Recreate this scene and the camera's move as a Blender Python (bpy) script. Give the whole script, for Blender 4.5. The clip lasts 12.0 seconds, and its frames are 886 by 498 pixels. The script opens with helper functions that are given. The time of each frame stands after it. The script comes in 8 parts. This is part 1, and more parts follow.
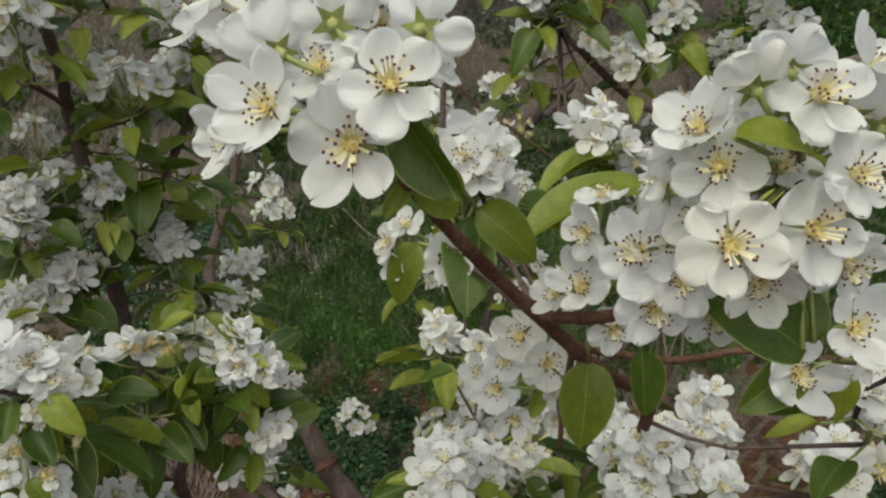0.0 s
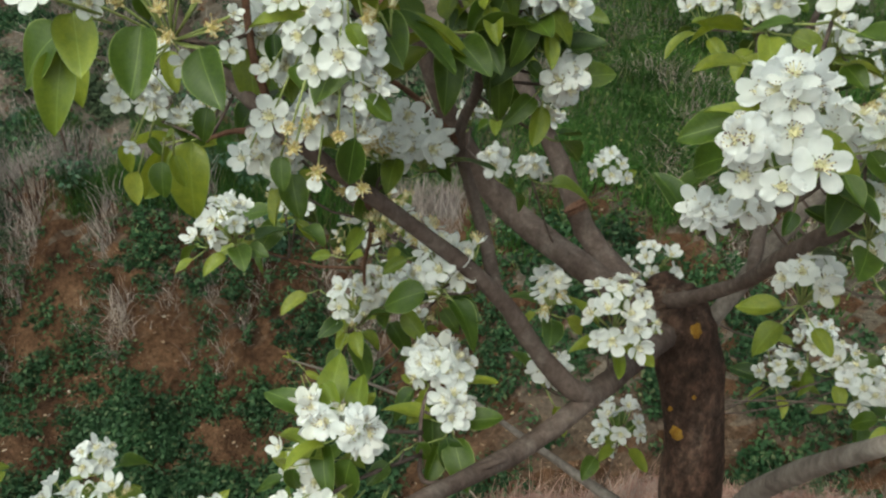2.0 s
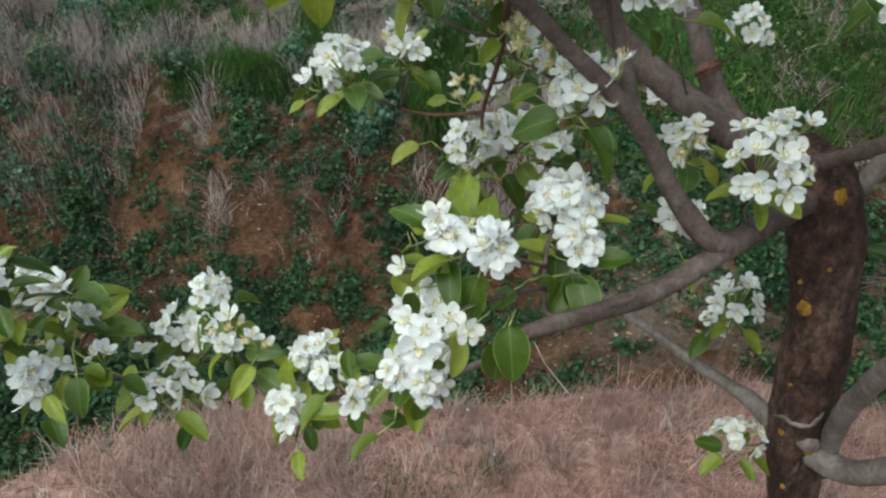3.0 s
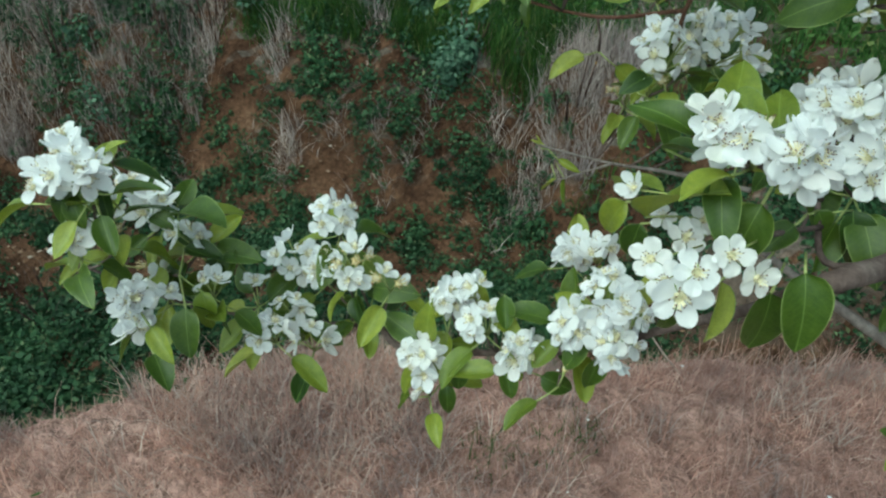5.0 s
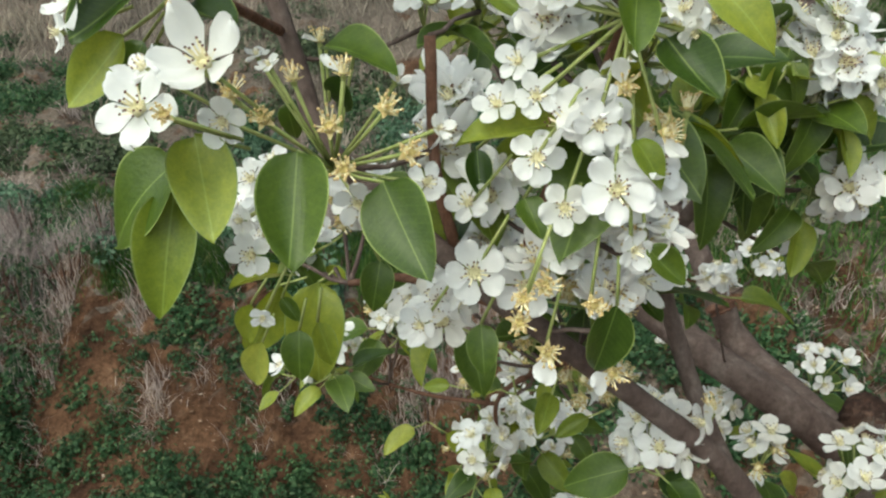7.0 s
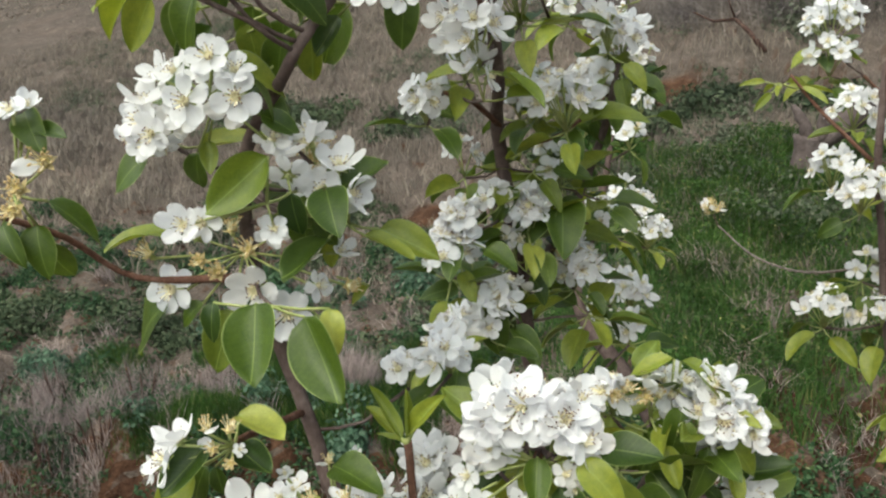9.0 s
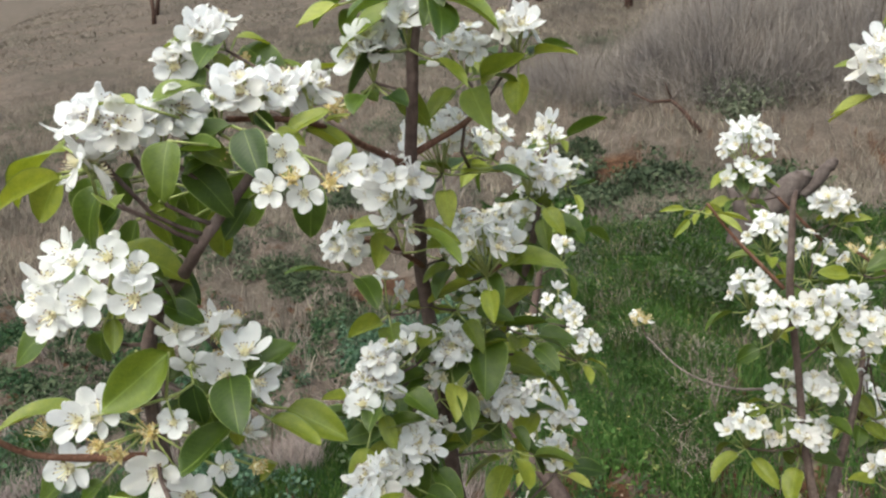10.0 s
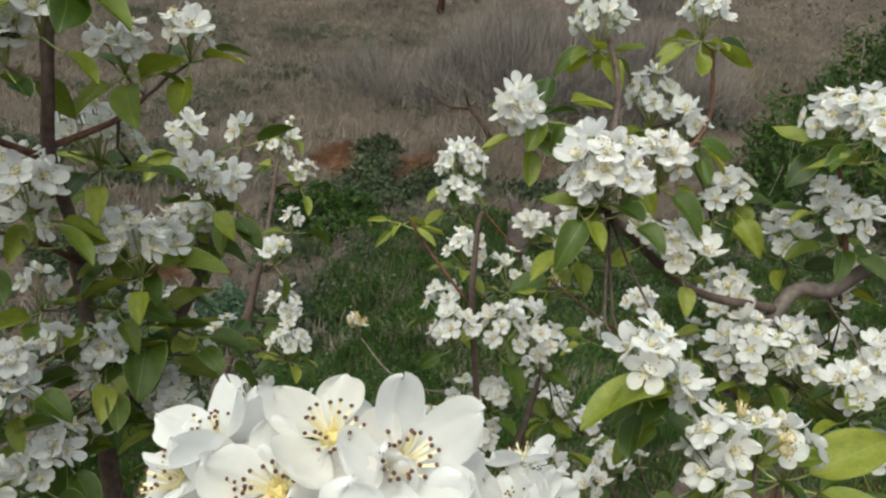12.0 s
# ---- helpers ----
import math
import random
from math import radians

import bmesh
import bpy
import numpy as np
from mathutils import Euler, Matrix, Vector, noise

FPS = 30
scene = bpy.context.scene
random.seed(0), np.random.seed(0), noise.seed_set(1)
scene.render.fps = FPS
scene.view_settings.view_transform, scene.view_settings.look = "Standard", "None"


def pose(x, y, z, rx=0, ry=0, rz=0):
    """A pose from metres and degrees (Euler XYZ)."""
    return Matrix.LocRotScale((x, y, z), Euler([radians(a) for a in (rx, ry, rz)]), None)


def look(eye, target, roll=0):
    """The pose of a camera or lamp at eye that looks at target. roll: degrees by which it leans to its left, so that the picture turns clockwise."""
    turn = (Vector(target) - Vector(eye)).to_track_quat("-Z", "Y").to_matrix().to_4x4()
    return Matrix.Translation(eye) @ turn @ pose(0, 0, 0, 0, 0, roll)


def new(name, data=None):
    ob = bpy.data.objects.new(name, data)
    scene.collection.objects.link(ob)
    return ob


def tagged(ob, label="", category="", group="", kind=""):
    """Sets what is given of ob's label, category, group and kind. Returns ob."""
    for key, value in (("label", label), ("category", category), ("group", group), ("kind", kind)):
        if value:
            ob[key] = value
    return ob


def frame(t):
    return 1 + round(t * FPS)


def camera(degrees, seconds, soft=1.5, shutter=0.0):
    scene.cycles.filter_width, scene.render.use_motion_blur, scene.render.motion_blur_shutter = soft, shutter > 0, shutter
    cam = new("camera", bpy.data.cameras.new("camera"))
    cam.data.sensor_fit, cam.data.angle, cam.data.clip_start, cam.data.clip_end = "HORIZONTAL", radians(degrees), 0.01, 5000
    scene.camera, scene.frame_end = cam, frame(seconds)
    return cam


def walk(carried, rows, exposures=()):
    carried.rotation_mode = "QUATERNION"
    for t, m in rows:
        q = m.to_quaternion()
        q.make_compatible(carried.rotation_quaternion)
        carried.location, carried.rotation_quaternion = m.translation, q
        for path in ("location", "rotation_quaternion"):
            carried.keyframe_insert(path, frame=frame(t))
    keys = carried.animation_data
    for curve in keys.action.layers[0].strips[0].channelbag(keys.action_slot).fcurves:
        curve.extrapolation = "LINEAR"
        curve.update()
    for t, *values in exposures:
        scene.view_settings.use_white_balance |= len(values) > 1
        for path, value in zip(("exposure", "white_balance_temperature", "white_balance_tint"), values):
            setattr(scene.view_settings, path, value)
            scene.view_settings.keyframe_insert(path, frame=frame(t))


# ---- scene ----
cam = camera(61.63, 12.0, 2.3)
PATH = [
    (0, (0.0062, -0.0128, 1.511), (-0.0188, 1.937, 1.068), 0.16),
    (0.5, (-0.0132, -0.0143, 1.489), (-0.1654, 1.922, 1.011), 1.00),
    (1, (-0.0299, -0.0187, 1.464), (-0.3569, 1.877, 0.9157), 0.52),
    (1.5, (-0.0339, -0.0173, 1.416), (-0.5066, 1.801, 0.7305), 0.29),
    (2, (-0.0419, -0.0194, 1.364), (-0.6074, 1.694, 0.4998), 3.01),
    (2.5, (-0.0517, -0.0329, 1.319), (-0.6895, 1.568, 0.3034), 5.00),
    (3, (-0.0697, -0.0346, 1.288), (-0.7873, 1.488, 0.2078), 2.47),
    (3.5, (-0.0934, -0.0271, 1.259), (-0.8419, 1.444, 0.1291), 1.96),
    (3.7, (-0.1082, -0.0244, 1.246), (-0.8802, 1.421, 0.0991), 2.10),
    (5.3, (-0.21, 0.0129, 1.187), (-1.014, 1.408, 0.0013), 2.95),
    (5.5, (-0.2103, 0.0151, 1.203), (-1.001, 1.461, 0.0687), 4.23),
    (6, (-0.2052, 0.0393, 1.254), (-0.9344, 1.624, 0.2759), 5.04),
    (6.5, (-0.2072, 0.0731, 1.307), (-0.8884, 1.75, 0.4562), 3.12),
    (7, (-0.1979, 0.0994, 1.355), (-0.8465, 1.844, 0.624), 0.41),
    (7.5, (-0.1907, 0.0918, 1.404), (-0.8751, 1.86, 0.7671), -2.12),
    (7.7, (-0.1865, 0.0853, 1.417), (-0.8888, 1.854, 0.8023), -2.45),
    (9.3, (-0.1384, 0.0352, 1.533), (-0.8599, 1.864, 1.167), -2.98),
    (9.5, (-0.1368, 0.0469, 1.545), (-0.8096, 1.899, 1.202), -3.45),
    (10, (-0.1222, 0.0527, 1.575), (-0.7311, 1.944, 1.342), -1.86),
    (10.5, (-0.1027, 0.0525, 1.596), (-0.6422, 1.971, 1.432), -1.61),
    (11, (-0.0773, 0.0577, 1.605), (-0.4967, 2.005, 1.43), -0.67),
    (11.5, (-0.0456, 0.0636, 1.603), (-0.2919, 2.039, 1.41), 1.59),
    (12, (-0.0063, 0.0589, 1.593), (-0.0942, 2.042, 1.348), 3.95),
]
walk(cam, [(t, look(eye, target, roll)) for t, eye, target, roll in PATH], [
    (0.0, -0.36, 6500, -6), (0.5, 0.04, 6500, -5), (1.0, 0.12, 6500, -13), (1.5, 0.12, 6500, -20), (2.5, 0.20, 5900, -11), (3.5, 0.19, 5700, -15), (5.5, 0.09, 5300, -25), (6.0, 0.17, 5800, -25),
    (6.5, 0.36, 5800, -10), (7.0, 0.43, 6200, -10), (7.5, 0.12, 6500, -9), (9.5, 0.54, 6200, -3), (10.5, 0.62, 6300, -3), (11.5, 0.61, 6400, -9), (12.0, -0.03, 6400, -7)])

# ---------------------------------------------------------------- world and light
world = bpy.data.worlds.new("sky")
scene.world = world
world.use_nodes = True
wn = world.node_tree
sky = wn.nodes.new("ShaderNodeTexSky")
sky.sky_type, sky.sun_disc = "NISHITA", False
sky.sun_elevation, sky.sun_rotation = radians(55), radians(197)
sky.air_density, sky.dust_density, sky.ozone_density = 0.6, 8.0, 0.5
wn.nodes["Background"].inputs["Strength"].default_value = 0.135
wn.links.new(sky.outputs["Color"], wn.nodes["Background"].inputs["Color"])
sun_data = bpy.data.lights.new("sun", "SUN")
sun_data.energy, sun_data.angle, sun_data.color = 2.3, radians(125), (1.0, 0.98, 0.945)
sun = new("sun", sun_data)
sun.matrix_world = look((0, 0, 0), (0.20, 0.65, -1.0))


# ---------------------------------------------------------------- materials
def shader(name):
    m = bpy.data.materials.new(name)
    m.use_nodes = True
    return m, m.node_tree.nodes, m.node_tree.links, m.node_tree.nodes["Principled BSDF"]


def ramp(nodes, links, source, stops):
    r = nodes.new("ShaderNodeValToRGB")
    while len(r.color_ramp.elements) < len(stops):
        r.color_ramp.elements.new(0.5)
    for e, (p, c) in zip(r.color_ramp.elements, stops):
        e.position, e.color = p, (*c, 1)
    links.new(source, r.inputs["Fac"])
    return r.outputs["Color"]


def noise_tex(nodes, links, scale, detail=4.0, rough=0.6, coord="Object", stretch=None):
    tc = nodes.new("ShaderNodeTexCoord")
    n = nodes.new("ShaderNodeTexNoise")
    n.inputs["Scale"].default_value = scale
    n.inputs["Detail"].default_value = detail
    n.inputs["Roughness"].default_value = rough
    src = tc.outputs[coord]
    if stretch:
        mp = nodes.new("ShaderNodeMapping")
        mp.inputs["Scale"].default_value = stretch
        links.new(src, mp.inputs["Vector"])
        src = mp.outputs["Vector"]
    links.new(src, n.inputs["Vector"])
    return n.outputs["Fac"]


def mix(nodes, links, a, b, fac, mode="MIX"):
    m = nodes.new("ShaderNodeMix")
    m.data_type, m.blend_type = "RGBA", mode
    for sock, v in ((m.inputs[6], a), (m.inputs[7], b), (m.inputs[0], fac)):
        if isinstance(v, (int, float)):
            sock.default_value = v
        elif isinstance(v, tuple):
            sock.default_value = (*v, 1)
        else:
            links.new(v, sock)
    return m.outputs[2]


def bump(nodes, links, bsdf, height, strength, distance):
    b = nodes.new("ShaderNodeBump")
    b.inputs["Strength"].default_value, b.inputs["Distance"].default_value = strength, distance
    links.new(height, b.inputs["Height"])
    links.new(b.outputs["Normal"], bsdf.inputs["Normal"])


def thin(nodes, links, bsdf, color, share):
    """Let a thin leaf or petal pass some of the light that falls on its other face."""
    t = nodes.new("ShaderNodeBsdfTranslucent")
    links.new(color, t.inputs["Color"])
    ms = nodes.new("ShaderNodeMixShader")
    ms.inputs["Fac"].default_value = share
    links.new(bsdf.outputs["BSDF"], ms.inputs[1])
    links.new(t.outputs["BSDF"], ms.inputs[2])
    links.new(ms.outputs["Shader"], nodes["Material Output"].inputs["Surface"])


def petal_material():
    m, n, l, b = shader("petal")
    veins = noise_tex(n, l, 320, 3, 0.6, "Object", (1, 1, 0.3))
    col = ramp(n, l, veins, [(0.3, (0.865, 0.865, 0.885)), (0.7, (0.91, 0.91, 0.93))])
    info = n.new("ShaderNodeObjectInfo")
    age = ramp(n, l, info.outputs["Random"], [(0.0, (1, 1, 1)), (0.75, (1.0, 1.0, 0.995)), (1.0, (0.97, 0.94, 0.89))])
    col = mix(n, l, col, age, 1.0, "MULTIPLY")
    l.new(col, b.inputs["Base Color"])
    b.inputs["Roughness"].default_value = 0.62
    b.inputs["Specular IOR Level"].default_value = 0.25
    bump(n, l, b, veins, 0.25, 0.0006)
    thin(n, l, b, col, 0.50)
    return m


def plain(name, stops, scale=400, rough=0.6, spec=0.3, bumpy=0.0):
    m, n, l, b = shader(name)
    f = noise_tex(n, l, scale, 3)
    l.new(ramp(n, l, f, stops), b.inputs["Base Color"])
    b.inputs["Roughness"].default_value, b.inputs["Specular IOR Level"].default_value = rough, spec
    if bumpy:
        bump(n, l, b, f, 0.5, bumpy)
    return m


def leaf_material(name, dark, mid, young):
    m, n, l, b = shader(name)
    info = n.new("ShaderNodeObjectInfo")
    tint = ramp(n, l, info.outputs["Random"], [(0.0, dark), (0.45, mid), (0.85, mid), (1.0, young)])
    blotch = noise_tex(n, l, 5.0, 4, 0.6)
    fine = noise_tex(n, l, 34.0, 3, 0.6)
    col = mix(n, l, tint, ramp(n, l, blotch, [(0.3, (0.72, 0.78, 0.70)), (0.7, (1.15, 1.12, 1.0))]), 1.0, "MULTIPLY")
    col = mix(n, l, col, ramp(n, l, fine, [(0.35, (0.86, 0.88, 0.84)), (0.65, (1.06, 1.05, 1.0))]), 1.0, "MULTIPLY")
    # pale midrib and side veins, by the leaf's own width
    tc = n.new("ShaderNodeTexCoord")
    sep = n.new("ShaderNodeSeparateXYZ")
    l.new(tc.outputs["Object"], sep.inputs[0])
    ab = n.new("ShaderNodeMath")
    ab.operation = "ABSOLUTE"
    l.new(sep.outputs["X"], ab.inputs[0])
    rib = ramp(n, l, ab.outputs[0], [(0.0, (0.42, 0.42, 0.42)), (0.004, (0.28, 0.28, 0.28)), (0.010, (0, 0, 0))])
    wave = n.new("ShaderNodeMath")
    wave.operation = "MULTIPLY_ADD"
    wave.inputs[1].default_value = -0.75
    l.new(ab.outputs[0], wave.inputs[0])
    l.new(sep.outputs["Y"], wave.inputs[2])
    sn = n.new("ShaderNodeMath")
    sn.operation = "MULTIPLY"
    sn.inputs[1].default_value = 74.0
    l.new(wave.outputs[0], sn.inputs[0])
    si = n.new("ShaderNodeMath")
    si.operation = "SINE"
    l.new(sn.outputs[0], si.inputs[0])
    vein = ramp(n, l, si.outputs[0], [(0.80, (0, 0, 0)), (1.0, (0.05, 0.05, 0.05))])
    col = mix(n, l, col, (0.30, 0.40, 0.11), rib)
    col = mix(n, l, col, (0.22, 0.32, 0.08), vein)
    l.new(col, b.inputs["Base Color"])
    b.inputs["Roughness"].default_value = 0.36
    b.inputs["Specular IOR Level"].default_value = 0.4
    bump(n, l, b, fine, 0.12, 0.02)
    bright = mix(n, l, col, (1.5, 1.45, 0.65), 1.0, "MULTIPLY")
    thin(n, l, b, bright, 0.30)
    return m


def bark_material(name, stops, scale, lichen=False):
    m, n, l, b = shader(name)
    f = noise_tex(n, l, scale, 6, 0.7, "Object", (1, 1, 0.35))
    g = noise_tex(n, l, scale * 4, 4, 0.7)
    col = ramp(n, l, f, stops)
    col = mix(n, l, col, ramp(n, l, g, [(0.3, (0.6, 0.58, 0.57)), (0.7, (1.2, 1.2, 1.2))]), 1.0, "MULTIPLY")
    if lichen:
        flake = noise_tex(n, l, 70.0, 5, 0.75, "Object", (1, 1, 0.6))
        col = mix(n, l, col, ramp(n, l, flake, [(0.36, (0.45, 0.42, 0.42)), (0.5, (1.0, 0.95, 0.95)), (0.62, (1.9, 1.75, 1.7))]), 1.0, "MULTIPLY")
        p = noise_tex(n, l, 31.0, 3, 0.5)
        spots = ramp(n, l, p, [(0.71, (0, 0, 0)), (0.74, (1, 1, 1))])
        col = mix(n, l, col, (0.42, 0.23, 0.03), spots)
        q = noise_tex(n, l, 11.0, 5, 0.7, "Generated")
        pale = ramp(n, l, q, [(0.62, (0, 0, 0)), (0.72, (0.5, 0.5, 0.5))])
        col = mix(n, l, col, (0.26, 0.25, 0.22), pale)
    l.new(col, b.inputs["Base Color"])
    b.inputs["Roughness"].default_value, b.inputs["Specular IOR Level"].default_value = 0.85, 0.2
    bump(n, l, b, flake if lichen else f, 1.0, 0.012 if lichen else 0.005)
    return m


def island_material(name, stops, rough=0.8, share=0.2, scale=1.3, low=0.74):
    """For joined blades and leaves: each blade its own tint, and patches of paler or darker growth."""
    m, n, l, b = shader(name)
    geo = n.new("ShaderNodeNewGeometry")
    col = ramp(n, l, geo.outputs["Random Per Island"], stops)
    patch = noise_tex(n, l, scale, 4, 0.6)
    col = mix(n, l, col, ramp(n, l, patch, [(0.3, (low, low, low * 1.05)), (0.7, (1.94 - low, 1.92 - low, 1.82 - low))]), 1.0, "MULTIPLY")
    l.new(col, b.inputs["Base Color"])
    b.inputs["Roughness"].default_value, b.inputs["Specular IOR Level"].default_value = rough, 0.15
    if share:
        thin(n, l, b, col, share)
    return m


def ground_material():
    """Sod on the level, bare orange-brown soil on the steep face of the bank and in a few worn spots."""
    m, n, l, b = shader("earth")
    big = noise_tex(n, l, 0.55, 5, 0.6)
    mid = noise_tex(n, l, 4.0, 6, 0.65)
    fine = noise_tex(n, l, 38.0, 5, 0.7)
    soil = ramp(n, l, mid, [(0.25, (0.024, 0.013, 0.009)), (0.45, (0.060, 0.031, 0.019)), (0.6, (0.098, 0.053, 0.032)), (0.78, (0.172, 0.104, 0.068))])
    tone = ramp(n, l, big, [(0.30, (0.70, 0.74, 0.70)), (0.55, (1.0, 1.0, 1.0)), (0.75, (1.25, 1.20, 1.15))])
    sod = ramp(n, l, mid, [(0.25, (0.074, 0.058, 0.049)), (0.55, (0.120, 0.097, 0.084)), (0.8, (0.170, 0.142, 0.125))])
    geo = n.new("ShaderNodeNewGeometry")
    sep = n.new("ShaderNodeSeparateXYZ")
    l.new(geo.outputs["True Normal"], sep.inputs[0])
    flat = ramp(n, l, sep.outputs["Z"], [(0.50, (0, 0, 0)), (0.68, (1, 1, 1))])
    worn = ramp(n, l, big, [(0.10, (0, 0, 0)), (0.15, (1, 1, 1))])
    tc = n.new("ShaderNodeTexCoord")
    cover = mix(n, l, flat, worn, 1.0, "MULTIPLY")
    for place_of, inner, outer in (((-0.90, 9.95, 1.35), 0.26, 0.42), ((-2.05, 10.2, 1.55), 0.26, 0.42), ((-2.86, 6.45, 0.40), 0.26, 0.42)):
        far = n.new("ShaderNodeVectorMath")
        far.operation = "DISTANCE"
        far.inputs[1].default_value = place_of
        l.new(tc.outputs["Object"], far.inputs[0])
        rough_edge = n.new("ShaderNodeMath")
        rough_edge.operation = "MULTIPLY_ADD"
        rough_edge.inputs[1].default_value = 0.5
        l.new(mid, rough_edge.inputs[0])
        l.new(far.outputs["Value"], rough_edge.inputs[2])
        slip = ramp(n, l, rough_edge.outputs[0], [(inner + 0.22, (0, 0, 0)), (outer + 0.22, (1, 1, 1))])
        cover = mix(n, l, cover, slip, 1.0, "MULTIPLY")
    place = n.new("ShaderNodeSeparateXYZ")
    l.new(tc.outputs["Object"], place.inputs[0])
    # low ground keeps the dark soil colour, which also paints in the gully's shade
    gully = n.new("ShaderNodeMapRange")
    gully.inputs["From Min"].default_value, gully.inputs["From Max"].default_value = -1.0, -0.6
    l.new(place.outputs["Z"], gully.inputs["Value"])
    cover = mix(n, l, cover, gully.outputs["Result"], 1.0, "MULTIPLY")
    col = mix(n, l, soil, mix(n, l, sod, tone, 1.0, "MULTIPLY"), cover)
    level = n.new("ShaderNodeMath")
    level.operation = "GREATER_THAN"
    level.inputs[1].default_value = -0.27
    l.new(place.outputs["Z"], level.inputs[0])
    near = n.new("ShaderNodeMath")
    near.operation = "LESS_THAN"
    near.inputs[1].default_value = 2.3
    l.new(place.outputs["Y"], near.inputs[0])
    # unseen ground behind the viewpoint stays dark sod, to cut bounced light
    front = n.new("ShaderNodeMapRange")
    front.inputs["From Min"].default_value, front.inputs["From Max"].default_value = 0.20, 0.80
    ragged = n.new("ShaderNodeMath")
    ragged.operation = "MULTIPLY_ADD"
    ragged.inputs[1].default_value = 0.9
    l.new(big, ragged.inputs[0])
    l.new(place.outputs["Y"], ragged.inputs[2])
    l.new(ragged.outputs[0], front.inputs["Value"])
    straw = n.new("ShaderNodeMath")
    straw.operation = "MULTIPLY"
    l.new(near.outputs[0], straw.inputs[0])
    l.new(front.outputs["Result"], straw.inputs[1])
    mat = n.new("ShaderNodeMath")
    mat.operation = "MULTIPLY"
    l.new(level.outputs[0], mat.inputs[0])
    l.new(straw.outputs[0], mat.inputs[1])
    thatch = ramp(n, l, mid, [(0.25, (0.21, 0.120, 0.100)), (0.5, (0.30, 0.180, 0.154)), (0.75, (0.38, 0.255, 0.222))])
    col = mix(n, l, col, thatch, mat.outputs[0])
    col = mix(n, l, col, ramp(n, l, fine, [(0.3, (0.45, 0.43, 0.40)), (0.7, (1.35, 1.35, 1.35))]), 1.0, "MULTIPLY")
    l.new(col, b.inputs["Base Color"])
    b.inputs["Roughness"].default_value, b.inputs["Specular IOR Level"].default_value = 0.95, 0.1
    bump(n, l, b, mid, 1.0, 0.12)
    return m


PETAL = petal_material()
PALE_HEART = plain("pale_heart", [(0.3, (0.56, 0.51, 0.30)), (0.7, (0.70, 0.66, 0.46))], 600, 0.7, 0.2)
HEART = plain("flower_heart", [(0.3, (0.56, 0.45, 0.17)), (0.7, (0.74, 0.65, 0.34))], 600, 0.7, 0.2)
STAMEN = plain("stamen", [(0.3, (0.76, 0.68, 0.42)), (0.7, (0.86, 0.81, 0.62))], 500, 0.6)
ANTHER = plain("anther", [(0.3, (0.06, 0.025, 0.03)), (0.7, (0.20, 0.09, 0.06))], 900, 0.7)
OLD_ANTHER = plain("old_anther", [(0.3, (0.42, 0.29, 0.12)), (0.7, (0.62, 0.49, 0.25))], 900, 0.8)
SEPAL = plain("sepal", [(0.3, (0.46, 0.36, 0.16)), (0.7, (0.64, 0.54, 0.30))], 500, 0.7)
STALK = plain("stalk", [(0.3, (0.20, 0.25, 0.07)), (0.7, (0.34, 0.36, 0.14))], 160, 0.55)
LEAF = leaf_material("leaf", (0.026, 0.053, 0.009), (0.069, 0.109, 0.015), (0.155, 0.188, 0.026))
YOUNG = leaf_material("young_leaf", (0.125, 0.168, 0.022), (0.222, 0.254, 0.036), (0.345, 0.362, 0.085))
MARGIN = plain("leaf_margin", [(0.3, (0.12, 0.17, 0.04)), (0.7, (0.20, 0.24, 0.07))], 90, 0.5)
BARK = bark_material("bark", [(0.25, (0.062, 0.040, 0.036)), (0.5, (0.114, 0.082, 0.074)), (0.75, (0.190, 0.152, 0.141))], 38)
TRUNK_BARK = bark_material("trunk_bark", [(0.25, (0.020, 0.011, 0.008)), (0.5, (0.054, 0.031, 0.024)), (0.75, (0.115, 0.078, 0.064))], 26, True)
TWIG = bark_material("twig_bark", [(0.25, (0.075, 0.035, 0.025)), (0.5, (0.14, 0.070, 0.048)), (0.75, (0.22, 0.13, 0.10))], 90)
OLD_WOOD = bark_material("old_wood", [(0.25, (0.060, 0.046, 0.043)), (0.5, (0.108, 0.086, 0.082)), (0.75, (0.18, 0.152, 0.147))], 9)
LICHEN = bark_material("lichen", [(0.25, (0.14, 0.065, 0.012)), (0.5, (0.27, 0.14, 0.02)), (0.75, (0.38, 0.22, 0.05))], 160)
GREY_WOOD = bark_material("grey_wood", [(0.25, (0.09, 0.07, 0.065)), (0.5, (0.17, 0.14, 0.13)), (0.75, (0.27, 0.235, 0.22))], 28)
EARTH = ground_material()
STRAW = island_material("straw", [(0.0, (0.310, 0.172, 0.148)), (0.4, (0.413, 0.246, 0.215)), (0.8, (0.482, 0.318, 0.284)), (1.0, (0.533, 0.413, 0.378))], 0.85, 0.3, 5.0, 0.58)
WEED = island_material("weed", [(0.0, (0.022, 0.051, 0.024)), (0.5, (0.041, 0.085, 0.039)), (0.9, (0.072, 0.126, 0.060)), (1.0, (0.145, 0.162, 0.085))], 0.5, 0.35, 3.0, 0.6)
SAGE = island_material("sage_weed", [(0.0, (0.050, 0.098, 0.062)), (0.5, (0.086, 0.150, 0.100)), (1.0, (0.14, 0.21, 0.145))], 0.5, 0.35, 6.0, 0.6)
GRASS = island_material("grass", [(0.0, (0.025, 0.056, 0.011)), (0.5, (0.046, 0.095, 0.021)), (0.88, (0.077, 0.138, 0.036)), (1.0, (0.205, 0.205, 0.082))], 0.5, 0.40, 1.9, 0.50)
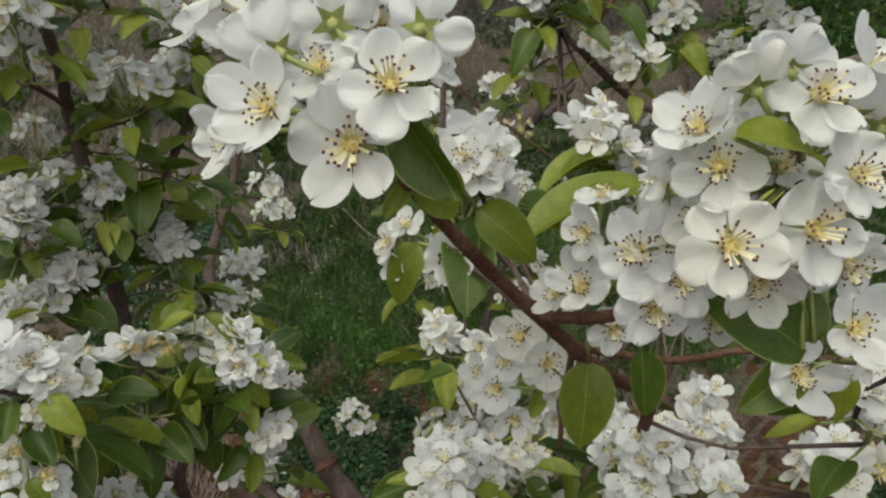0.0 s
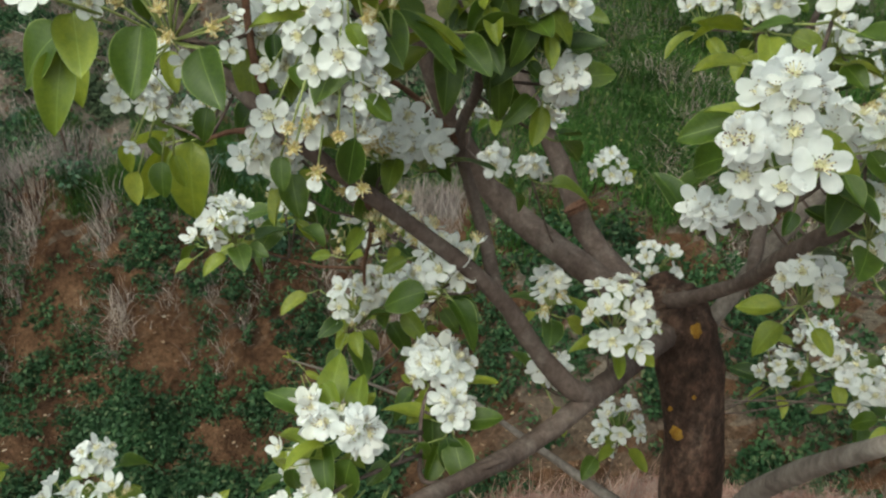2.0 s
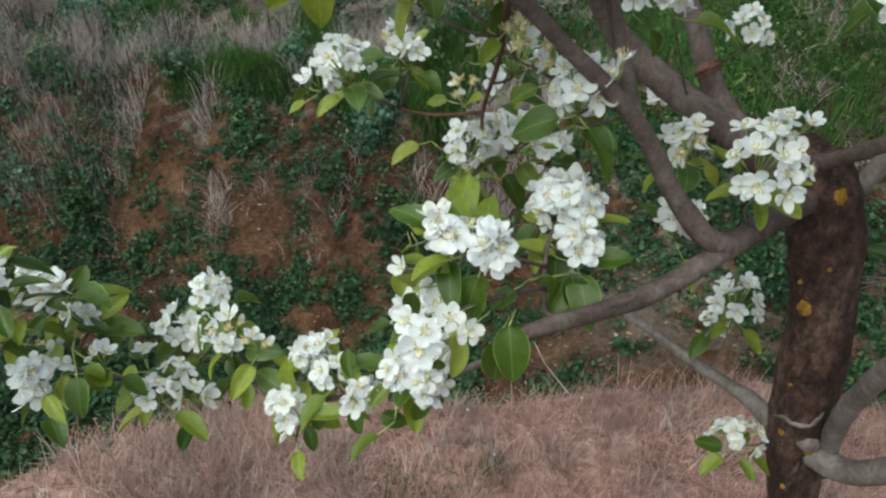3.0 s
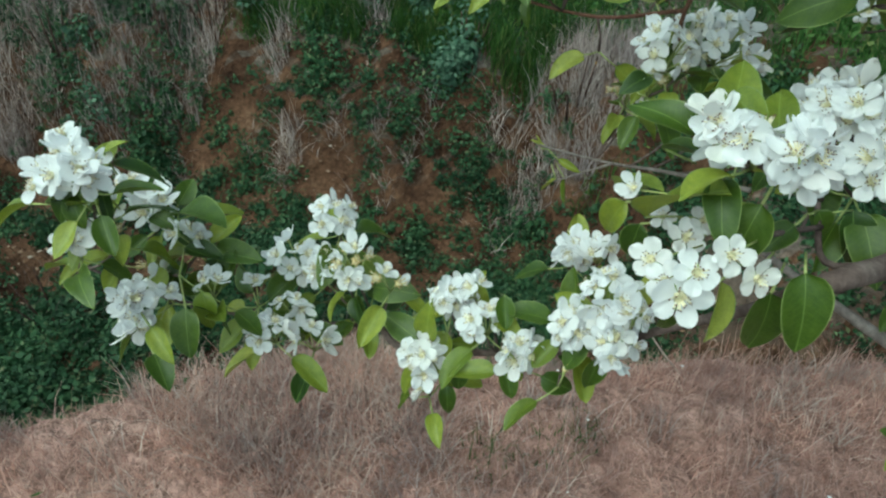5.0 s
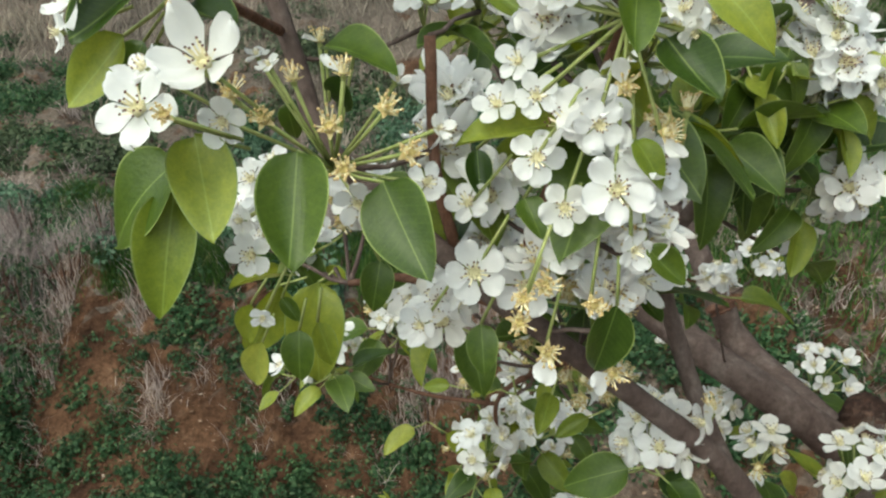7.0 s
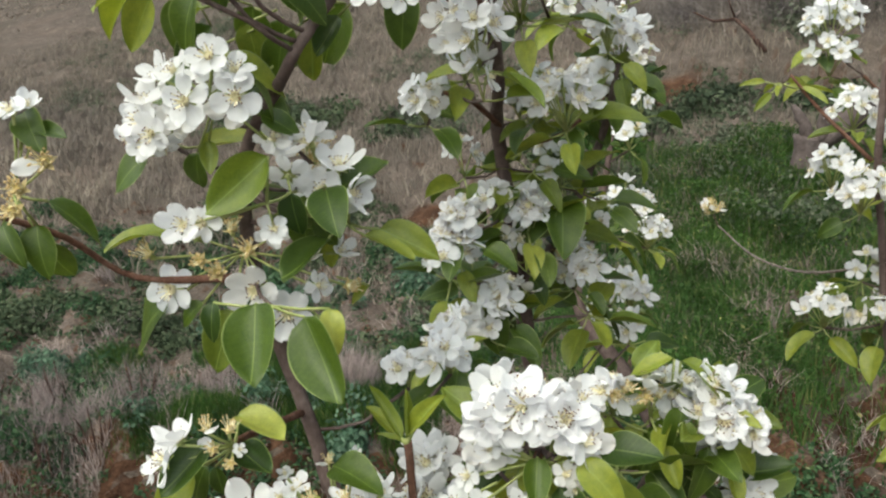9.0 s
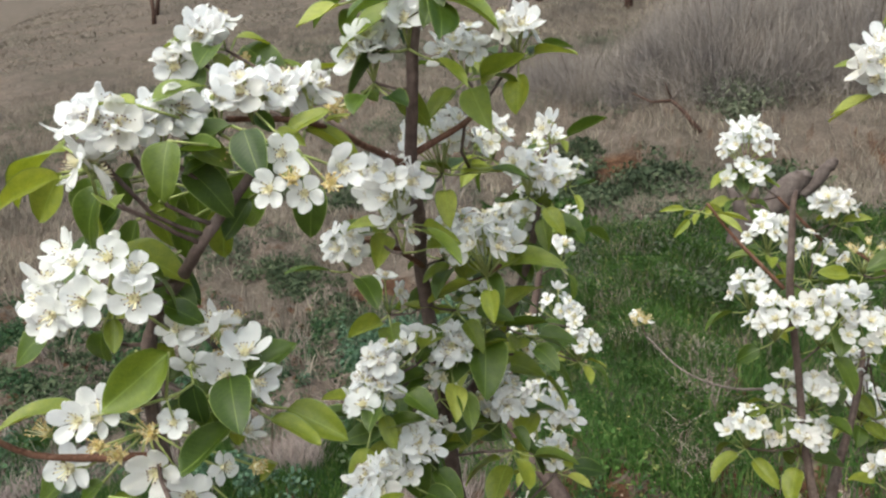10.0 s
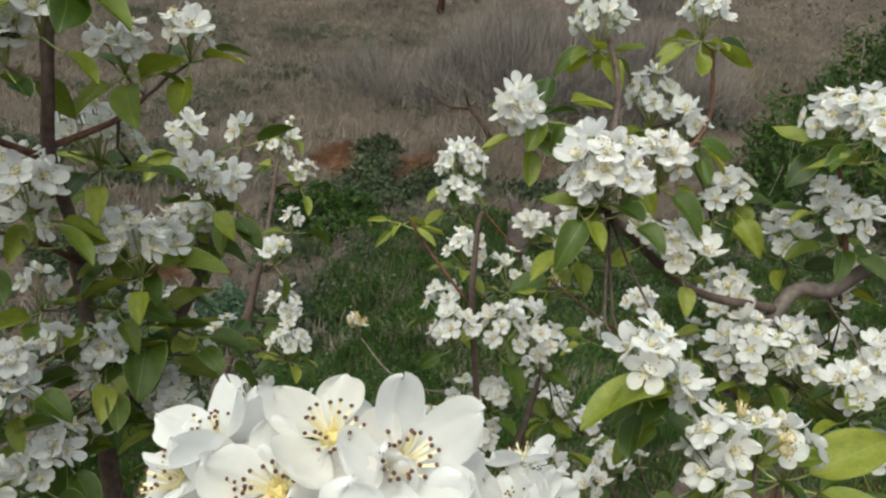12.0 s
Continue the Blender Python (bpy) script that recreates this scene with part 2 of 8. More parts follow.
LUSH = island_material("lush_grass", [(0.0, (0.034, 0.076, 0.018)), (0.5, (0.064, 0.132, 0.034)), (0.88, (0.107, 0.194, 0.058)), (1.0, (0.26, 0.27, 0.11))], 0.5, 0.40, 1.9, 0.50)
YELLOW = island_material("weed_flower", [(0.0, (0.42, 0.38, 0.12)), (0.6, (0.55, 0.50, 0.20)), (1.0, (0.60, 0.58, 0.38))], 0.7, 0.3)
DRY = island_material("dry_stalk", [(0.0, (0.22, 0.175, 0.168)), (0.5, (0.33, 0.268, 0.260)), (1.0, (0.46, 0.395, 0.385))], 0.9, 0.1)
PALE_STRAW = island_material("pale_straw", [(0.0, (0.299, 0.216, 0.198)), (0.5, (0.387, 0.295, 0.277)), (1.0, (0.510, 0.431, 0.414))], 0.85, 0.3, 5.0, 0.6)
SCRUB = island_material("scrub", [(0.0, (0.152, 0.130, 0.112)), (0.5, (0.186, 0.160, 0.139)), (1.0, (0.228, 0.200, 0.175))], 0.9, 0.1, 0.6, 0.55)
BRUSH = island_material("grey_brush", [(0.0, (0.112, 0.094, 0.090)), (0.5, (0.202, 0.177, 0.170)), (1.0, (0.302, 0.274, 0.269))], 0.9, 0.1, 1.1, 0.6)
LEDGE_WEED = island_material("ledge_weed", [(0.0, (0.034, 0.050, 0.028)), (0.5, (0.055, 0.076, 0.042)), (1.0, (0.092, 0.112, 0.066))], 0.7, 0.25, 0.8, 0.6)
FAR_WEED = island_material("far_weed", [(0.0, (0.049, 0.063, 0.042)), (0.5, (0.082, 0.097, 0.066)), (1.0, (0.128, 0.138, 0.100))], 0.7, 0.25, 0.8, 0.6)
# even pale grey that paints bright haze onto the added backdrop ridge
PAINTED_HAZE = plain("painted_haze", [(0.3, (0.24, 0.245, 0.243)), (0.7, (0.28, 0.285, 0.283))], 0.02, 0.9, 0.1)
PEBBLE = island_material("pebble", [(0.0, (0.16, 0.10, 0.07)), (0.6, (0.24, 0.17, 0.13)), (1.0, (0.36, 0.30, 0.26))], 0.9, 0.0)


# ---------------------------------------------------------------- mesh helpers
def mesh_of(name, verts, faces, materials, index=None, smooth=True):
    me = bpy.data.meshes.new(name)
    me.from_pydata([tuple(v) for v in verts], [], [tuple(f) for f in faces])
    for m in materials:
        me.materials.append(m)
    if index is not None:
        me.polygons.foreach_set("material_index", list(index))
    me.polygons.foreach_set("use_smooth", [smooth] * len(me.polygons))
    me.update()
    return me


def quads_mesh(name, verts, faces, material, smooth=True):
    """A large mesh from numpy arrays of corners and of faces with equally many corners."""
    me = bpy.data.meshes.new(name)
    k = faces.shape[1]
    me.vertices.add(len(verts))
    me.vertices.foreach_set("co", np.asarray(verts, np.float32).ravel())
    me.loops.add(faces.size)
    me.loops.foreach_set("vertex_index", np.asarray(faces, np.int32).ravel())
    me.polygons.add(len(faces))
    me.polygons.foreach_set("loop_start", np.arange(0, faces.size, k, dtype=np.int32))
    me.polygons.foreach_set("use_smooth", np.full(len(faces), smooth))
    me.materials.append(material)
    me.update(calc_edges=True)
    me.validate()
    return me


def part(name, me, parent, label="", m=None):
    ob = new(name, me)
    ob.parent = parent
    if m is not None:
        ob.matrix_basis = m
    return tagged(ob, label)


def frame_of(d):
    """Two unit vectors square to d."""
    d = Vector(d).normalized()
    a = d.cross(Vector((0, 0, 1)) if abs(d.z) < 0.9 else Vector((1, 0, 0))).normalized()
    return a, d.cross(a).normalized()


def tube(points, radii, sides, verts, faces, rough=0.0, seed=0.0):
    """A tapered tube along the points, with closed ends, added to verts and faces."""
    n0 = len(verts)
    pts = [Vector(p) for p in points]
    a, _ = frame_of(pts[1] - pts[0])
    for i, p in enumerate(pts):
        d = (pts[min(i + 1, len(pts) - 1)] - pts[max(i - 1, 0)]).normalized()
        a = (a - d * a.dot(d)).normalized()
        b = d.cross(a)
        for k in range(sides):
            w = 2 * math.pi * k / sides
            out = a * math.cos(w) + b * math.sin(w)
            r = radii[i]
            if rough:
                r *= 1 + rough * noise.noise((p + out * radii[i]) * (0.45 / max(radii[i], 1e-4)) + Vector((seed, 0, 0)))
            verts.append(p + out * r)
    for i in range(len(pts) - 1):
        for k in range(sides):
            k2 = (k + 1) % sides
            faces.append((n0 + i * sides + k, n0 + i * sides + k2, n0 + (i + 1) * sides + k2, n0 + (i + 1) * sides + k))
    faces.append(tuple(n0 + k for k in reversed(range(sides))))
    faces.append(tuple(n0 + (len(pts) - 1) * sides + k for k in range(sides)))


def smooth_line(rows, steps):
    """Catmull-Rom through rows of (x, y, z, radius)."""
    p = [np.array(r, float) for r in rows]
    p = [2 * p[0] - p[1]] + p + [2 * p[-1] - p[-2]]
    out = []
    for i in range(1, len(p) - 2):
        for k in range(steps):
            t = k / steps
            out.append(0.5 * (2 * p[i] + (p[i + 1] - p[i - 1]) * t + (2 * p[i - 1] - 5 * p[i] + 4 * p[i + 1] - p[i + 2]) * t * t
                              + (3 * p[i] - p[i - 1] - 3 * p[i + 1] + p[i + 2]) * t ** 3))
    out.append(p[-2])
    return out


# ---------------------------------------------------------------- flowers and leaves
def petal_grid(verts, faces, index, turn, length, width, rise, cup, rng, nu, nv):
    """One petal: a narrow claw that widens to a round, slightly cupped blade."""
    n0 = len(verts)
    ca, sa = math.cos(turn), math.sin(turn)
    skew, wav, notch = rng.uniform(-0.14, 0.14), rng.uniform(0, 6.28), rng.uniform(0.0, 0.0016)
    tilt, curl = rng.uniform(-0.30, 0.30), rng.uniform(-0.12, 0.30)
    for i in range(nu + 1):
        u = math.sin(0.5 * math.pi * i / nu)
        grow = min(u / 0.55, 1.0)
        prof = 0.13 + 0.87 * grow * grow * (3 - 2 * grow) if u < 0.55 else math.sqrt(max(1 - ((u - 0.55) / 0.45) ** 3.2, 0.0))
        half = width * 0.5 * max(prof, 0.03)
        for j in range(nv + 1):
            v = 2 * j / nv - 1
            x = 0.0012 + length * u + 0.0005 * math.sin(wav * 3 + v * 5) * u - notch * (1 - abs(v)) * u ** 6
            y = half * v + skew * u * u * length * 0.5
            z = (rise * u + cup * u * u * 0.9 - curl * u ** 5 * 0.5) * length - 0.0018 * (1 - v * v) * math.sin(math.pi * min(u, 1.0))
            z += (0.0015 * math.sin(wav + 4.2 * v + 2.5 * u) + 0.0006 * math.sin(2 * wav + 9.0 * v)) * u + tilt * y * u
            verts.append((ca * x - sa * y, sa * x + ca * y, z))
    for i in range(nu):
        for j in range(nv):
            a = n0 + i * (nv + 1) + j
            faces.append((a, a + 1, a + nv + 2, a + nv + 1))
            index.append(0)


def blob(verts, faces, index, at, r, slot, squash=1.0):
    n0 = len(verts)
    x, y, z = at
    ring = [(1, 0), (0.31, 0.95), (-0.81, 0.59), (-0.81, -0.59), (0.31, -0.95)]
    verts.append((x, y, z + r * squash))
    verts += [(x + r * a, y + r * b, z) for a, b in ring]
    verts.append((x, y, z - r * squash))
    for k in range(5):
        faces.append((n0, n0 + 1 + k, n0 + 1 + (k + 1) % 5))
        faces.append((n0 + 6, n0 + 1 + (k + 1) % 5, n0 + 1 + k))
        index += [slot, slot]


def flower_mesh(name, seed, rise, cup, petals=5, fine=False, old=False, gap=0.0):
    """One pear blossom of about 32 mm, opening towards +z: petals, heart, filaments with anthers, calyx."""
    rng = random.Random(seed)
    verts, faces, index = [], [], []
    nu, nv = (10, 8) if fine else (6, 4)
    for k in range(petals):
        petal_grid(verts, faces, index, 2 * math.pi * k / 5 + rng.uniform(-0.12, 0.12), 0.0150 * rng.uniform(0.90, 1.06), (0.0140 if fine else 0.0130) * rng.uniform(0.84, 1.12),
                   rise + rng.uniform(-0.26, 0.26), cup + rng.uniform(-0.18, 0.18), rng, nu, nv)
    blob(verts, faces, index, (0, 0, 0.0004), 0.0036, 1, 0.42)
    count = 24 if fine else 22 if old else 16
    for k in range(count):
        w = 2 * math.pi * k / count + rng.uniform(-0.2, 0.2)
        out, up = (rng.uniform(0.0020, 0.0078), rng.uniform(0.0050, 0.0095)) if old else (rng.uniform(0.0030, 0.0070), rng.uniform(0.0046, 0.0076))
        foot = Vector((0.0022 * math.cos(w), 0.0022 * math.sin(w), 0.0006))
        tip = Vector((out * math.cos(w), out * math.sin(w), up))
        side = Vector((-math.sin(w), math.cos(w), 0)) * 0.00038
        n0 = len(verts)
        verts += [foot - side, foot + side, tip + side, tip - side]
        faces.append((n0, n0 + 1, n0 + 2, n0 + 3))
        index.append(2)
        blob(verts, faces, index, tip, 0.00060 if not old else 0.0009, 3, 1.0)
    for k in range(14):
        w = 2 * math.pi * k / 14 + rng.uniform(-0.3, 0.3)
        out = rng.uniform(0.0012, 0.0042)
        tip = Vector((out * math.cos(w), out * math.sin(w), rng.uniform(0.0028, 0.0046)))
        side = Vector((-math.sin(w), math.cos(w), 0)) * 0.0006
        n0 = len(verts)
        verts += [tip * 0.15 - side, tip * 0.15 + side, tip]
        faces.append((n0, n0 + 1, n0 + 2))
        index.append(1)
    for k in range(5):
        w = 2 * math.pi * (k + 0.5) / 5
        n0 = len(verts)
        c, s = math.cos(w), math.sin(w)
        verts += [(0.0018 * c + 0.0022 * s, 0.0018 * s - 0.0022 * c, -0.0012), (0.0018 * c - 0.0022 * s, 0.0018 * s + 0.0022 * c, -0.0012), (0.0072 * c, 0.0072 * s, -0.0022) if not old else (0.0070 * c, 0.0070 * s, 0.0006)]
        faces.append((n0, n0 + 1, n0 + 2))
        index.append(4 if old else 5)
    n0 = len(verts)
    blob(verts, faces, index, (0, 0, -0.003), 0.0024, 5, 1.3)
    return mesh_of(name, verts, faces, [PETAL, HEART if fine or old else PALE_HEART, STAMEN, OLD_ANTHER if old else ANTHER, SEPAL, STALK], index)


def bud_mesh():
    verts, faces, index = [], [], []
    rows, cols = 6, 8
    for i in range(rows + 1):
        a = math.pi * i / rows
        for k in range(cols):
            w = 2 * math.pi * k / cols
            r = 0.0052 * math.sin(a) * (1 + 0.06 * math.cos(5 * w))
            verts.append((r * math.cos(w), r * math.sin(w), 0.0036 - 0.0056 * math.cos(a)))
    for i in range(rows):
        for k in range(cols):
            k2 = (k + 1) % cols
            faces.append((i * cols + k, i * cols + k2, (i + 1) * cols + k2, (i + 1) * cols + k))
            index.append(1 if i < 2 else 0)
    return mesh_of("bud", verts, faces, [PETAL, SEPAL], index)


FLOWERS = [flower_mesh("flower", 17, 0.40, 0.45), flower_mesh("flower", 18, -0.10, 0.10), flower_mesh("flower", 11, 0.16, 0.20), flower_mesh("flower", 12, 0.30, 0.28), flower_mesh("flower", 13, 0.05, 0.22),
           flower_mesh("flower", 14, 0.45, 0.34), flower_mesh("flower", 15, 0.22, 0.10), flower_mesh("flower", 16, -0.05, 0.16)]
FINE = [flower_mesh("flower", 21, 0.14, 0.22, 5, True), flower_mesh("flower", 22, 0.28, 0.26, 5, True), flower_mesh("flower", 23, 0.04, 0.20, 5, True)]
SHED = [flower_mesh("flower", 31, 0.1, 0.1, 0, False, True), flower_mesh("flower", 32, 0.2, 0.1, 1, False, True), flower_mesh("flower", 33, 0.1, 0.1, 0, False, True)]
BUD = bud_mesh()


def leaf_mesh(seed, width, bend, fold, wave, mats):
    """A pear leaf of length 1 along +y, its upper face towards +z, with a thin pale margin."""
    nu, cols = 14, (-1, -0.95, -0.5, 0, 0.5, 0.95, 1)
    verts, faces, index = [], [], []
    for i in range(nu + 1):
        u = i / nu
        half = width * 0.5 * (math.sin(math.pi * min(1, u ** 0.80)) ** 0.60) * (1 - 0.12 * u) if 0 < i < nu else 0.004
        if u > 0.86:
            half *= 1 - 0.30 * ((u - 0.86) / 0.14) ** 1.5
        for v in cols:
            x = half * v + 0.03 * math.sin(2.5 * u + seed) * u
            z = fold * abs(v) * half - bend * u * u + wave * math.sin(5.5 * u + 2.2 * v + seed) * abs(v) * 0.5
            verts.append((x, u, z))
    w = len(cols)
    for i in range(nu):
        for j in range(w - 1):
            a = i * w + j
            faces.append((a, a + 1, a + w + 1, a + w))
            index.append(1 if j in (0, w - 2) else 0)
    return mesh_of("leaf", verts, faces, [mats[0], MARGIN], index)


LEAVES = [leaf_mesh(1, 0.65, 0.20, 0.30, 0.06, [LEAF]), leaf_mesh(2, 0.70, 0.34, 0.45, 0.08, [LEAF]), leaf_mesh(3, 0.57, 0.12, 0.60, 0.06, [LEAF]), leaf_mesh(4, 0.68, 0.46, 0.24, 0.09, [LEAF]),
          leaf_mesh(8, 0.58, -0.12, 0.70, 0.07, [LEAF]), leaf_mesh(9, 0.60, 0.60, 0.40, 0.10, [LEAF])]
YOUNGS = [leaf_mesh(5, 0.50, 0.24, 0.60, 0.07, [YOUNG]), leaf_mesh(6, 0.52, 0.12, 0.75, 0.06, [YOUNG]), leaf_mesh(7, 0.60, 0.38, 0.40, 0.09, [YOUNG]), leaf_mesh(10, 0.56, -0.10, 0.55, 0.08, [YOUNG])]

SLENDER = [leaf_mesh(11, 0.30, -0.06, 1.10, 0.04, [YOUNG]), leaf_mesh(12, 0.34, 0.10, 0.90, 0.05, [YOUNG]), leaf_mesh(13, 0.26, -0.14, 1.30, 0.04, [YOUNG])]


def axes_pose(at, z_axis, turn, scale):
    """A pose at a place with local z along z_axis, turned about it, at a scale."""
    z = Vector(z_axis).normalized()
    a, b = frame_of(z)
    x = a * math.cos(turn) + b * math.sin(turn)
    y = z.cross(x)
    m = Matrix(((x.x, y.x, z.x, at[0]), (x.y, y.y, z.y, at[1]), (x.z, y.z, z.z, at[2]), (0, 0, 0, 1)))
    return m @ Matrix.Diagonal((scale, scale, scale, 1))


def leaf_pose(foot, tip, up, roll=0.0):
    foot, tip = Vector(foot), Vector(tip)
    y = tip - foot
    size = y.length
    y = y.normalized()
    x = y.cross(Vector(up))
    x = x.normalized() if x.length > 1e-3 else frame_of(y)[0]
    x = (Matrix.Rotation(roll, 3, y) @ x).normalized()
    z = x.cross(y)
    m = Matrix(((x.x, y.x, z.x, foot.x), (x.y, y.y, z.y, foot.y), (x.z, y.z, z.z, foot.z), (0, 0, 0, 1)))
    return m @ Matrix.Diagonal((size, size, size, 1))


# ---------------------------------------------------------------- ground
EDGE = ((-9.0, -6.0), (-2.3, -0.7), (-1.51, 0.48), (-1.32, 0.78), (-1.1, 1.03), (-0.79, 1.17), (-0.42, 1.37), (0.05, 1.70), (0.46, 1.85), (2.0, 2.1), (9.0, 2.6))
BANK = ((-9.0, 0.2), (-4.0, 2.05), (-3.0, 2.45), (-2.0, 2.70), (-1.0, 3.0), (0.5, 3.3), (9.0, 4.0))


def ease(v):
    v = np.clip(v, 0, 1)
    return v * v * (3 - 2 * v)


def height(x, y):
    x, y = np.asarray(x, float), np.asarray(y, float)
    edge = np.interp(x, [e[0] for e in EDGE], [e[1] for e in EDGE]) + 0.02 * np.sin(x * 13.1)
    bank = np.interp(x, [e[0] for e in BANK], [e[1] for e in BANK]) + 0.08 * np.sin(x * 3.1)
    right = ease((x + 1.6) / 1.6)
    floor = -1.25 + 0.55 * right
    near = -0.15 + 0.03 * np.sin(x * 2.1 + y * 1.3) + 0.05 * ease(1 - np.abs(y - edge + 0.25) / 0.5)
    drop = ease((y - edge) / 0.75)
    z = near * (1 - drop) + floor * drop
    # trench dug below the floor to make the gully fall dark
    z -= 0.65 * right * np.exp(-((y - edge - 0.66) / 0.32) ** 2)
    steep = 0.75 + 0.35 * right
    z += (0.95 - 0.15 * right) * ease((y - bank + 0.45 * right) / steep)
    up = np.maximum(y - bank - 0.5, 0)
    z += up * 0.20 + np.maximum(y - 8, 0) * 0.135 * ease((y - 8) / 6)
    z += 0.35 * ease((y - 9.6 - 0.25 * np.sin(x * 1.7)) / 0.9) * ease((x + 6.0) / 2.5)
    # crest lowered at the far left to let the haze-coloured backdrop show
    z -= 7.0 * ease((-x - 0.78 * y - 8.0) / 22.0) * ease((y - 14) / 22)
    lump = 0.05 * np.sin(x * 4.7 + 1.0) * np.sin(y * 5.9) + 0.03 * np.sin(x * 11 + y * 7) + 0.25 * np.sin(x * 0.55) * np.sin(y * 0.42 + 1) * ease((y - 6) / 10)
    return z + lump * drop


def edge_of(x):
    return np.interp(x, [e[0] for e in EDGE], [e[1] for e in EDGE])


def bank_of(x):
    return np.interp(x, [e[0] for e in BANK], [e[1] for e in BANK])


def build_ground():
    xs = np.concatenate([np.linspace(-260, -14, 40)[:-1], np.linspace(-14, -6, 50)[:-1], np.linspace(-6, 5, 260)[:-1], np.linspace(5, 14, 50)[:-1], np.linspace(14, 260, 40)])
    ys = np.concatenate([np.linspace(-60, -2, 24)[:-1], np.linspace(-2, 6, 240)[:-1], np.linspace(6, 16, 90)[:-1], np.linspace(16, 330, 90)])
    gx, gy = np.meshgrid(xs, ys)
    gz = height(gx, gy)
    rng = np.random.default_rng(5)
    fine = (np.abs(gx) < 14) & (gy > -2) & (gy < 16)
    gz += np.where(fine, rng.normal(0, 0.012, gz.shape), 0)
    lumps = rng.normal(0, 1, gz.shape)
    for _ in range(3):
        lumps = (lumps + np.roll(lumps, 1, 0) + np.roll(lumps, 1, 1) + np.roll(lumps, -1, 0) + np.roll(lumps, -1, 1)) / 5
    face = ease(1 - np.abs(gy - bank_of(gx) - 0.35) / 0.6) * (gx < 0.5) * (gx > -6)
    gz += 0.16 * lumps * face
    verts = np.stack([gx, gy, gz], 2).reshape(-1, 3)
    w = len(xs)
    i = (np.arange(len(ys) - 1)[:, None] * w + np.arange(w - 1)[None]).ravel()
    faces = np.stack([i, i + 1, i + w + 1, i + w], 1)
    ob = new("ground", quads_mesh("ground", verts, faces, EARTH))
    tagged(ob, "reddish brown earth of a terrace, gully and hillside", "ground", kind="structure")
    return ob


ground = build_ground()


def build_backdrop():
    """A ridge added far behind the hill's crest, its pale colour standing for haze."""
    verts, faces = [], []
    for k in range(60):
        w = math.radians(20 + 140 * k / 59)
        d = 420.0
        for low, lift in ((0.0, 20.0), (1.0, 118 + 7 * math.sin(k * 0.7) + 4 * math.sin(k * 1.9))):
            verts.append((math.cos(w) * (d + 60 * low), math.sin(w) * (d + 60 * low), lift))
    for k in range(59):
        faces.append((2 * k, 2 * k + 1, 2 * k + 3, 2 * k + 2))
    tagged(new("backdrop", mesh_of("backdrop", verts, faces, [PAINTED_HAZE])), "added far ridge with bright haze put into its pale colour", "hills", kind="structure")


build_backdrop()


def blades(name, label, category, x, y, tall, width, lean, material, seed, lift=0.0, leafy=False):
    """Many blades or small leaves standing on the ground, joined."""
    rng = np.random.default_rng(seed)
    n = len(x)
    z = height(x, y) + lift
    w = rng.uniform(0, 2 * np.pi, n)
    side = np.stack([np.cos(w), np.sin(w), np.zeros(n)], 1) * (width * rng.uniform(0.6, 1.4, n))[:, None]
    v = rng.uniform(0, 2 * np.pi, n)
    off = np.stack([np.cos(v), np.sin(v), np.zeros(n)], 1) * (lean * rng.uniform(0.1, 1.0, n))[:, None]
    foot = np.stack([x, y, z - 0.005], 1)
    up = np.zeros((n, 3))
    up[:, 2] = tall * rng.uniform(0.5, 1.2, n)
    if leafy:
        foot = foot + up
        off[:, 2] = lean * rng.uniform(-0.7, 0.7, n)
        tip = foot + off
        mid = (foot + tip) / 2
        verts = np.stack([foot, mid + side, tip, mid - side], 1).reshape(-1, 3)
        faces = np.arange(4 * n).reshape(n, 4)
    else:
        mid = foot + up * 0.55 + off * 0.35
        tip = foot + up + off
        verts = np.stack([foot - side, foot + side, mid + side * 0.7, mid - side * 0.7, tip], 1).reshape(-1, 3)
        k = 5 * np.arange(n)[:, None]
        faces = np.concatenate([k + [0, 1, 2], k + [0, 2, 3], k + [3, 2, 4]], 1).reshape(-1, 3)
    ob = new(name, quads_mesh(name, verts, faces, material, False))
    tagged(ob, label, category, kind="stuff")
    ob.parent = None
    return ob


def scatter(n, x0, x1, y0, y1, seed, clump=0.0, keep=None):
    rng = np.random.default_rng(seed)
    x, y = rng.uniform(x0, x1, n), rng.uniform(y0, y1, n)
    if clump:
        k = max(1, n // 60)
        cx, cy = rng.uniform(x0, x1, k), rng.uniform(y0, y1, k)
        pick = rng.integers(0, k, n)
        x, y = cx[pick] + rng.normal(0, clump, n), cy[pick] + rng.normal(0, clump, n)
    if keep is not None:
        ok = keep(x, y)
        x, y = x[ok], y[ok]
    return x, y


def spot(x, y, cx, cy, rx, ry):
    return np.exp(-((x - cx) / rx) ** 2 - ((y - cy) / ry) ** 2)


def thinning(x, y):
    """Straw dwindles away from the tree, to the side and towards the sod."""
    return np.abs(np.sin(x * 913.7 + y * 517.3)) < np.clip((3.4 - x) / 1.9, 0, 1) * np.clip((y + 0.45 + 0.12 * np.sin(3.1 * x) + 0.08 * np.sin(7.7 * x)) / 0.5, 0, 1)


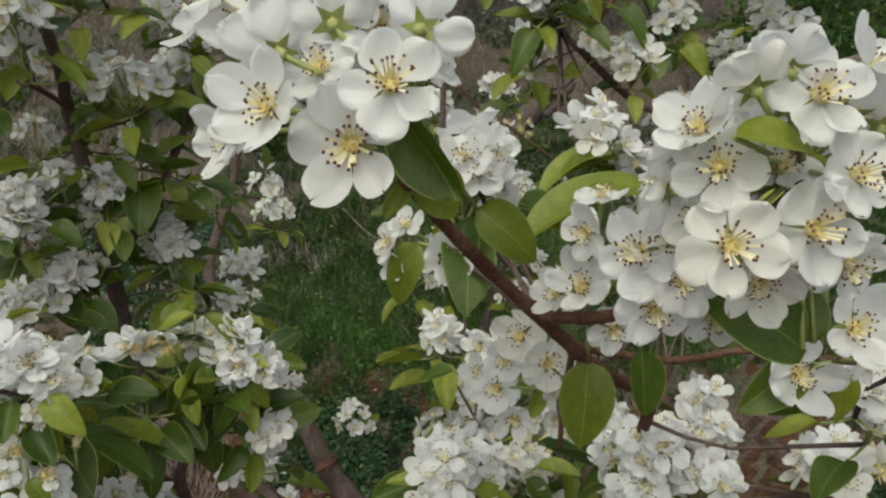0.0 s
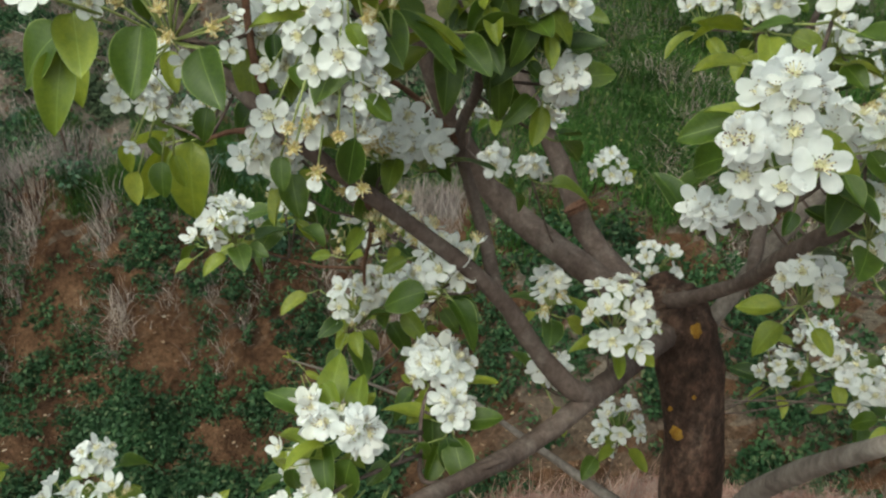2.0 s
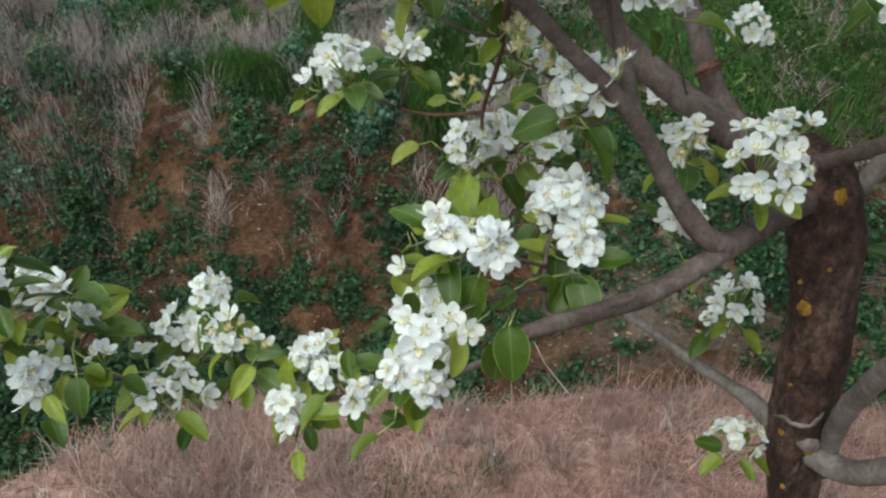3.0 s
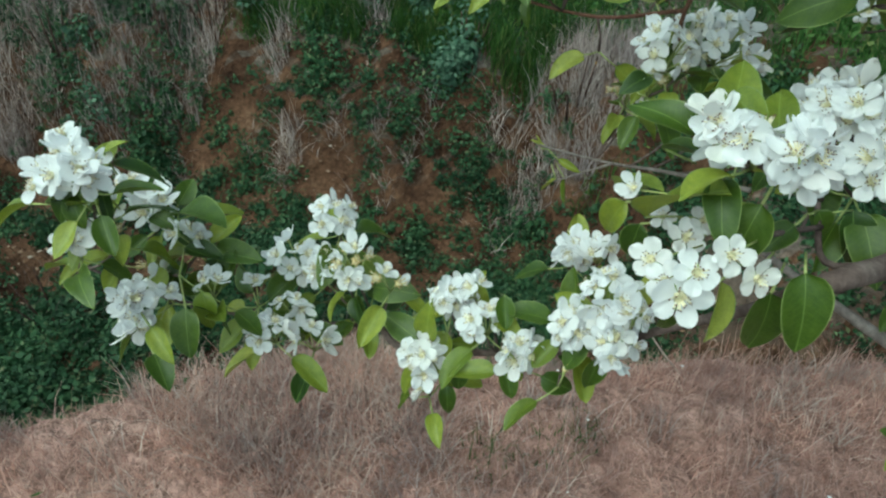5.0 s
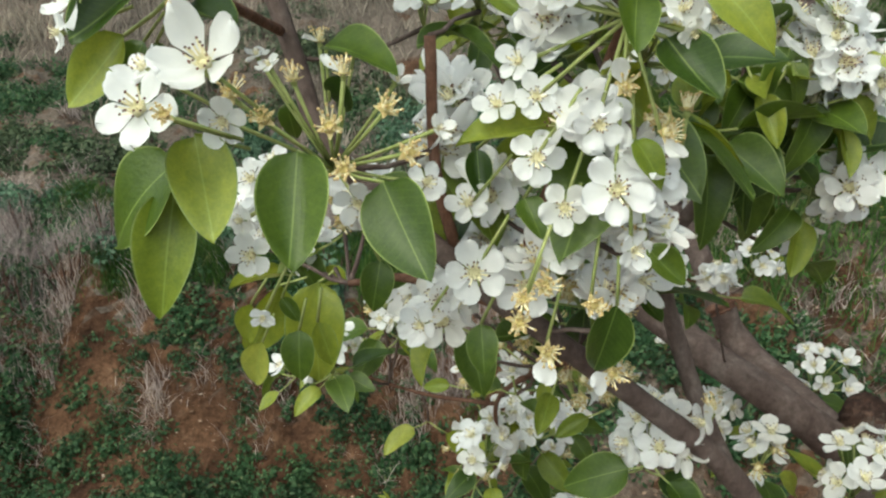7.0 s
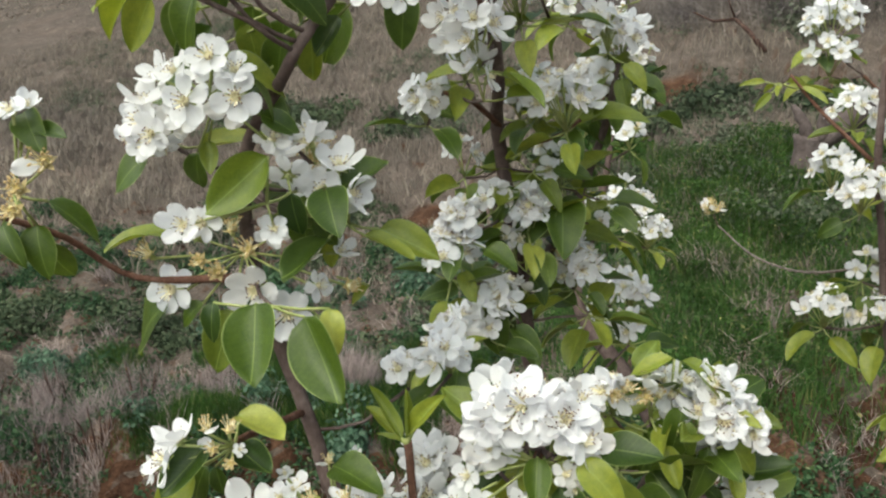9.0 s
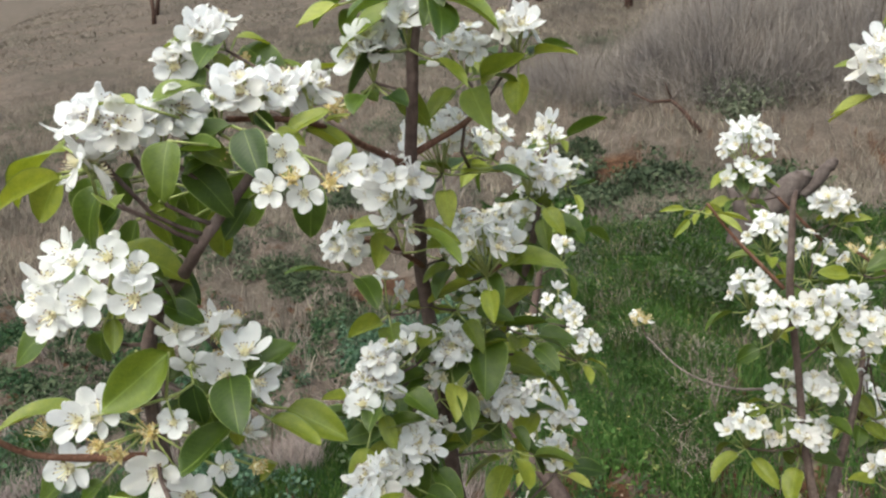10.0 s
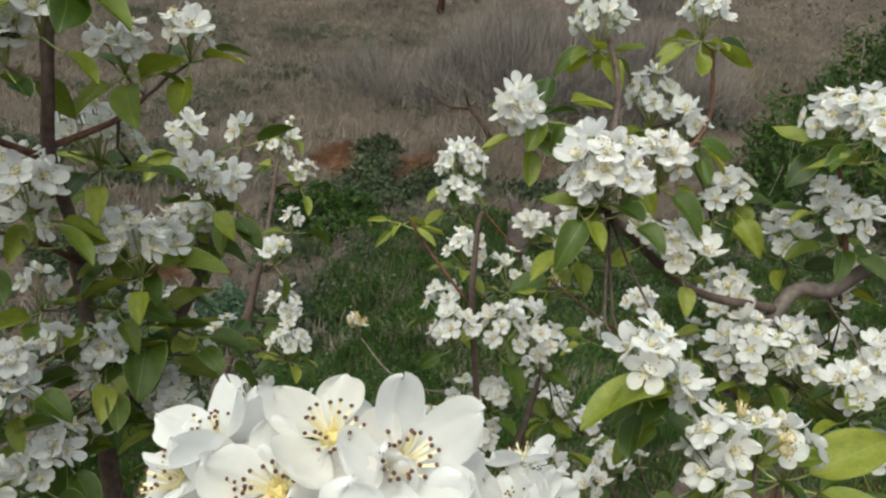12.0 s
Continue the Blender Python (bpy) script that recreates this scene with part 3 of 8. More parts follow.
x, y = scatter(240000, -3.0, 3.3, -0.5, 2.2, 1, 0.0, lambda x, y: (y < edge_of(x) + 0.10) & thinning(x, y))
blades("dry_grass", "pinkish tan dry grass matted on the terrace", "dry grass", x, y, 0.030, 0.0010, 0.06, STRAW, 1)
x, y = scatter(40000, -3.0, 3.2, 0.2, 2.2, 12, 0.028, lambda x, y: (y < edge_of(x) + 0.04) & thinning(x, y))
blades("dry_grass", "pale bent tufts standing out of the matted straw", "dry grass", x, y, 0.065, 0.0012, 0.07, PALE_STRAW, 12)
x, y = scatter(34000, -3.0, 3.4, -0.2, 2.4, 2, 0.06, lambda x, y: (y < edge_of(x) + 0.06) & (y > edge_of(x) - 0.55))
blades("dry_grass", "taller tufts of straw along the terrace edge", "dry grass", x, y, 0.11, 0.0009, 0.10, STRAW, 2)
x, y = scatter(700, -2.2, 1.2, 0.2, 1.6, 3, 0.05, lambda x, y: y < edge_of(x) - 0.05)
blades("weed", "small green weeds among the dry grass", "weed", x, y, 0.04, 0.006, 0.03, GRASS, 3, 0.0, True)


x, y = scatter(20000, -1.75, -0.45, 0.40, 1.25, 21, 0.07, lambda x, y: (y < edge_of(x) + 0.06) & (spot(x, y, -1.12, 0.86, 0.42, 0.22) > 0.30))
blades("dry_grass", "greyish pink tuft of fine dry grass on the terrace edge", "dry grass", x[::2], y[::2], 0.085, 0.0011, 0.12, PALE_STRAW, 21)
blades("dry_grass", "pinkish tan tuft of fine dry grass on the terrace edge", "dry grass", x[1::2], y[1::2], 0.090, 0.0011, 0.12, STRAW, 23)
x, y = scatter(180, -0.62, -0.42, 0.95, 1.15, 22, 0.03)
blades("grass", "small patch of green grass in the straw", "grass", x, y, 0.05, 0.0016, 0.05, GRASS, 22)


def patchy(x, y):
    """Uneven spread of growth over the ground."""
    return 0.35 * np.sin(x * 913.7 + y * 517.3) + 0.45 * np.sin(x * 9.7 - y * 5.3) * np.sin(x * 7.9 + y * 12.1) + np.sin(x * 2.1 + 0.6) * np.sin(y * 2.6 + 0.8 * x) + 0.5 * np.sin(x * 5.7 + y * 4.3) * np.sin(x * 4.1 - y * 6.7)


def bare(x, y):
    """The slipped face of the bank, where the soil shows, with two gullies beside it."""
    v = y - bank_of(x)
    return (0.9 * spot(x, v, -3.25, 0.40, 0.26, 0.08) + 0.9 * spot(x, v, -2.90, 0.33, 0.18, 0.08) + spot(x, v, -2.58, 0.22, 0.22, 0.10) + 0.9 * spot(x, v, -2.25, 0.30, 0.13, 0.17)
            + 0.9 * spot(x, v, -1.72, 0.28, 0.10, 0.14) + 0.9 * spot(x, v, -1.91, 0.44, 0.10, 0.10) - 0.8 * spot(x, v, -2.02, 0.28, 0.09, 0.5))


def tufted(x, y):
    """Where dead stalks stand in tufts."""
    v = y - bank_of(x)
    return (spot(x, v, -1.40, 0.58, 0.34, 0.26) + spot(x, v, -3.72, 0.62, 0.30, 0.28) + spot(x, v, -4.30, 0.45, 0.32, 0.34) + 0.8 * spot(x, v, -4.9, 0.9, 0.4, 0.5) + 0.7 * spot(x, v, -3.3, 1.05, 0.7, 0.20) + 0.6 * spot(x, v, -2.2, 1.1, 0.3, 0.2)
            + 0.7 * spot(x, v, -2.52, 0.55, 0.09, 0.14) + 0.6 * spot(x, v, -3.05, 0.56, 0.10, 0.12) + 0.22 * np.sin(x * 9.1 + 2 * y) * np.sin(y * 7.3 - x))


def meadow(x, y):
    """The grassy part of the slope, with ragged edges and thin places."""
    p = patchy(x * 1.3, y * 1.3)
    return (x > -1.35 + 0.45 * p) & (y < 7.9 + 0.7 * patchy(x * 2, y)) & (p > -1.5)


def growing(x, y):
    lawn = meadow(x, y) & (y > bank_of(x) + 0.25)
    return (y > edge_of(x) + 0.08) & ~lawn & (patchy(x, y) > -0.85 - 0.5 * (y < bank_of(x) + 0.05) + 0.75 * np.clip(bare(x, y), 0, 1) + 0.45 * np.clip(tufted(x, y), 0, 1))


def mounds(name, label, category, x, y, size, tall, per, leaf, material, seed):
    """Low bushy weeds: small leaves over domes that lean out from the slope, joined."""
    rng = np.random.default_rng(seed)
    n = len(x)
    e = 0.04
    gx, gy = (height(x + e, y) - height(x - e, y)) / (2 * e), (height(x, y + e) - height(x, y - e)) / (2 * e)
    out = np.stack([-gx, -gy, np.ones(n)], 1)
    out /= np.linalg.norm(out, axis=1)[:, None]
    out = out * 0.6 + np.array([0, 0, 0.4])
    out /= np.linalg.norm(out, axis=1)[:, None]
    a = np.cross(out, [0.0, 1.0, 0.0])
    a /= np.linalg.norm(a, axis=1)[:, None]
    b = np.cross(out, a)
    k = np.repeat(np.arange(n), per)
    m = len(k)
    grow = rng.uniform(0.55, 1.35, n)[k]
    w, c = rng.uniform(0, 2 * np.pi, m), rng.uniform(0.0, 1.0, m)
    ring = np.sqrt(1 - c * c)
    way = a[k] * (np.cos(w) * ring)[:, None] + b[k] * (np.sin(w) * ring)[:, None]
    deep = rng.uniform(0.45, 1.08, m)
    centre = np.stack([x, y, height(x, y)], 1)[k] + way * (size * grow * deep)[:, None] + out[k] * (tall * grow * deep * c)[:, None]
    face = way + out[k] * c[:, None] + rng.normal(0, 0.45, (m, 3))
    face /= np.linalg.norm(face, axis=1)[:, None]
    u = np.cross(face, rng.normal(0, 1, (m, 3)))
    u /= np.linalg.norm(u, axis=1)[:, None]
    v = np.cross(face, u)
    long = (leaf * rng.uniform(0.6, 1.4, m))[:, None]
    verts = np.stack([centre - u * long, centre + v * long * 0.55, centre + u * long, centre - v * long * 0.55], 1).reshape(-1, 3)
    ob = new(name, quads_mesh(name, verts, np.arange(4 * m).reshape(m, 4), material, False))
    return tagged(ob, label, category, kind="stuff")


x, y = scatter(8600, -7.0, 1.5, 0.8, 5.4, 4, 0.16, growing)
mounds("weed", "dark green low weeds covering the bank", "weed", x, y, 0.055, 0.060, 26, 0.013, WEED, 4)
x, y = scatter(3200, -7.0, 0.2, 0.8, 5.4, 14, 0.12, lambda x, y: growing(x, y) & (patchy(x, y) > 0.1))
mounds("weed", "taller blue green weeds on the bank", "weed", x, y, 0.075, 0.13, 34, 0.017, WEED, 14)
x, y = scatter(5200, -5.4, 0.0, 1.6, 4.6, 24, 0.10, lambda x, y: growing(x, y) & (np.abs(y - bank_of(x) - 0.4) < 0.75))
mounds("weed", "leafy green weeds hanging over the steep face of the bank", "weed", x, y, 0.050, 0.055, 26, 0.012, WEED, 24)
x, y = scatter(3400, -3.4, 1.5, 0.9, 3.7, 33, 0.11, lambda x, y: (y > edge_of(x) + 0.25) & (y < bank_of(x) + 0.12 + 0.35 * (x > -1.2)) & (patchy(1.4 * x, 1.4 * y) > -0.75))
mounds("weed", "dark green weeds filling the shaded gully", "weed", x, y, 0.060, 0.075, 30, 0.014, WEED, 33)
x, y = scatter(3600, -9.0, -3.0, -4.0, 1.8, 43, 0.20, lambda x, y: (y > edge_of(x) + 0.12) & (patchy(x, y) > -0.6))
mounds("weed", "dark green low weeds along the far end of the gully", "weed", x, y, 0.075, 0.075, 24, 0.018, WEED, 43)
x, y = scatter(2600, 1.4, 7.0, 1.9, 4.6, 44, 0.18, lambda x, y: (y > edge_of(x) + 0.25) & (patchy(x, y) > -0.6))
mounds("weed", "dark green low weeds along the gully beyond the tree", "weed", x, y, 0.075, 0.075, 24, 0.018, WEED, 44)
x, y = scatter(900, -3.6, -1.5, 2.2, 4.0, 34, 0.06, lambda x, y: spot(x, y - bank_of(x), -3.05, 0.18, 0.32, 0.07) + spot(x, y - bank_of(x), -2.0, 0.28, 0.10, 0.26) + 0.8 * spot(x, y - bank_of(x), -1.62, 0.10, 0.2, 0.12) > 0.45)
mounds("weed", "thick dark ivy-like weeds on the cut face of the bank", "weed", x, y, 0.060, 0.085, 34, 0.014, WEED, 34)
x, y = scatter(70000, -4.0, -1.6, 3.0, 4.6, 35, 0.07, lambda x, y: (np.abs(y - bank_of(x) - 1.0) < 0.42) & (patchy(1.6 * x, 1.6 * y) > -0.25) & (tufted(x, y) < 0.35))
blades("grass", "fresh green grass on the brow of the bank", "grass", x[:26000], y[:26000], 0.13, 0.0030, 0.09, GRASS, 35)
x, y = scatter(140000, -7.0, 0.0, 1.0, 5.6, 5, 0.05, lambda x, y: (x < -0.75) & (y > edge_of(x) + 0.3) & (tufted(x, y) > 0.34))
blades("dry_stalks", "pinkish brown dead weed stalks in tufts on the bank", "dry weed", x, y, 0.20, 0.0019, 0.17, DRY, 5)
x, y = scatter(420, -2.75, -1.75, 2.8, 3.9, 25, 0.05, lambda x, y: spot(x, y, -2.25, 3.34, 0.26, 0.24) + 0.7 * spot(x, y, -2.6, 3.5, 0.2, 0.2) > 0.45)
mounds("weed", "bushy blue green weeds on the brow of the bank", "weed", x, y, 0.08, 0.16, 40, 0.016, SAGE, 25)
x, y = scatter(500, -4.6, -3.2, 2.4, 3.9, 26, 0.06, lambda x, y: patchy(3 * x, 4 * y) > 0.6)
mounds("weed", "bushy blue green weeds on the brow of the bank", "weed", x, y, 0.08, 0.14, 40, 0.016, SAGE, 26)
x, y = scatter(12000, -7.0, 1.0, 1.2, 5.2, 16, 0.04, lambda x, y: y > bank_of(x) + 0.10)
blades("dry_stalks", "pale tangled dead stems on the bank", "dry weed", x, y, 0.14, 0.0020, 0.22, DRY, 16)
x, y = scatter(1100, -3.7, -1.5, 2.3, 3.8, 38, 0.05, lambda x, y: bare(x, y) > 0.3)
mounds("weed", "small green sprouts on the bare soil", "weed", x, y, 0.028, 0.030, 14, 0.010, WEED, 38)
x, y = scatter(9000, -3.8, -1.4, 2.4, 4.2, 39, 0.035, lambda x, y: (bare(x, y) > 0.2) & (patchy(3 * x, 3 * y) > 0.1))
blades("dry_stalks", "thin dead stems hanging over the bare soil", "dry weed", x, y, 0.10, 0.0016, 0.12, DRY, 39)
x, y = scatter(420, -3.2, -2.0, 2.4, 3.3, 36, 0.07, lambda x, y: spot(x, y - bank_of(x), -2.6, 0.20, 0.24, 0.09) > 0.35)
blades("pebbles", "pale tan stones in the slipped soil", "stones", x, y, 0.006, 0.020, 0.030, PEBBLE, 36, 0.010, True)
x, y = scatter(7000, -7.0, 1.0, 1.2, 4.6, 15, 0.25, lambda x, y: y > edge_of(x) + 0.25)
blades("pebbles", "brown crumbs of soil and stone on the bank", "stones", x, y, 0.006, 0.012, 0.020, PEBBLE, 15, 0.008, True)
x, y = scatter(165000, -1.9, 4.8, 2.2, 8.7, 6, 0.12, lambda x, y: (y > bank_of(x) + 0.30 + 0.15 * patchy(3 * x, 2 * y)) & ((tufted(x, y) < 0.3) | (x > -0.9)) & (bare(x, y) < 0.45) & meadow(x, y))
near = y < 4.7 + 0.5 * patchy(x, y)
blades("grass", "bright green grass on the slope behind the tree", "grass", x[near], y[near], 0.13, 0.0036, 0.10, LUSH, 6)
blades("grass", "duller green grass at the top of the meadow", "grass", x[~near], y[~near], 0.13, 0.0040, 0.10, GRASS, 46)
x, y = scatter(66000, -2.1, 4.8, 2.2, 8.7, 7, 0.14, lambda x, y: (y > bank_of(x) + 0.2) & ((tufted(x, y) < 0.3) | (x > -0.9)) & meadow(x, y))
blades("weed", "green broad weeds with yellow tips in the grass", "weed", x, y, 0.13, 0.011, 0.032, GRASS, 7, 0.0, True)
x, y = scatter(1500, -1.9, 4.8, 4.6, 9.2, 29, 0.25, lambda x, y: patchy(x, 1.4 * y) > -0.2)
mounds("weed", "dull green broad weeds in the upper grass", "weed", x, y, 0.11, 0.12, 34, 0.022, FAR_WEED, 29)
x, y = scatter(22000, -1.9, 4.8, 5.0, 9.2, 30, 0.12, lambda x, y: patchy(2 * x, 2 * y) > 0.2)
blades("dry_grass", "brown dead stems among the upper grass", "dry grass", x, y, 0.15, 0.004, 0.12, SCRUB, 30)
x, y = scatter(700, -1.2, 4.6, 3.6, 8.2, 28, 0.0, lambda x, y: meadow(x, y))
blades("weed_flowers", "small pale yellow weed flowers scattered in the grass", "flowers", x, y, 0.15, 0.006, 0.014, YELLOW, 28, 0.0, True)
def slipped(x, y):
    """Three worn spots of bare red soil on the slope above the bank."""
    return spot(x, y, -2.86, 6.45, 0.34, 0.30) + spot(x, y, -0.90, 9.95, 0.26, 0.30) + spot(x, y, -2.05, 10.2, 0.28, 0.30)


x, y = scatter(620, -7.0, 4.0, 8.2, 12.0, 27, 0.30, lambda x, y: (np.abs(y - 9.5 - 0.25 * np.sin(x * 1.7)) < 0.75) & (slipped(x, y) < 0.25))
mounds("weed", "dark grey green weeds along the ledge above the grass", "weed", x, y, 0.22, 0.20, 60, 0.034, LEDGE_WEED, 27)
x, y = scatter(200, -5.0, 3.5, 10.4, 12.6, 37, 0.30, lambda x, y: slipped(x, y) < 0.3)
mounds("weed", "dark grey green weeds along the ledge above the grass", "weed", x, y, 0.22, 0.26, 60, 0.034, FAR_WEED, 37)
x, y = scatter(1500, -5.5, -0.9, 3.7, 8.3, 31, 0.16, lambda x, y: (~meadow(x, y)) & (slipped(x, y) < 0.25) & (patchy(1.2 * x, 1.2 * y) > -0.55) & (y > bank_of(x) + 1.0))
mounds("weed", "dark grey green weeds on the slope above the bank", "weed", x, y, 0.085, 0.11, 34, 0.018, LEDGE_WEED, 31)
x, y = scatter(420, -3.6, -1.3, 3.9, 6.0, 32, 0.12, lambda x, y: (~meadow(x, y)) & (patchy(1.5 * x, 1.5 * y) > 0.0))
mounds("weed", "dull blue green weeds on the slope above the bank", "weed", x, y, 0.08, 0.14, 40, 0.017, SAGE, 32)
x, y = scatter(110000, -16.0, 12.0, 4.6, 22.0, 8, 0.30, lambda x, y: (~meadow(x, y)) & (slipped(x, y) < 0.4) & ((x < -5.5) | (y > 8.0) | (patchy(2 * x, 2 * y) > -0.1)))
blades("scrub", "dull brown dry grass on the hillside", "dry grass", x, y, 0.18, 0.007, 0.17, SCRUB, 8)
x, y = scatter(3000, -14.0, 12.0, 4.6, 18.0, 9, 0.5, lambda x, y: (slipped(x, y) < 0.3) & (patchy(0.5 * x, 0.5 * y) > -0.3))
mounds("weed", "grey green weeds scattered over the hillside", "weed", x, y, 0.16, 0.14, 30, 0.022, FAR_WEED, 9)
x, y = scatter(60000, -45.0, 40.0, 18.0, 46.0, 10, 2.5)
blades("scrub", "grey brown dry grass far up the hill", "dry grass", x, y, 0.10, 0.020, 0.25, SCRUB, 10)


def twig_bush(name, label, category, at, spread, tall, count, material, seed, leaves=None, leaf_n=0, leaf_size=0.03):
    """A bush of branching thin twigs from one foot, with small leaves where it has them."""
    rng = np.random.default_rng(seed)
    base = Vector((at[0], at[1], float(height(at[0], at[1])) - 0.05))
    thing = tagged(new(name), label, category)
    thing.location = base
    w = rng.uniform(0, 2 * np.pi, count)
    d = np.sqrt(rng.uniform(0, 1, count)) * spread
    foot = np.stack([np.cos(w) * d * 0.8, np.sin(w) * d * 0.8, np.zeros(count)], 1) + rng.normal(0, 0.10, (count, 3)) * spread
    foot[:, 2] = rng.uniform(-0.1, 0.45, count) * tall * np.clip(1 - (d / spread) ** 2, 0, 1)
    h = tall * rng.uniform(0.35, 1.0, count) * np.sqrt(np.clip(1.05 - (d / spread) ** 2, 0.05, 1))
    tip = np.stack([np.cos(w) * d, np.sin(w) * d, h], 1) + rng.normal(0, 0.05 * tall, (count, 3))
    tip[:, 2] = np.maximum(tip[:, 2], 0.06)
    for row in (foot, tip):
        row[:, 2] += height(at[0] + row[:, 0], at[1] + row[:, 1]) - float(height(at[0], at[1]))
    mid = foot * 0.5 + tip * 0.5 + rng.normal(0, 0.06 * tall, (count, 3))
    r = 0.0035 * tall
    sv = rng.normal(0, 1, (count, 3))
    sv /= np.linalg.norm(sv, axis=1)[:, None]
    k = 5 * np.arange(count)[:, None]
    verts = np.stack([foot - sv * r, foot + sv * r, mid + sv * r * 0.7, mid - sv * r * 0.7, tip], 1).reshape(-1, 3)
    faces = np.concatenate([k + [0, 1, 2], k + [0, 2, 3], k + [3, 2, 4]], 1).reshape(-1, 3)
    tw = part("crown", quads_mesh("crown", verts, faces, material, False), thing)
    tagged(tw, kind="stuff")
    for k in range(7):
        lean = Vector((math.cos(k * 0.9 + seed), math.sin(k * 0.9 + seed), 0)) * spread * (0.25 + 0.07 * k)
        sv2, sf = [], []
        tube([lean * 0.3 + Vector((0, 0, -0.1)), lean * 0.7 + Vector((0, 0, tall * 0.35)), lean + Vector((0, 0, tall * (0.9 - 0.07 * k)))], [0.008, 0.006, 0.003], 5, sv2, sf)
        part("stem", mesh_of("stem", sv2, sf, [TRUNK_BARK]), thing)
    if leaves is not None:
        pick = rng.integers(0, count, leaf_n)
        f = rng.uniform(0.35, 1.0, leaf_n)[:, None]
        c = mid[pick] * (1 - f) + tip[pick] * f + rng.normal(0, 0.03 * tall, (leaf_n, 3))
        a = rng.normal(0, 1, (leaf_n, 3)) * leaf_size
        b = rng.normal(0, 1, (leaf_n, 3)) * leaf_size * 0.5
        verts = np.stack([c - a, c + b, c + a, c - b], 1).reshape(-1, 3)
        lf = part("foliage", quads_mesh("foliage", verts, np.arange(4 * leaf_n).reshape(-1, 4), leaves, False), thing)
        tagged(lf, kind="stuff")
    return thing


twig_bush("dry_bush", "large grey leafless twiggy bush on the hillside", "bush", (0.6, 13.2), 2.3, 1.5, 11000, BRUSH, 41)
twig_bush("dry_bush", "large grey leafless twiggy bush on the hillside", "bush", (2.6, 13.0), 1.8, 1.5, 7000, BRUSH, 46)
twig_bush("dry_bush", "grey leafless twiggy bush on the hillside", "bush", (-1.8, 13.6), 1.5, 1.0, 4500, BRUSH, 51)
twig_bush("dry_bush", "low grey leafless bush on the hillside", "bush", (-3.6, 9.4), 1.1, 0.55, 2500, BRUSH, 42)
twig_bush("dry_bush", "brown leafless bush far up the hillside", "bush", (0.6, 23.5), 2.4, 1.9, 3500, DRY, 52)
twig_bush("dry_bush", "brown leafless bush far up the hillside", "bush", (4.6, 24.0), 2.8, 2.0, 3500, BRUSH, 53)
twig_bush("green_bush", "low dark green leafy bush at the top of the meadow", "bush", (-1.75, 8.45), 0.70, 0.46, 300, DRY, 61, GRASS, 8000, 0.022)
twig_bush("green_bush", "low dark green leafy bush between spots of bare soil", "bush", (-1.42, 10.3), 0.34, 0.32, 300, DRY, 63, LEDGE_WEED, 2200, 0.020)
twig_bush("green_bush", "olive green leafy bush on the hillside", "bush", (4.8, 9.6), 1.5, 1.7, 800, DRY, 44, GRASS, 16000, 0.028)
twig_bush("green_bush", "olive green leafy bush on the hillside", "bush", (6.8, 11.6), 1.8, 2.2, 800, DRY, 45, GRASS, 14000, 0.032)


twig_bush("dead_twigs", "grey dead brush flaring up from the bank", "dry weed", (-3.72, 2.80), 0.24, 0.34, 420, BRUSH, 54)
twig_bush("dead_twigs", "grey dead brush flaring up from the bank", "dry weed", (-4.25, 2.42), 0.26, 0.36, 420, BRUSH, 55)
for k, (bx, by) in enumerate(((-4.75, 2.55), (-4.35, 2.95), (-3.95, 3.15), (-3.45, 3.25), (-3.0, 3.62), (-2.45, 3.75), (-5.2, 2.2))):
    twig_bush("dead_twigs", "grey dead brush flaring up from the brow of the bank", "dry weed", (bx, by), 0.24 + 0.03 * (k % 3), 0.34 + 0.05 * (k % 2), 330, BRUSH, 70 + k)
twig_bush("dead_twigs", "pinkish grey dead brush flaring up from the bank", "dry weed", (-1.45, 3.45), 0.28, 0.36, 520, DRY, 56)
twig_bush("dead_twigs", "tangle of grey dead twigs lying at the gully foot", "dead twigs", (-3.15, 1.40), 0.5, 0.30, 150, GREY_WOOD, 47)
twig_bush("dead_twigs", "pale pinkish dry weed skeleton on the bank", "dry weed", (-2.05, 3.38), 0.22, 0.26, 150, STRAW, 48)
twig_bush("dead_twigs", "brown dry weed skeleton on the bank", "dry weed", (-3.5, 2.95), 0.25, 0.30, 160, DRY, 49)


def fallen_petals():
    """White petals and chips scattered on the straw below the tree."""
    rng = np.random.default_rng(77)
    n = 34
    x, y = rng.uniform(-1.0, 0.7, n), rng.uniform(0.45, 1.45, n)
    z = height(x, y) + rng.uniform(0.02, 0.035, n)
    verts, faces = [], []
    for px, py, pz in zip(x, y, z):
        w, r = rng.uniform(0, 6.28), rng.uniform(0.0022, 0.0042)
        k = len(verts)
        for j in range(6):
            a = w + j * math.pi / 3
            verts.append((px + r * math.cos(a) * 1.3, py + r * math.sin(a), pz + 0.3 * r * math.cos(2 * a + w)))
        faces.append(tuple(range(k, k + 6)))
    tagged(new("fallen_petals", mesh_of("fallen_petals", verts, faces, [PETAL])), "white fallen petals scattered on the dry grass", "petals", kind="stuff")


fallen_petals()


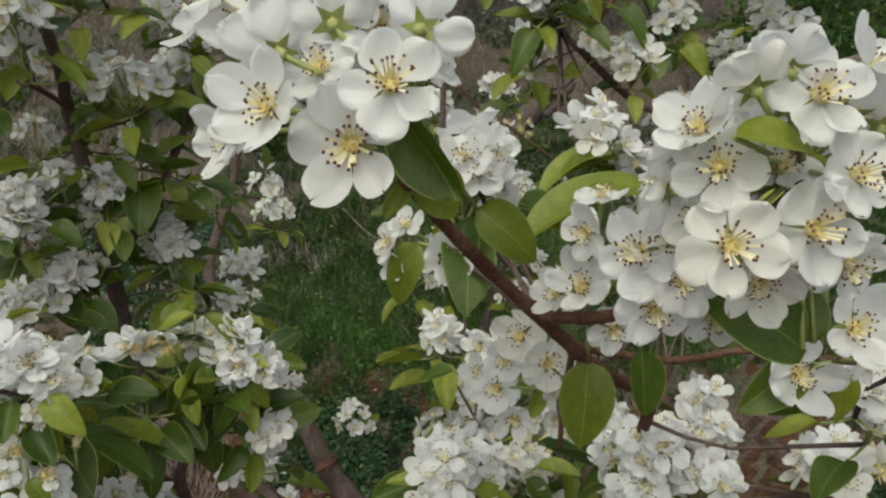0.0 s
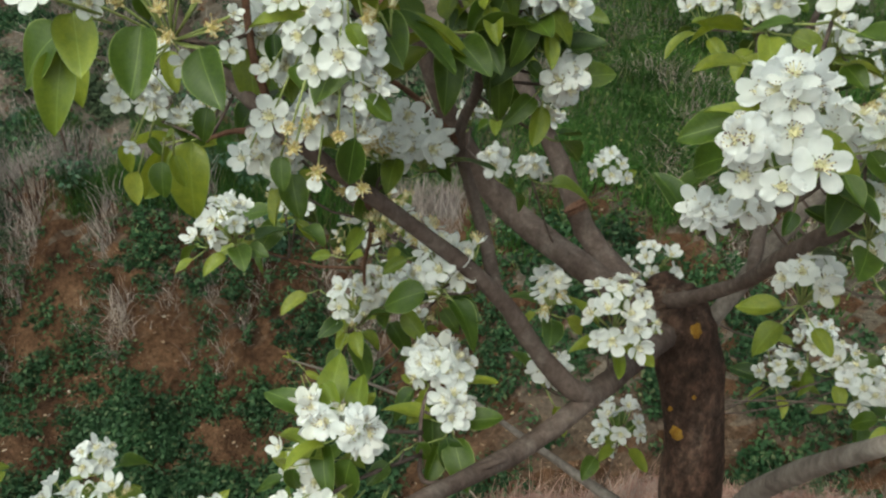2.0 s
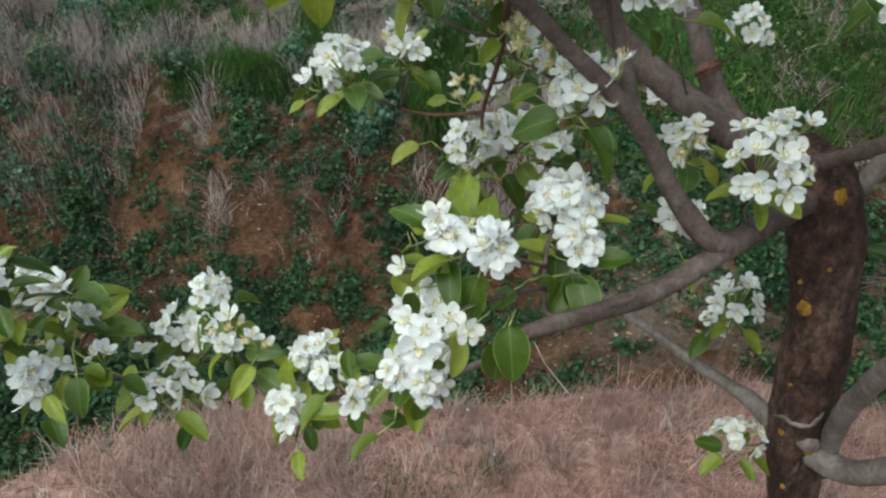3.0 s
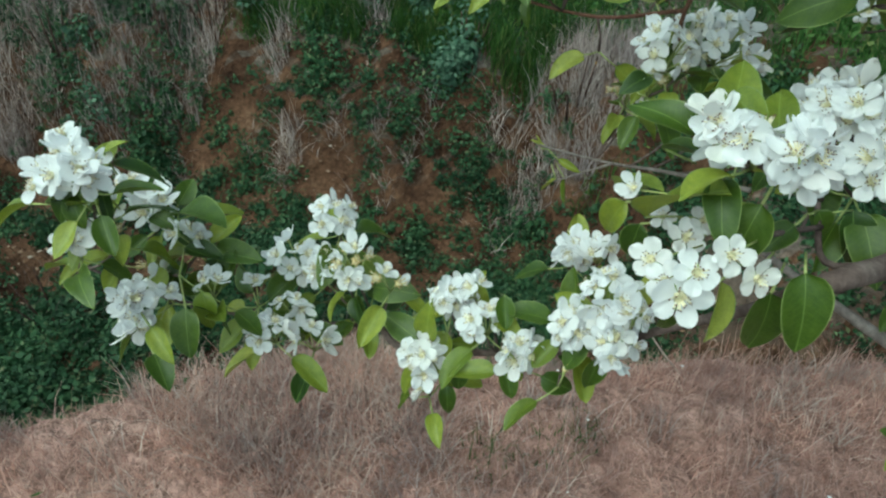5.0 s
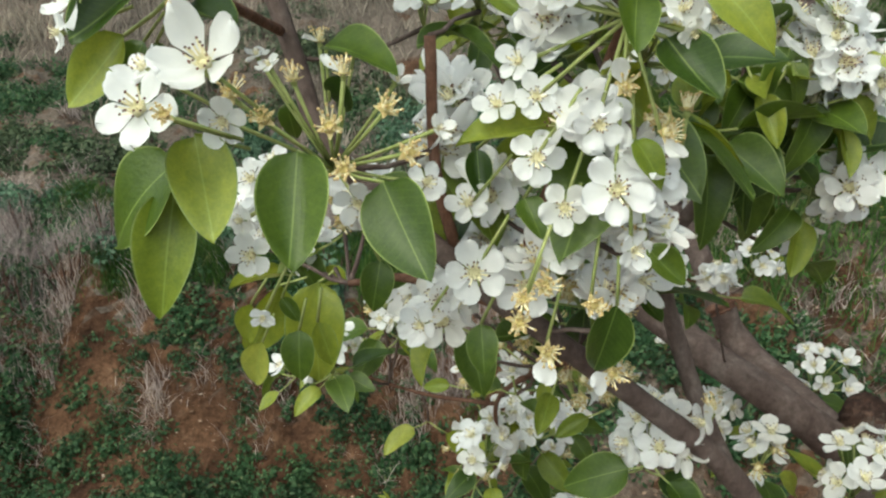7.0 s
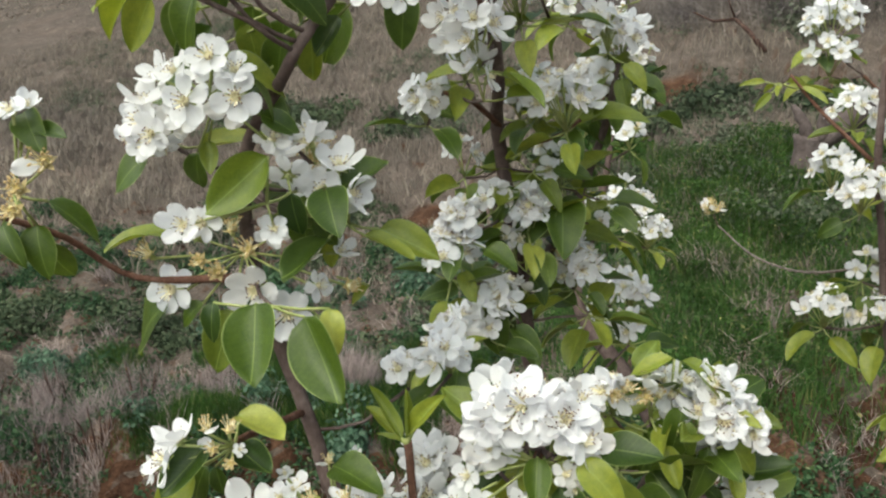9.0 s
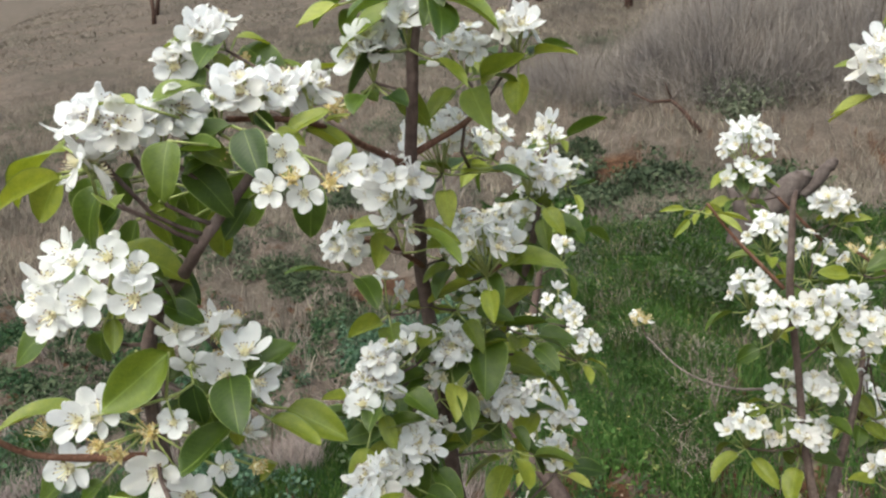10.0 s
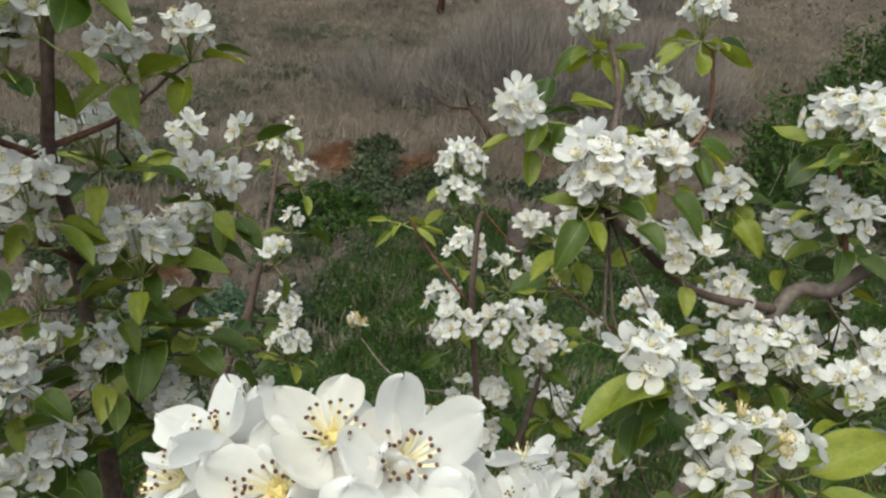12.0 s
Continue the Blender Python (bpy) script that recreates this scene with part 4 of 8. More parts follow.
def far_tree(x, y, tall, seed):
    """A bare far-off orchard tree: leaning trunk with forked limbs."""
    rng = random.Random(seed)
    thing = tagged(new("bare_tree"), "bare dark orchard tree far up the hillside", "tree", "far orchard trees")
    thing.location = (x, y, float(height(x, y)))
    verts, faces = [], []
    top = Vector((rng.uniform(-0.3, 0.3), 0, tall * 0.4))
    tube([(0, 0, -0.3), top * 0.5 + Vector((0.05, 0, 0)), top], [0.12, 0.095, 0.08], 8, verts, faces)
    part("trunk", mesh_of("trunk", verts, faces, [TRUNK_BARK]), thing)
    for k in range(5):
        w = 2 * math.pi * k / 5 + rng.uniform(-0.4, 0.4)
        out = Vector((math.cos(w), math.sin(w), 0))
        verts, faces = [], []
        p1 = top + out * tall * 0.16 + Vector((0, 0, tall * 0.18))
        p2 = top + out * tall * 0.30 + Vector((0, 0, tall * 0.55))
        tube([top * 0.96, p1, p2], [0.075, 0.05, 0.015], 6, verts, faces)
        for j in range(4):
            q = p1.lerp(p2, j / 4)
            tip = q + Vector((rng.uniform(-0.4, 0.4), rng.uniform(-0.4, 0.4), rng.uniform(0.2, 0.6))) * tall * 0.3
            tube([q, q.lerp(tip, 0.5) + Vector((0.03, 0, 0)), tip], [0.025, 0.016, 0.006], 5, verts, faces)
        part("limb", mesh_of("limb", verts, faces, [BARK]), thing)


for k, (fx, fy) in enumerate(((-4.2, 22.9), (-1.5, 21.3), (-26.5, 34.0), (-22.0, 28.0), (-31.0, 45.0))):
    far_tree(fx, fy, 3.2 + 0.3 * (k % 3), 60 + k)


def fallen_branch():
    """A dead branch lying over the weeds of the hillside, with a pale broken stub."""
    thing = tagged(new("fallen_branch"), "dark dead branch lying on the hillside weeds", "branch")
    thing.location = (-0.76, 11.34, float(height(-0.76, 11.34)))
    rows = [(x, y, float(height(x, y)) + lift) for x, y, lift in ((-0.80, 11.40, 0.30), (-0.52, 11.16, 0.20), (-0.24, 10.92, 0.26), (-0.08, 10.66, 0.16), (0.12, 10.47, 0.02))]
    for name, points, thick, bark in (("branch", rows, (0.012, 0.018, 0.026, 0.030, 0.034), TRUNK_BARK), ("twig", [rows[2], (-0.30, 10.84, rows[2][2] + 0.14), (-0.34, 10.80, rows[2][2] + 0.26)], (0.016, 0.012, 0.006), TRUNK_BARK), ("stub", [rows[2], (-0.21, 10.88, rows[2][2] + 0.05), (-0.19, 10.86, rows[2][2] + 0.09)], (0.022, 0.022, 0.018), GREY_WOOD)):
        verts, faces = [], []
        tube([Vector(p) - thing.location for p in points], list(thick), 7, verts, faces, 0.2, 3.0)
        part(name, mesh_of(name, verts, faces, [bark]), thing)


fallen_branch()


def leaning_stalk():
    """A pale dry stalk that leans out over the gully from the terrace edge."""
    verts, faces = [], []
    foot = Vector((-0.31, 1.40, float(height(-0.31, 1.40)) - 0.01))
    tube([foot, foot + Vector((-0.075, 0.0, 0.062)), foot + Vector((-0.13, -0.01, 0.128)), foot + Vector((-0.165, -0.01, 0.185))], [0.0022, 0.0021, 0.0018, 0.0010], 6, verts, faces)
    tagged(new("dry_stalk", mesh_of("dry_stalk", verts, faces, [PALE_STRAW])), "pale dry stalk leaning out from the straw edge", "dry stalk")


leaning_stalk()


def pruned_tree(x, y):
    """An old, hard-pruned tree on the slope: a grey trunk that forks into two short cut limbs and a broken stub."""
    foot = float(height(x, y))
    thing = tagged(new("pruned_tree"), "old grey tree cut back to short gnarled limbs on the slope", "tree")
    thing.location = (x, y, foot)

    def piece(name, rows, seed):
        line = smooth_line([(px - x, py - y, pz - foot, r) for px, py, pz, r in rows], 6)
        verts, faces = [], []
        tube([p[:3] for p in line], [p[3] for p in line], 16, verts, faces, 0.35, seed)
        part(name, mesh_of(name, verts, faces, [OLD_WOOD]), thing)

    piece("trunk", [(x, y, foot - 0.2, 0.13), (x + 0.01, y, foot + 0.3, 0.11), (0.38, y, 0.62, 0.10), (0.40, y, 0.88, 0.095), (0.44, y, 1.04, 0.085)], 1.0)
    piece("limb", [(0.40, y, 0.92, 0.08), (0.52, y, 1.04, 0.085), (0.66, y, 1.16, 0.095), (0.78, y, 1.29, 0.10), (0.85, y - 0.02, 1.36, 0.075), (0.88, y - 0.02, 1.40, 0.03)], 2.0)
    piece("limb", [(0.84, y, 1.20, 0.05), (0.92, y, 1.29, 0.052), (1.0, y, 1.39, 0.05), (1.07, y, 1.47, 0.042), (1.09, y, 1.50, 0.02)], 3.0)
    piece("stub", [(0.40, y - 0.02, 0.95, 0.07), (0.36, y - 0.05, 1.10, 0.055), (0.30, y - 0.05, 1.22, 0.04), (0.25, y - 0.05, 1.30, 0.015)], 4.0)
    piece("stub", [(0.48, y - 0.03, 1.02, 0.05), (0.47, y - 0.08, 1.18, 0.035), (0.49, y - 0.08, 1.28, 0.012)], 5.0)


pruned_tree(0.37, 6.86)


# ---------------------------------------------------------------- the pear tree
tree = tagged(new("pear_tree"), "young pear tree in full white blossom with fresh green leaves", "tree")
tree.location = (0.02, 0.70, -0.15)
BACK = Matrix.Translation((-0.02, -0.70, 0.15))
SAMPLES = []


def limb(name, rows, sides=9, bark=BARK, label="", steps=5, rough=0.16, bear=True):
    """A tapered branch through rows of (x, y, z, radius), a part of the tree."""
    line = smooth_line(rows, steps)
    verts, faces = [], []
    tube([p[:3] for p in line], [max(p[3], 0.0008) for p in line], sides, verts, faces, rough, len(SAMPLES))
    if bear:
        SAMPLES.extend((Vector(p[:3]), p[3]) for p in line)
    return part(name, mesh_of(name, verts, faces, [bark]), tree, label, BACK)


def lichen_patch(place, out, size):
    """A thin, ragged crust of orange lichen lying on the bark."""
    place, out = Vector(place), Vector(out).normalized()
    rng = random.Random(int(place.z * 9000))
    a, c = frame_of(out)
    verts, faces = [place + out * 0.0028], []
    for ring, lift in ((0.6, 0.0026), (1.0, -0.0015)):
        for k in range(14):
            w = 2 * math.pi * k / 14
            s = size * ring * rng.uniform(0.72, 1.12)
            verts.append(place + (a * math.cos(w) + c * math.sin(w) * 1.15) * s + out * (lift - 12.0 * s * s * math.cos(w) ** 2))
    for k in range(14):
        j = (k + 1) % 14
        faces += [(0, 1 + k, 1 + j), (1 + k, 15 + k, 15 + j, 1 + j)]
    part("lichen_patch", mesh_of("lichen_patch", verts, faces, [LICHEN]), tree, "orange crust of lichen on the bark", BACK)


def nearest(p):
    return min(SAMPLES, key=lambda s: (s[0] - p).length)


COUNT = [0]


def bouquet(base, flowers, leaves=(), spur=True, label="", fine=False):
    """A blossom cluster: stalks from the base to each flower (place, facing, scale, kind) and leaf (foot, tip, up, young, roll)."""
    COUNT[0] += 1
    rng = random.Random(7000 + COUNT[0])
    base = Vector(base)
    verts, faces, index, loose = [], [], [], []
    if spur:
        s, r = nearest(base)
        d = (base - s).length
        if d > 0.004:
            r0 = min(0.0017 if d < 0.07 else 0.0013, 0.0011 + d * 0.006, max(r, 0.0012))
            mid = s.lerp(base, 0.5) + Vector((rng.uniform(-1, 1), rng.uniform(-1, 1), rng.uniform(-1.2, 0.2))) * d * 0.10
            tube([s, s.lerp(mid, 0.5) + Vector((0, 0, -0.02 * d)), mid, base], [r0, r0 * 0.9, r0 * 0.8, max(0.0014, r0 * 0.75)], 6, verts, faces)
            index += [1] * (len(faces) - len(index))
    for place, facing, scale, kind in flowers:
        place, facing = Vector(place), Vector(facing).normalized()
        back = place - facing * 0.004 * scale
        d = (back - base).length
        if d >= 0.05:
            loose.append((back + (base - back) * (0.03 / d), back))
            continue
        root = base
        tube([root, root.lerp(back, 0.5) + (root - back).cross(facing).cross(facing) * 0.06, back], [0.0008, 0.0007, 0.0009], 4, verts, faces)
        index += [0] * (len(faces) - len(index))
    for foot, tip, up, young, roll in leaves:
        foot = Vector(foot)
        gap = (foot - base).length
        if gap > 0.002:
            if gap >= 0.035:
                loose.append((foot + (base - foot) * (0.02 / gap), foot))
                continue
            root = base
            tube([root, root.lerp(foot, 0.5) + Vector((0, 0, -0.001)), foot], [0.0010, 0.0008, 0.0008], 4, verts, faces)
            index += [0] * (len(faces) - len(index))
    if not verts:
        tube([base, base + Vector((0, 0, 0.004))], [0.001, 0.001], 4, verts, faces)
        index += [0] * (len(faces) - len(index))
    thing = part("flowering_spur" if flowers else "leafy_spur", mesh_of("stalk", verts, faces, [STALK, BARK], index), tree, label, BACK)
    for a, b in loose:
        verts, faces = [], []
        tube([a, a.lerp(b, 0.5), b], [0.0007, 0.0007, 0.0008], 4, verts, faces)
        part("stalk", mesh_of("stalk", verts, faces, [STALK]), thing)
    for place, facing, scale, kind in flowers:
        pool = {"open": FINE if fine else FLOWERS, "shed": SHED, "bud": [BUD]}[kind]
        part("flower" if kind != "bud" else "bud", rng.choice(pool), thing, "", axes_pose(place, facing, rng.uniform(0, 6.28), scale))
    for foot, tip, up, young, roll in leaves:
        part("leaf", rng.choice(SLENDER if young == 2 else YOUNGS if young else LEAVES), thing, "", leaf_pose(foot, tip, up, roll))
    return thing


def cluster(x, y, z, r, n, axis=(0, -0.25, 0.9), leaves=4, shed=0.0, young=0.42, size=1.0, leaf=0.036, buds=0):
    """A spur with n blossoms over a dome of radius r round (x, y, z), and a ruff of leaves below it."""
    rng = random.Random(int(1000 * x) * 7 + int(1000 * z) * 13 + n)
    c, a = Vector((x, y, z)), Vector(axis).normalized()
    base = c - a * (0.010 + 0.60 * r)
    u, v = frame_of(a)
    shell = max(r - 0.008, 0.005)
    flowers, spread = [], []
    n = n + (int(n * 0.6) if n > 3 else 0)
    for k in range(n):
        t = (k + 0.5) / n
        tilt = math.acos(1 - 1.25 * t)
        w = 2.39996 * k + rng.uniform(-0.3, 0.3)
        d = a * math.cos(tilt) + (u * math.cos(w) + v * math.sin(w)) * math.sin(tilt)
        p = c + d * shell * rng.uniform(0.78, 1.08) + Vector((rng.uniform(-1, 1), rng.uniform(-1, 1), rng.uniform(-1, 1))) * 0.004
        f = (p - base).normalized() * 0.5 + d * 0.55 + Vector((rng.uniform(-1, 1), rng.uniform(-1, 1), rng.uniform(-1, 1))) * 0.42
        kind = "shed" if rng.random() < shed else ("bud" if k >= n - buds else "open")
        flowers.append((p, f, size * rng.uniform(0.68, 0.90), kind))
    leaves = leaves + (1 if leaves > 3 else 0)
    for k in range(leaves):
        w = 2 * math.pi * (k + rng.uniform(-0.3, 0.3)) / max(leaves, 1) + x * 40
        out = (u * math.cos(w) + v * math.sin(w)) + a * rng.uniform(-0.35, 0.50) + Vector((0, 0, rng.uniform(-0.35, 0.20)))
        out.normalize()
        foot = base + out * rng.uniform(0.012, 0.022) + Vector((0, 0, -0.003))
        long = leaf * rng.uniform(0.7, 1.2)
        tip = foot + (out + Vector((0, 0, rng.uniform(-0.50, 0.15)))).normalized() * long
        spread.append((foot, tip, a * 0.6 + Vector((rng.uniform(-.5, .5), rng.uniform(-.7, .2), 0.9)), 2 if young > 1 else rng.random() < young, rng.uniform(-0.5, 0.5)))
    return bouquet(base, flowers, spread)

limb("trunk", [(0.1, 0.7, -0.25, 0.06), (0.088, 0.705, -0.08, 0.046), (0.0966, 0.74, 0.3969, 0.034), (0.0714, 0.745, 0.5275, 0.031), (0.0527, 0.75, 0.6211, 0.035), (0.05, 0.75, 0.6629, 0.037), (0.035, 0.755, 0.7583, 0.037), (0.0147, 0.762, 0.8636, 0.039), (-0.0113, 0.77, 0.9359, 0.036), (-0.0316, 0.775, 0.9616, 0.028), (-0.0444, 0.78, 0.9824, 0.012)], bark=TRUNK_BARK, sides=36, rough=0.2, steps=14, label='dark rough trunk with orange lichen')
limb("limb", [(-0.0121, 0.765, 0.9108, 0.02), (-0.108, 0.735, 0.985, 0.0163), (-0.237, 0.784, 1.036, 0.0155), (-0.2941, 0.76, 1.1281, 0.0118), (-0.3267, 0.715, 1.2424, 0.0089), (-0.328, 0.685, 1.335, 0.0081)], sides=12)
limb("limb", [(-0.328, 0.685, 1.33, 0.0074), (-0.3338, 0.68, 1.3925, 0.0067), (-0.338, 0.658, 1.484, 0.0059), (-0.3267, 0.63, 1.5191, 0.0052), (-0.3139, 0.578, 1.5735, 0.0048), (-0.3049, 0.56, 1.6194, 0.0044), (-0.2993, 0.55, 1.6586, 0.0043), (-0.2872, 0.545, 1.7037, 0.0034), (-0.2755, 0.54, 1.7468, 0.0026)])
limb("limb", [(-0.328, 0.685, 1.335, 0.0059), (-0.3002, 0.71, 1.3743, 0.0044), (-0.2761, 0.73, 1.4302, 0.0043), (-0.2589, 0.745, 1.4827, 0.0038), (-0.2471, 0.74, 1.5377, 0.0026)])
limb("twig", [(-0.314, 0.578, 1.5714, 0.0032), (-0.3234, 0.52, 1.5862, 0.0024), (-0.3171, 0.46, 1.5947, 0.002), (-0.3235, 0.42, 1.6002, 0.0018), (-0.3526, 0.4, 1.6012, 0.0016)], bark=TWIG, sides=7)
limb("twig", [(-0.262, 0.648, 1.655, 0.0018), (-0.2545, 0.655, 1.695, 0.0016), (-0.247, 0.66, 1.7225, 0.0013), (-0.2475, 0.661, 1.728, 0.0022), (-0.246, 0.662, 1.733, 0.0006)], bark=GREY_WOOD, sides=6, bear=False, label="thin upright twig ending in a pale bud")
limb("twig", [(-0.3101, 0.575, 1.5821, 0.0028), (-0.2804, 0.61, 1.6046, 0.0024), (-0.2657, 0.625, 1.6244, 0.0016)], bark=TWIG, sides=7)
limb("limb", [(-0.0135, 0.772, 0.9242, 0.0175), (-0.0323, 0.715, 0.9329, 0.013), (-0.0578, 0.63, 0.9474, 0.0118), (-0.085, 0.55, 0.96, 0.0104), (-0.125, 0.53, 1, 0.009), (-0.165, 0.495, 1.075, 0.0072), (-0.216, 0.453, 1.136, 0.0063), (-0.271, 0.385, 1.212, 0.0055), (-0.33, 0.395, 1.245, 0.0052), (-0.3696, 0.4, 1.2758, 0.005), (-0.3881, 0.41, 1.3104, 0.0048), (-0.4098, 0.41, 1.3751, 0.0044), (-0.41, 0.395, 1.43, 0.0041), (-0.403, 0.385, 1.47, 0.0043), (-0.396, 0.385, 1.4938, 0.0038), (-0.365, 0.375, 1.525, 0.0034), (-0.35, 0.372, 1.542, 0.003), (-0.3371, 0.395, 1.5709, 0.0026)])
limb("limb", [(-0.165, 0.5, 1.07, 0.0064), (-0.195, 0.55, 1.105, 0.0056), (-0.219, 0.545, 1.18, 0.005), (-0.203, 0.53, 1.225, 0.0043), (-0.195, 0.515, 1.25, 0.0038), (-0.1834, 0.5, 1.271, 0.0034)])
limb("twig", [(-0.219, 0.543, 1.18, 0.0032), (-0.2523, 0.52, 1.2201, 0.0024), (-0.2742, 0.5, 1.238, 0.0016)], bark=TWIG, sides=7)
limb("twig", [(-0.271, 0.385, 1.212, 0.0032), (-0.263, 0.388, 1.255, 0.0028), (-0.245, 0.38, 1.3, 0.0026), (-0.231, 0.373, 1.338, 0.0024)], bark=TWIG, sides=7)
limb("twig", [(-0.3, 0.39, 1.235, 0.0029), (-0.308, 0.386, 1.27, 0.0026), (-0.31, 0.384, 1.326, 0.0024)], bark=TWIG, sides=7)
limb("twig", [(-0.4015, 0.385, 1.4155, 0.0028), (-0.4743, 0.37, 1.4157, 0.0019), (-0.4925, 0.34, 1.4451, 0.0019), (-0.5125, 0.31, 1.4642, 0.0019)], bark=TWIG, sides=7)
limb("limb", [(-0.0126, 0.772, 0.921, 0.0155), (-0.0314, 0.715, 0.9299, 0.0116), (-0.0571, 0.63, 0.9446, 0.0104), (-0.08, 0.555, 0.955, 0.0096), (-0.1204, 0.49, 0.9389, 0.0088), (-0.148, 0.43, 0.949, 0.0078), (-0.185, 0.35, 0.968, 0.0056), (-0.2142, 0.4, 0.9023, 0.0038), (-0.2525, 0.43, 0.8477, 0.0034), (-0.3311, 0.44, 0.7712, 0.0032), (-0.4762, 0.43, 0.7024, 0.0031), (-0.5149, 0.43, 0.71, 0.0029), (-0.5847, 0.43, 0.6796, 0.0026), (-0.64, 0.38, 0.6998, 0.0022), (-0.6912, 0.33, 0.7352, 0.0019), (-0.7255, 0.29, 0.7789, 0.0015)])
limb("limb", [(0.0494, 0.75, 0.5944, 0.014), (0.017, 0.745, 0.6304, 0.0122), (-0.0107, 0.76, 0.64, 0.0104), (-0.0513, 0.8, 0.623, 0.0084), (-0.15, 0.85, 0.6265, 0.006), (-0.2407, 0.88, 0.6447, 0.0042), (-0.3054, 0.9, 0.6621, 0.0026)], bark=GREY_WOOD)
limb("limb", [(0.0961, 0.76, 0.5663, 0.012), (0.081, 0.71, 0.6697, 0.0116), (0.067, 0.62, 0.7902, 0.0108), (0.0649, 0.52, 0.9224, 0.0092), (0.0771, 0.44, 1.0211, 0.0078), (0.0913, 0.36, 1.1106, 0.0052)], bark=GREY_WOOD)
limb("limb", [(0.0693, 0.735, 0.6094, 0.0165), (0.1078, 0.7, 0.6314, 0.015), (0.1432, 0.66, 0.6965, 0.014), (0.1756, 0.6, 0.7978, 0.012)], bark=GREY_WOOD)
limb("limb", [(-0.0601, 0.785, 0.9336, 0.0118), (-0.031, 0.755, 0.9622, 0.0089), (0, 0.72, 0.995, 0.0078), (0.036, 0.673, 1.044, 0.0074), (0.0568, 0.6, 1.1106, 0.0078), (0.096, 0.51, 1.2, 0.0074), (0.115, 0.455, 1.255, 0.0063), (0.122, 0.42, 1.285, 0.0048)], sides=12)
limb("limb", [(0.115, 0.45, 1.26, 0.0044), (0.122, 0.42, 1.285, 0.0038), (0.105, 0.335, 1.355, 0.0033), (0.068, 0.272, 1.395, 0.0030), (0.039, 0.247, 1.426, 0.0027), (0.013, 0.222, 1.456, 0.0024), (-0.007, 0.187, 1.485, 0.0020)], bark=TWIG)
limb("twig", [(0.037, 0.245, 1.428, 0.0023), (0.0516, 0.225, 1.4335, 0.0022), (0.0601, 0.205, 1.4429, 0.002), (0.0704, 0.17, 1.4645, 0.0017), (0.0875, 0.16, 1.4875, 0.0016)], bark=TWIG, sides=8)
limb("twig", [(0.0542, 0.265, 1.4088, 0.0016), (0.0533, 0.275, 1.384, 0.0014), (0.0535, 0.285, 1.3543, 0.0011)], bark=TWIG, sides=7)
limb("limb", [(-0.0009, 0.77, 0.8905, 0.0096), (0.1078, 0.8, 1.1234, 0.0111), (0.1738, 0.8, 1.1993, 0.0096), (0.2094, 0.8, 1.2347, 0.0089), (0.2959, 0.8, 1.4658, 0.0074), (0.3453, 0.8, 1.4885, 0.0074), (0.3902, 0.8, 1.5184, 0.0074), (0.5133, 0.8, 1.5543, 0.0059)], bark=GREY_WOOD)
limb("limb", [(0.2959, 0.8, 1.4658, 0.0052), (0.2023, 0.76, 1.4844, 0.0041), (0.1219, 0.7, 1.5405, 0.0038), (0.0965, 0.68, 1.5712, 0.0034), (0.1243, 0.82, 1.6652, 0.003), (0.1184, 0.87, 1.7277, 0.0026)])
limb("twig", [(0.1219, 0.7, 1.5405, 0.0024), (0.1695, 0.76, 1.5962, 0.0024), (0.2238, 0.85, 1.6512, 0.0024), (0.226, 0.87, 1.7226, 0.002)], bark=TWIG, sides=7)
limb("twig", [(0.36, 0.8, 1.5009, 0.0032), (0.3434, 0.8, 1.5859, 0.0024), (0.3331, 0.8, 1.6233, 0.002)], bark=TWIG, sides=7)
limb("limb", [(0.04, 0.67, 1.05, 0.0067), (0.04, 0.74, 1.11, 0.0067), (0.031, 0.815, 1.194, 0.0067), (0.0463, 0.98, 1.1564, 0.0059), (0.0847, 1.05, 1.2628, 0.0041), (0.1037, 1.1, 1.3303, 0.003)], bark=BARK, sides=12, rough=0.3)
limb("limb", [(0.05, 0.85, 1.03, 0.0067), (0.03, 0.92, 1.14, 0.0052), (0.0145, 0.953, 1.2418, 0.0044), (0.0045, 0.95, 1.3359, 0.0041), (-0.0061, 0.94, 1.4166, 0.0043), (-0.0057, 0.937, 1.5101, 0.0034), (-0.0008, 0.95, 1.5312, 0.0021)])
limb("twig", [(0.0667, 1.2, 1.4489, 0.0024), (0.005, 1.17, 1.5123, 0.002)], bark=TWIG, sides=6)
limb("twig", [(-0.0121, 0.94, 1.423, 0.0024), (-0.0629, 0.96, 1.478, 0.002), (-0.0924, 0.976, 1.5166, 0.0016)], bark=TWIG, sides=6)
limb("twig", [(0.0057, 0.96, 1.3981, 0.0016), (0.0415, 1, 1.4034, 0.0014), (0.0807, 1.05, 1.4118, 0.0011)], bark=TWIG, sides=6)
limb("twig", [(0.0812, 1.05, 1.4504, 0.0019), (0.1446, 1.07, 1.4051, 0.0016), (0.2082, 1.1, 1.3619, 0.0016)], bark=TWIG, sides=6)
limb("twig", [(0.0126, 0.97, 1.3054, 0.0018), (-0.0554, 1.05, 1.2726, 0.0016), (-0.1169, 1.1, 1.2785, 0.0014), (-0.1682, 1.15, 1.3124, 0.0012)], bark=GREY_WOOD, sides=6, label='thin bare twig with one bud')
